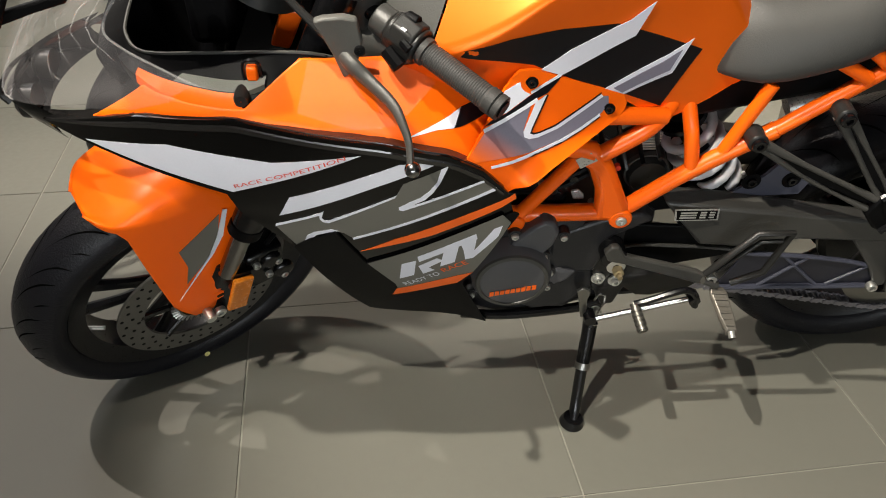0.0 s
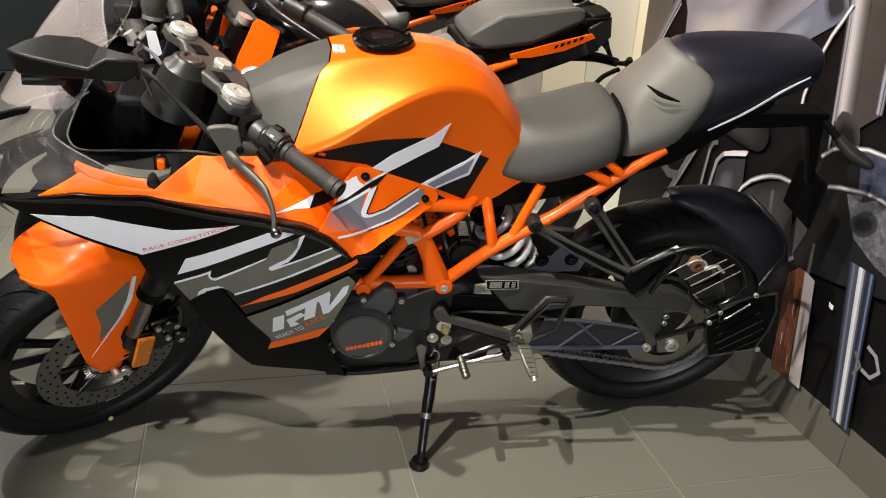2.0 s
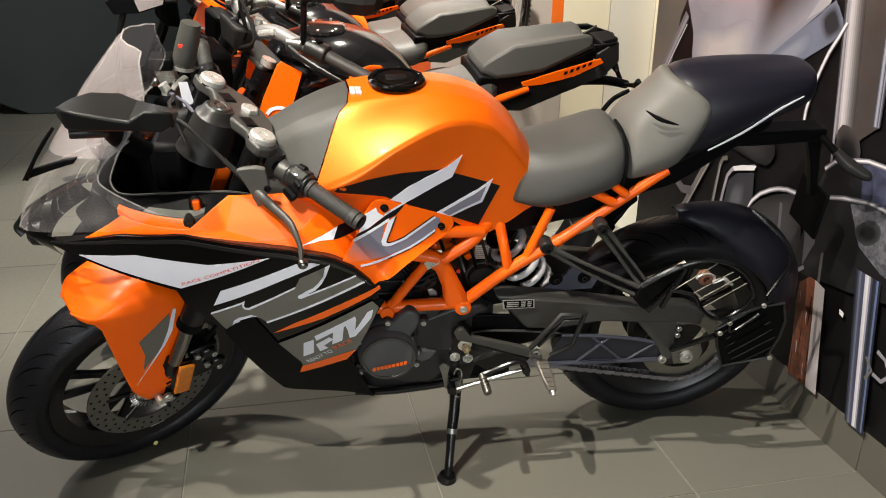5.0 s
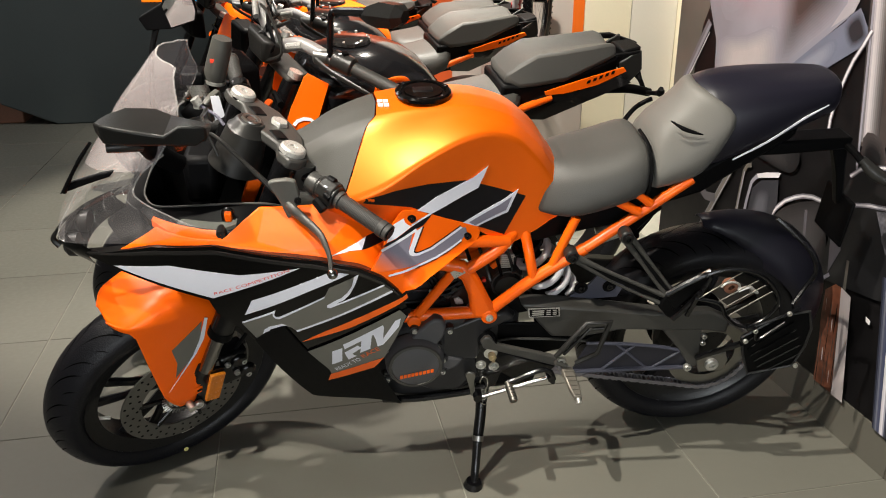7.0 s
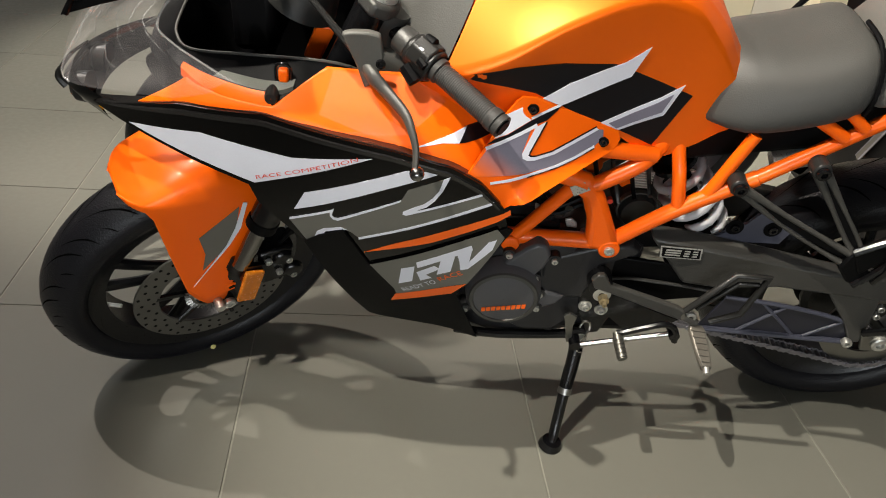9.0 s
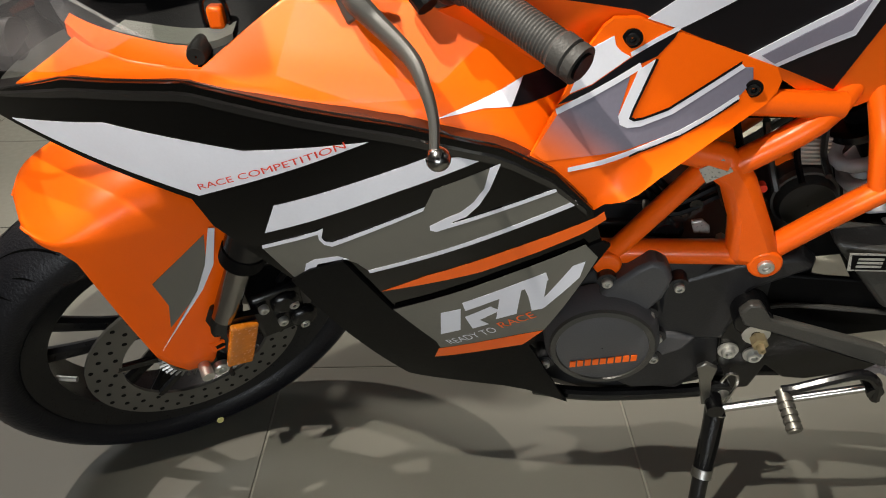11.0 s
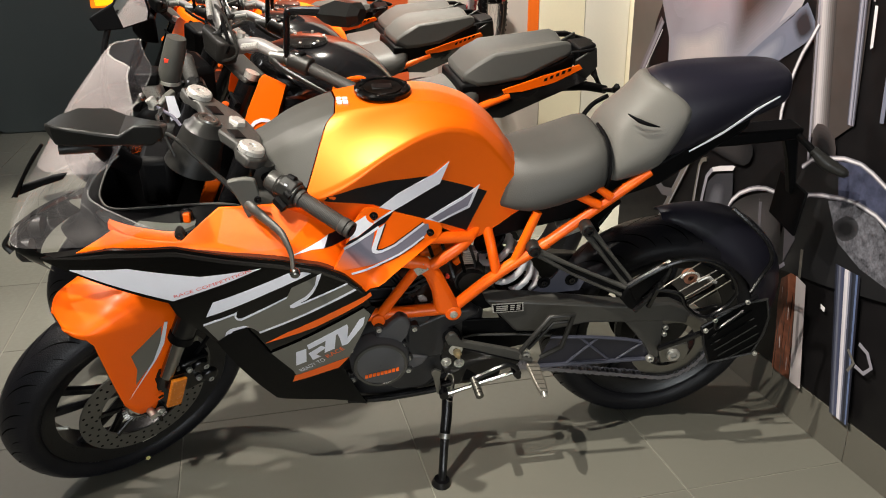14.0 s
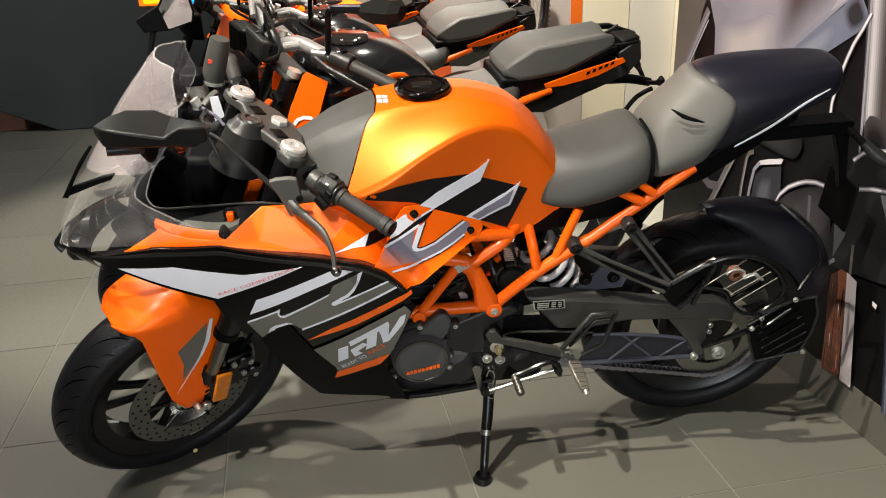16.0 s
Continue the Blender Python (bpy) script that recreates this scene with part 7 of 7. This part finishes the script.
    part("pillion_seat", loft([[(x, -y, z) for y, z in h[:0:-1]] + [(x, y, z) for y, z in h] for x, h in (
        (.246, [(0, .902), (.050, .906), (.074, .914), (.084, .902), (.070, .882)]), (.205, [(0, .944), (.050, .948), (.080, .944), (.103, .884), (.085, .870)]),
        (.15, [(0, .962), (.050, .968), (.080, .974), (.106, .888), (.088, .876)]), (.06, [(0, .968), (.045, .976), (.078, .982), (.105, .900), (.090, .888)]),
        (-.09, [(0, .978), (.040, .990), (.068, .999), (.088, .957), (.070, .945)]), (-.115, [(0, .974), (.035, .984), (.058, .989), (.072, .964), (.060, .955)]))]), SEATVINYL, b, "grey angular pillion seat", smooth=30, bevel=.009)
    part("tail_core", loft([[(x, y, z) for y, z in ((w, a), (-w, a), (-w * .9, c), (w * .9, c))] for x, w, a, c in ((.26, .095, .885, .76), (.10, .098, .885, .79), (-.06, .088, .94, .86), (-.13, .066, .955, .885))]), MATTBLACK, b, bevel=.008)
    part("tail_light", loft([[(-.15, y, z) for y, z in ((.05, .965), (-.05, .965), (-.045, .90), (.045, .90))], [(-.215, y, z) for y, z in ((.04, .975), (-.04, .975), (-.035, .90), (.035, .90))]]), MATTBLACK, b, "black tail end", bevel=.006)
    part("plate_holder", tube([(.0, 0, .835), (-.13, 0, .824), (-.22, 0, .818), (-.30, 0, .800)], [.026, .018, .016, .014], 10, flat=.8), MATTBLACK, b)
    part("plate_hoop", tube([(-.295, .03, .790), (-.27, .03, .780), (-.234, .03, .755), (-.192, .03, .687), (-.18, .03, .64)], .008, 8), MATTBLACK, b)
    part("engine", loft([[(.86, y, z) for y, z in ((.10, .60), (-.10, .60), (-.10, .26), (.10, .26))], [(.66, y, z) for y, z in ((.12, .60), (-.12, .60), (-.12, .22), (.12, .22))],
                         [(.48, y, z) for y, z in ((.09, .50), (-.09, .50), (-.09, .28), (.09, .28))]]), ENGINE, b, "dark engine block", bevel=.02)
    part("radiator", box(.94, .98, -.14, .14, .42, .70), MATTBLACK, b, bevel=.01)
    part("clamp", box(.960, 1.030, -.12, .12, .955, .975), ALUMSTAMP, b, "alloy fork clamp", m=S, bevel=.008)
    part("riser", tube([(1.0, -.06, 1.035), (1.0, .06, 1.035)], .02, 12, 1, straight=True), STEEL, b, m=S)
    part("dash", loft([[(1.012, y, z) for y, z in ((.062, 1.035), (-.062, 1.035), (-.05, .985), (.05, .985))], [(1.048, y, z) for y, z in ((.066, 1.062), (-.066, 1.062), (-.055, .985), (.055, .985))], [(1.068, y, z) for y, z in ((.05, 1.055), (-.05, 1.055), (-.04, .99), (.04, .99))]]), GREYPLASTIC, b, "instrument housing", m=S, bevel=.008)
    part("dash_glass", loft([[(x, y, z) for x, y, z in ((1.044 + d, .055, 1.063 + d), (1.044 + d, -.055, 1.063 + d), (1.014 + d, -.05, 1.040 + d), (1.014 + d, .05, 1.040 + d))] for d in (0, .003)]), GLOSSLIP, b, m=S)
    for k in range(4):
        y0, y1 = -.16 + .05 * k, .12 - .045 * k
        part("cable", tube([(.985 - .01 * k, y0, 1.07), (1.02 + .008 * k, .5 * (y0 + y1) + .02, 1.10 - .012 * k), (1.035 + .006 * k, y1 * .8, 1.045), (1.055, y1 * .4, 1.0)], .0045 + .001 * (k % 2), 6), MATTBLACK if k % 3 else GREYPLASTIC, b, m=S)
    for y, z in ((.09, 1.035), (-.085, 1.03), (.035, 1.05), (-.04, 1.052)):
        part("clamp_bolt", rod((.995, y, z), (.99, y, z + .018), .011, seg=12), BOLT, b, m=S)
    part("cable_joint", rod((1.02, .10, 1.06), (1.0, .15, 1.085), .010, seg=10), PALECAP, b, m=S)
    part("cable_joint", rod((1.03, -.07, 1.07), (1.01, -.12, 1.09), .009, seg=10), PALECAP, b, m=S)
    part("headlight", loft([[(1.08, y, z) for y, z in ((.06, .99), (-.06, .99), (-.08, .84), (.08, .84))], [(1.16, y, z) for y, z in ((.055, 1.0), (-.055, 1.0), (-.06, .86), (.06, .86))]]), MATTBLACK, b, "black headlight unit", m=S, bevel=.015)
    part("front_mudguard", loft([[(1.32 + .33 * math.cos(radians(a)) * (1 - .1 * (k / 4) ** 2), .07 * k / 4, .293 + .33 * math.sin(radians(a)) * (1 - .1 * (k / 4) ** 2)) for k in range(-4, 5)] for a in range(50, 140, 10)], False, False), MATTBLACK, b, "black front mudguard", m=S, smooth=60).modifiers.new("wall", "SOLIDIFY").thickness = .004
    part("brake_reservoir", rod((.99, -.20, 1.085), (.985, -.205, 1.125), .022, seg=16), GREYPLASTIC, b, m=S)
    return b


street_bike((.522, 2.441, 0), (-.834, 2.34, 0), "black and orange street motorcycle with a grey seat", 23)
street_bike((.483, 3.46, 0), (-.859, 3.238, 0), "black and orange street motorcycle with a grey seat", 19)
street_bike((.56, 4.02, 0), (-.78, 3.86, 0), "orange-tanked street motorcycle with a grey seat", 18, ORANGE)
wall_bike = street_bike((.22, 4.42, 0), (-1.14, 4.38, 0), "street motorcycle with an orange tank beside the wall", 30, ORANGE)

guard_pose = wall_bike.matrix_world.inverted()
part("hand_guard", tube([(-.37, 4.42, 1.21), (-.31, 4.43, 1.13), (-.24, 4.44, 1.065), (-.17, 4.45, 1.015)], [.020, .032, .028, .012], 12, 5, flat=.45), PALEGUARD, wall_bike, "pale curved hand guard", m=guard_pose)
part("guard_strap", tube([(-.135, 4.45, 1.00), (-.120, 4.45, 1.05), (-.140, 4.45, 1.10), (-.19, 4.45, 1.14)], [.014, .014, .013, .008], 10, 4, flat=.6), PALEGUARD, wall_bike, m=guard_pose)

# ---- bicycle on a stand by the wall ----
BRED = material("red_bicycle_paint", (0.55, 0.05, 0.05), 0.3, 0.0, 0.08, 9, 200, coat=0.4)
BWHITE = material("white_bicycle_paint", (0.66, 0.60, 0.62), 0.3, 0.0, 0.08, 9, 200, coat=0.4)
BPURPLE = material("purple_bicycle_paint", (0.16, 0.10, 0.36), 0.3, 0.0, 0.1, 9, 200, coat=0.4)
tagged(part("display_plinth", box(.84, 1.36, 4.28, 4.70, 0, .60), PLASTER, None, "pale display plinth under a bicycle", bevel=.01), category="plinth")
cyc = thing("bicycle", "mountain bicycle with red and white frame on a plinth", "bicycle", m=Matrix.Translation((1.08, 4.33, .945)) @ Matrix.Rotation(radians(62), 4, "Z"))
cw = part("wheel", lathe([(.268, -.012), (.282, -.014), (.284, 0), (.282, .014), (.268, .012)], 48), RIMBLACK, cyc)
part("tyre", lathe([(.280, -.014), (.300, -.026), (.325, -.024), (.336, 0), (.325, .024), (.300, .026), (.280, .014)], 64, False), RUBBER, cw, "knobbly tyre")
kn = []
for i in range(64):
    a = 2 * math.pi * i / 64
    for y in (-.02, 0, .02):
        aa = a + (.05 if y == 0 else 0)
        kn.append(tube([((.326) * math.cos(aa), y, .326 * math.sin(aa)), (.345 * math.cos(aa), y, .345 * math.sin(aa))], .0085, 4, 1, straight=True))
part("tread_knob", join(*kn), RUBBER, cw)
for i in range(16):
    a = 2 * math.pi * i / 16
    part("spoke", rod((.02 * math.cos(a + .5), .02 * (-1) ** i, .02 * math.sin(a + .5)), (.272 * math.cos(a), 0, .272 * math.sin(a)), .0012, seg=5), STEEL, cw)
part("bicycle_hub", rod((0, -.05, 0), (0, .05, 0), .02), BLACKSTEEL, cw)
for s in (1, -1):
    part("fork_blade", tube([(0, s * .055, 0), (-.06, s * .055, .20), (-.12, s * .05, .42)], [.012, .016, .018], 10), BWHITE if s > 0 else BRED, cyc)
part("head_tube", rod((-.12, 0, .42), (-.17, 0, .60), .024), BRED, cyc)
part("down_tube", rod((-.13, 0, .45), (-.62, 0, .0), .026), BRED, cyc)
part("top_tube", rod((-.16, 0, .56), (-.70, 0, .42), .02), BPURPLE, cyc)
part("seat_tube", rod((-.62, 0, 0), (-.74, 0, .52), .018), BWHITE, cyc)
part("handlebar", tube([(-.16, -.30, .66), (-.17, 0, .64), (-.16, .30, .66)], .013, 10), BLACKSTEEL, cyc)
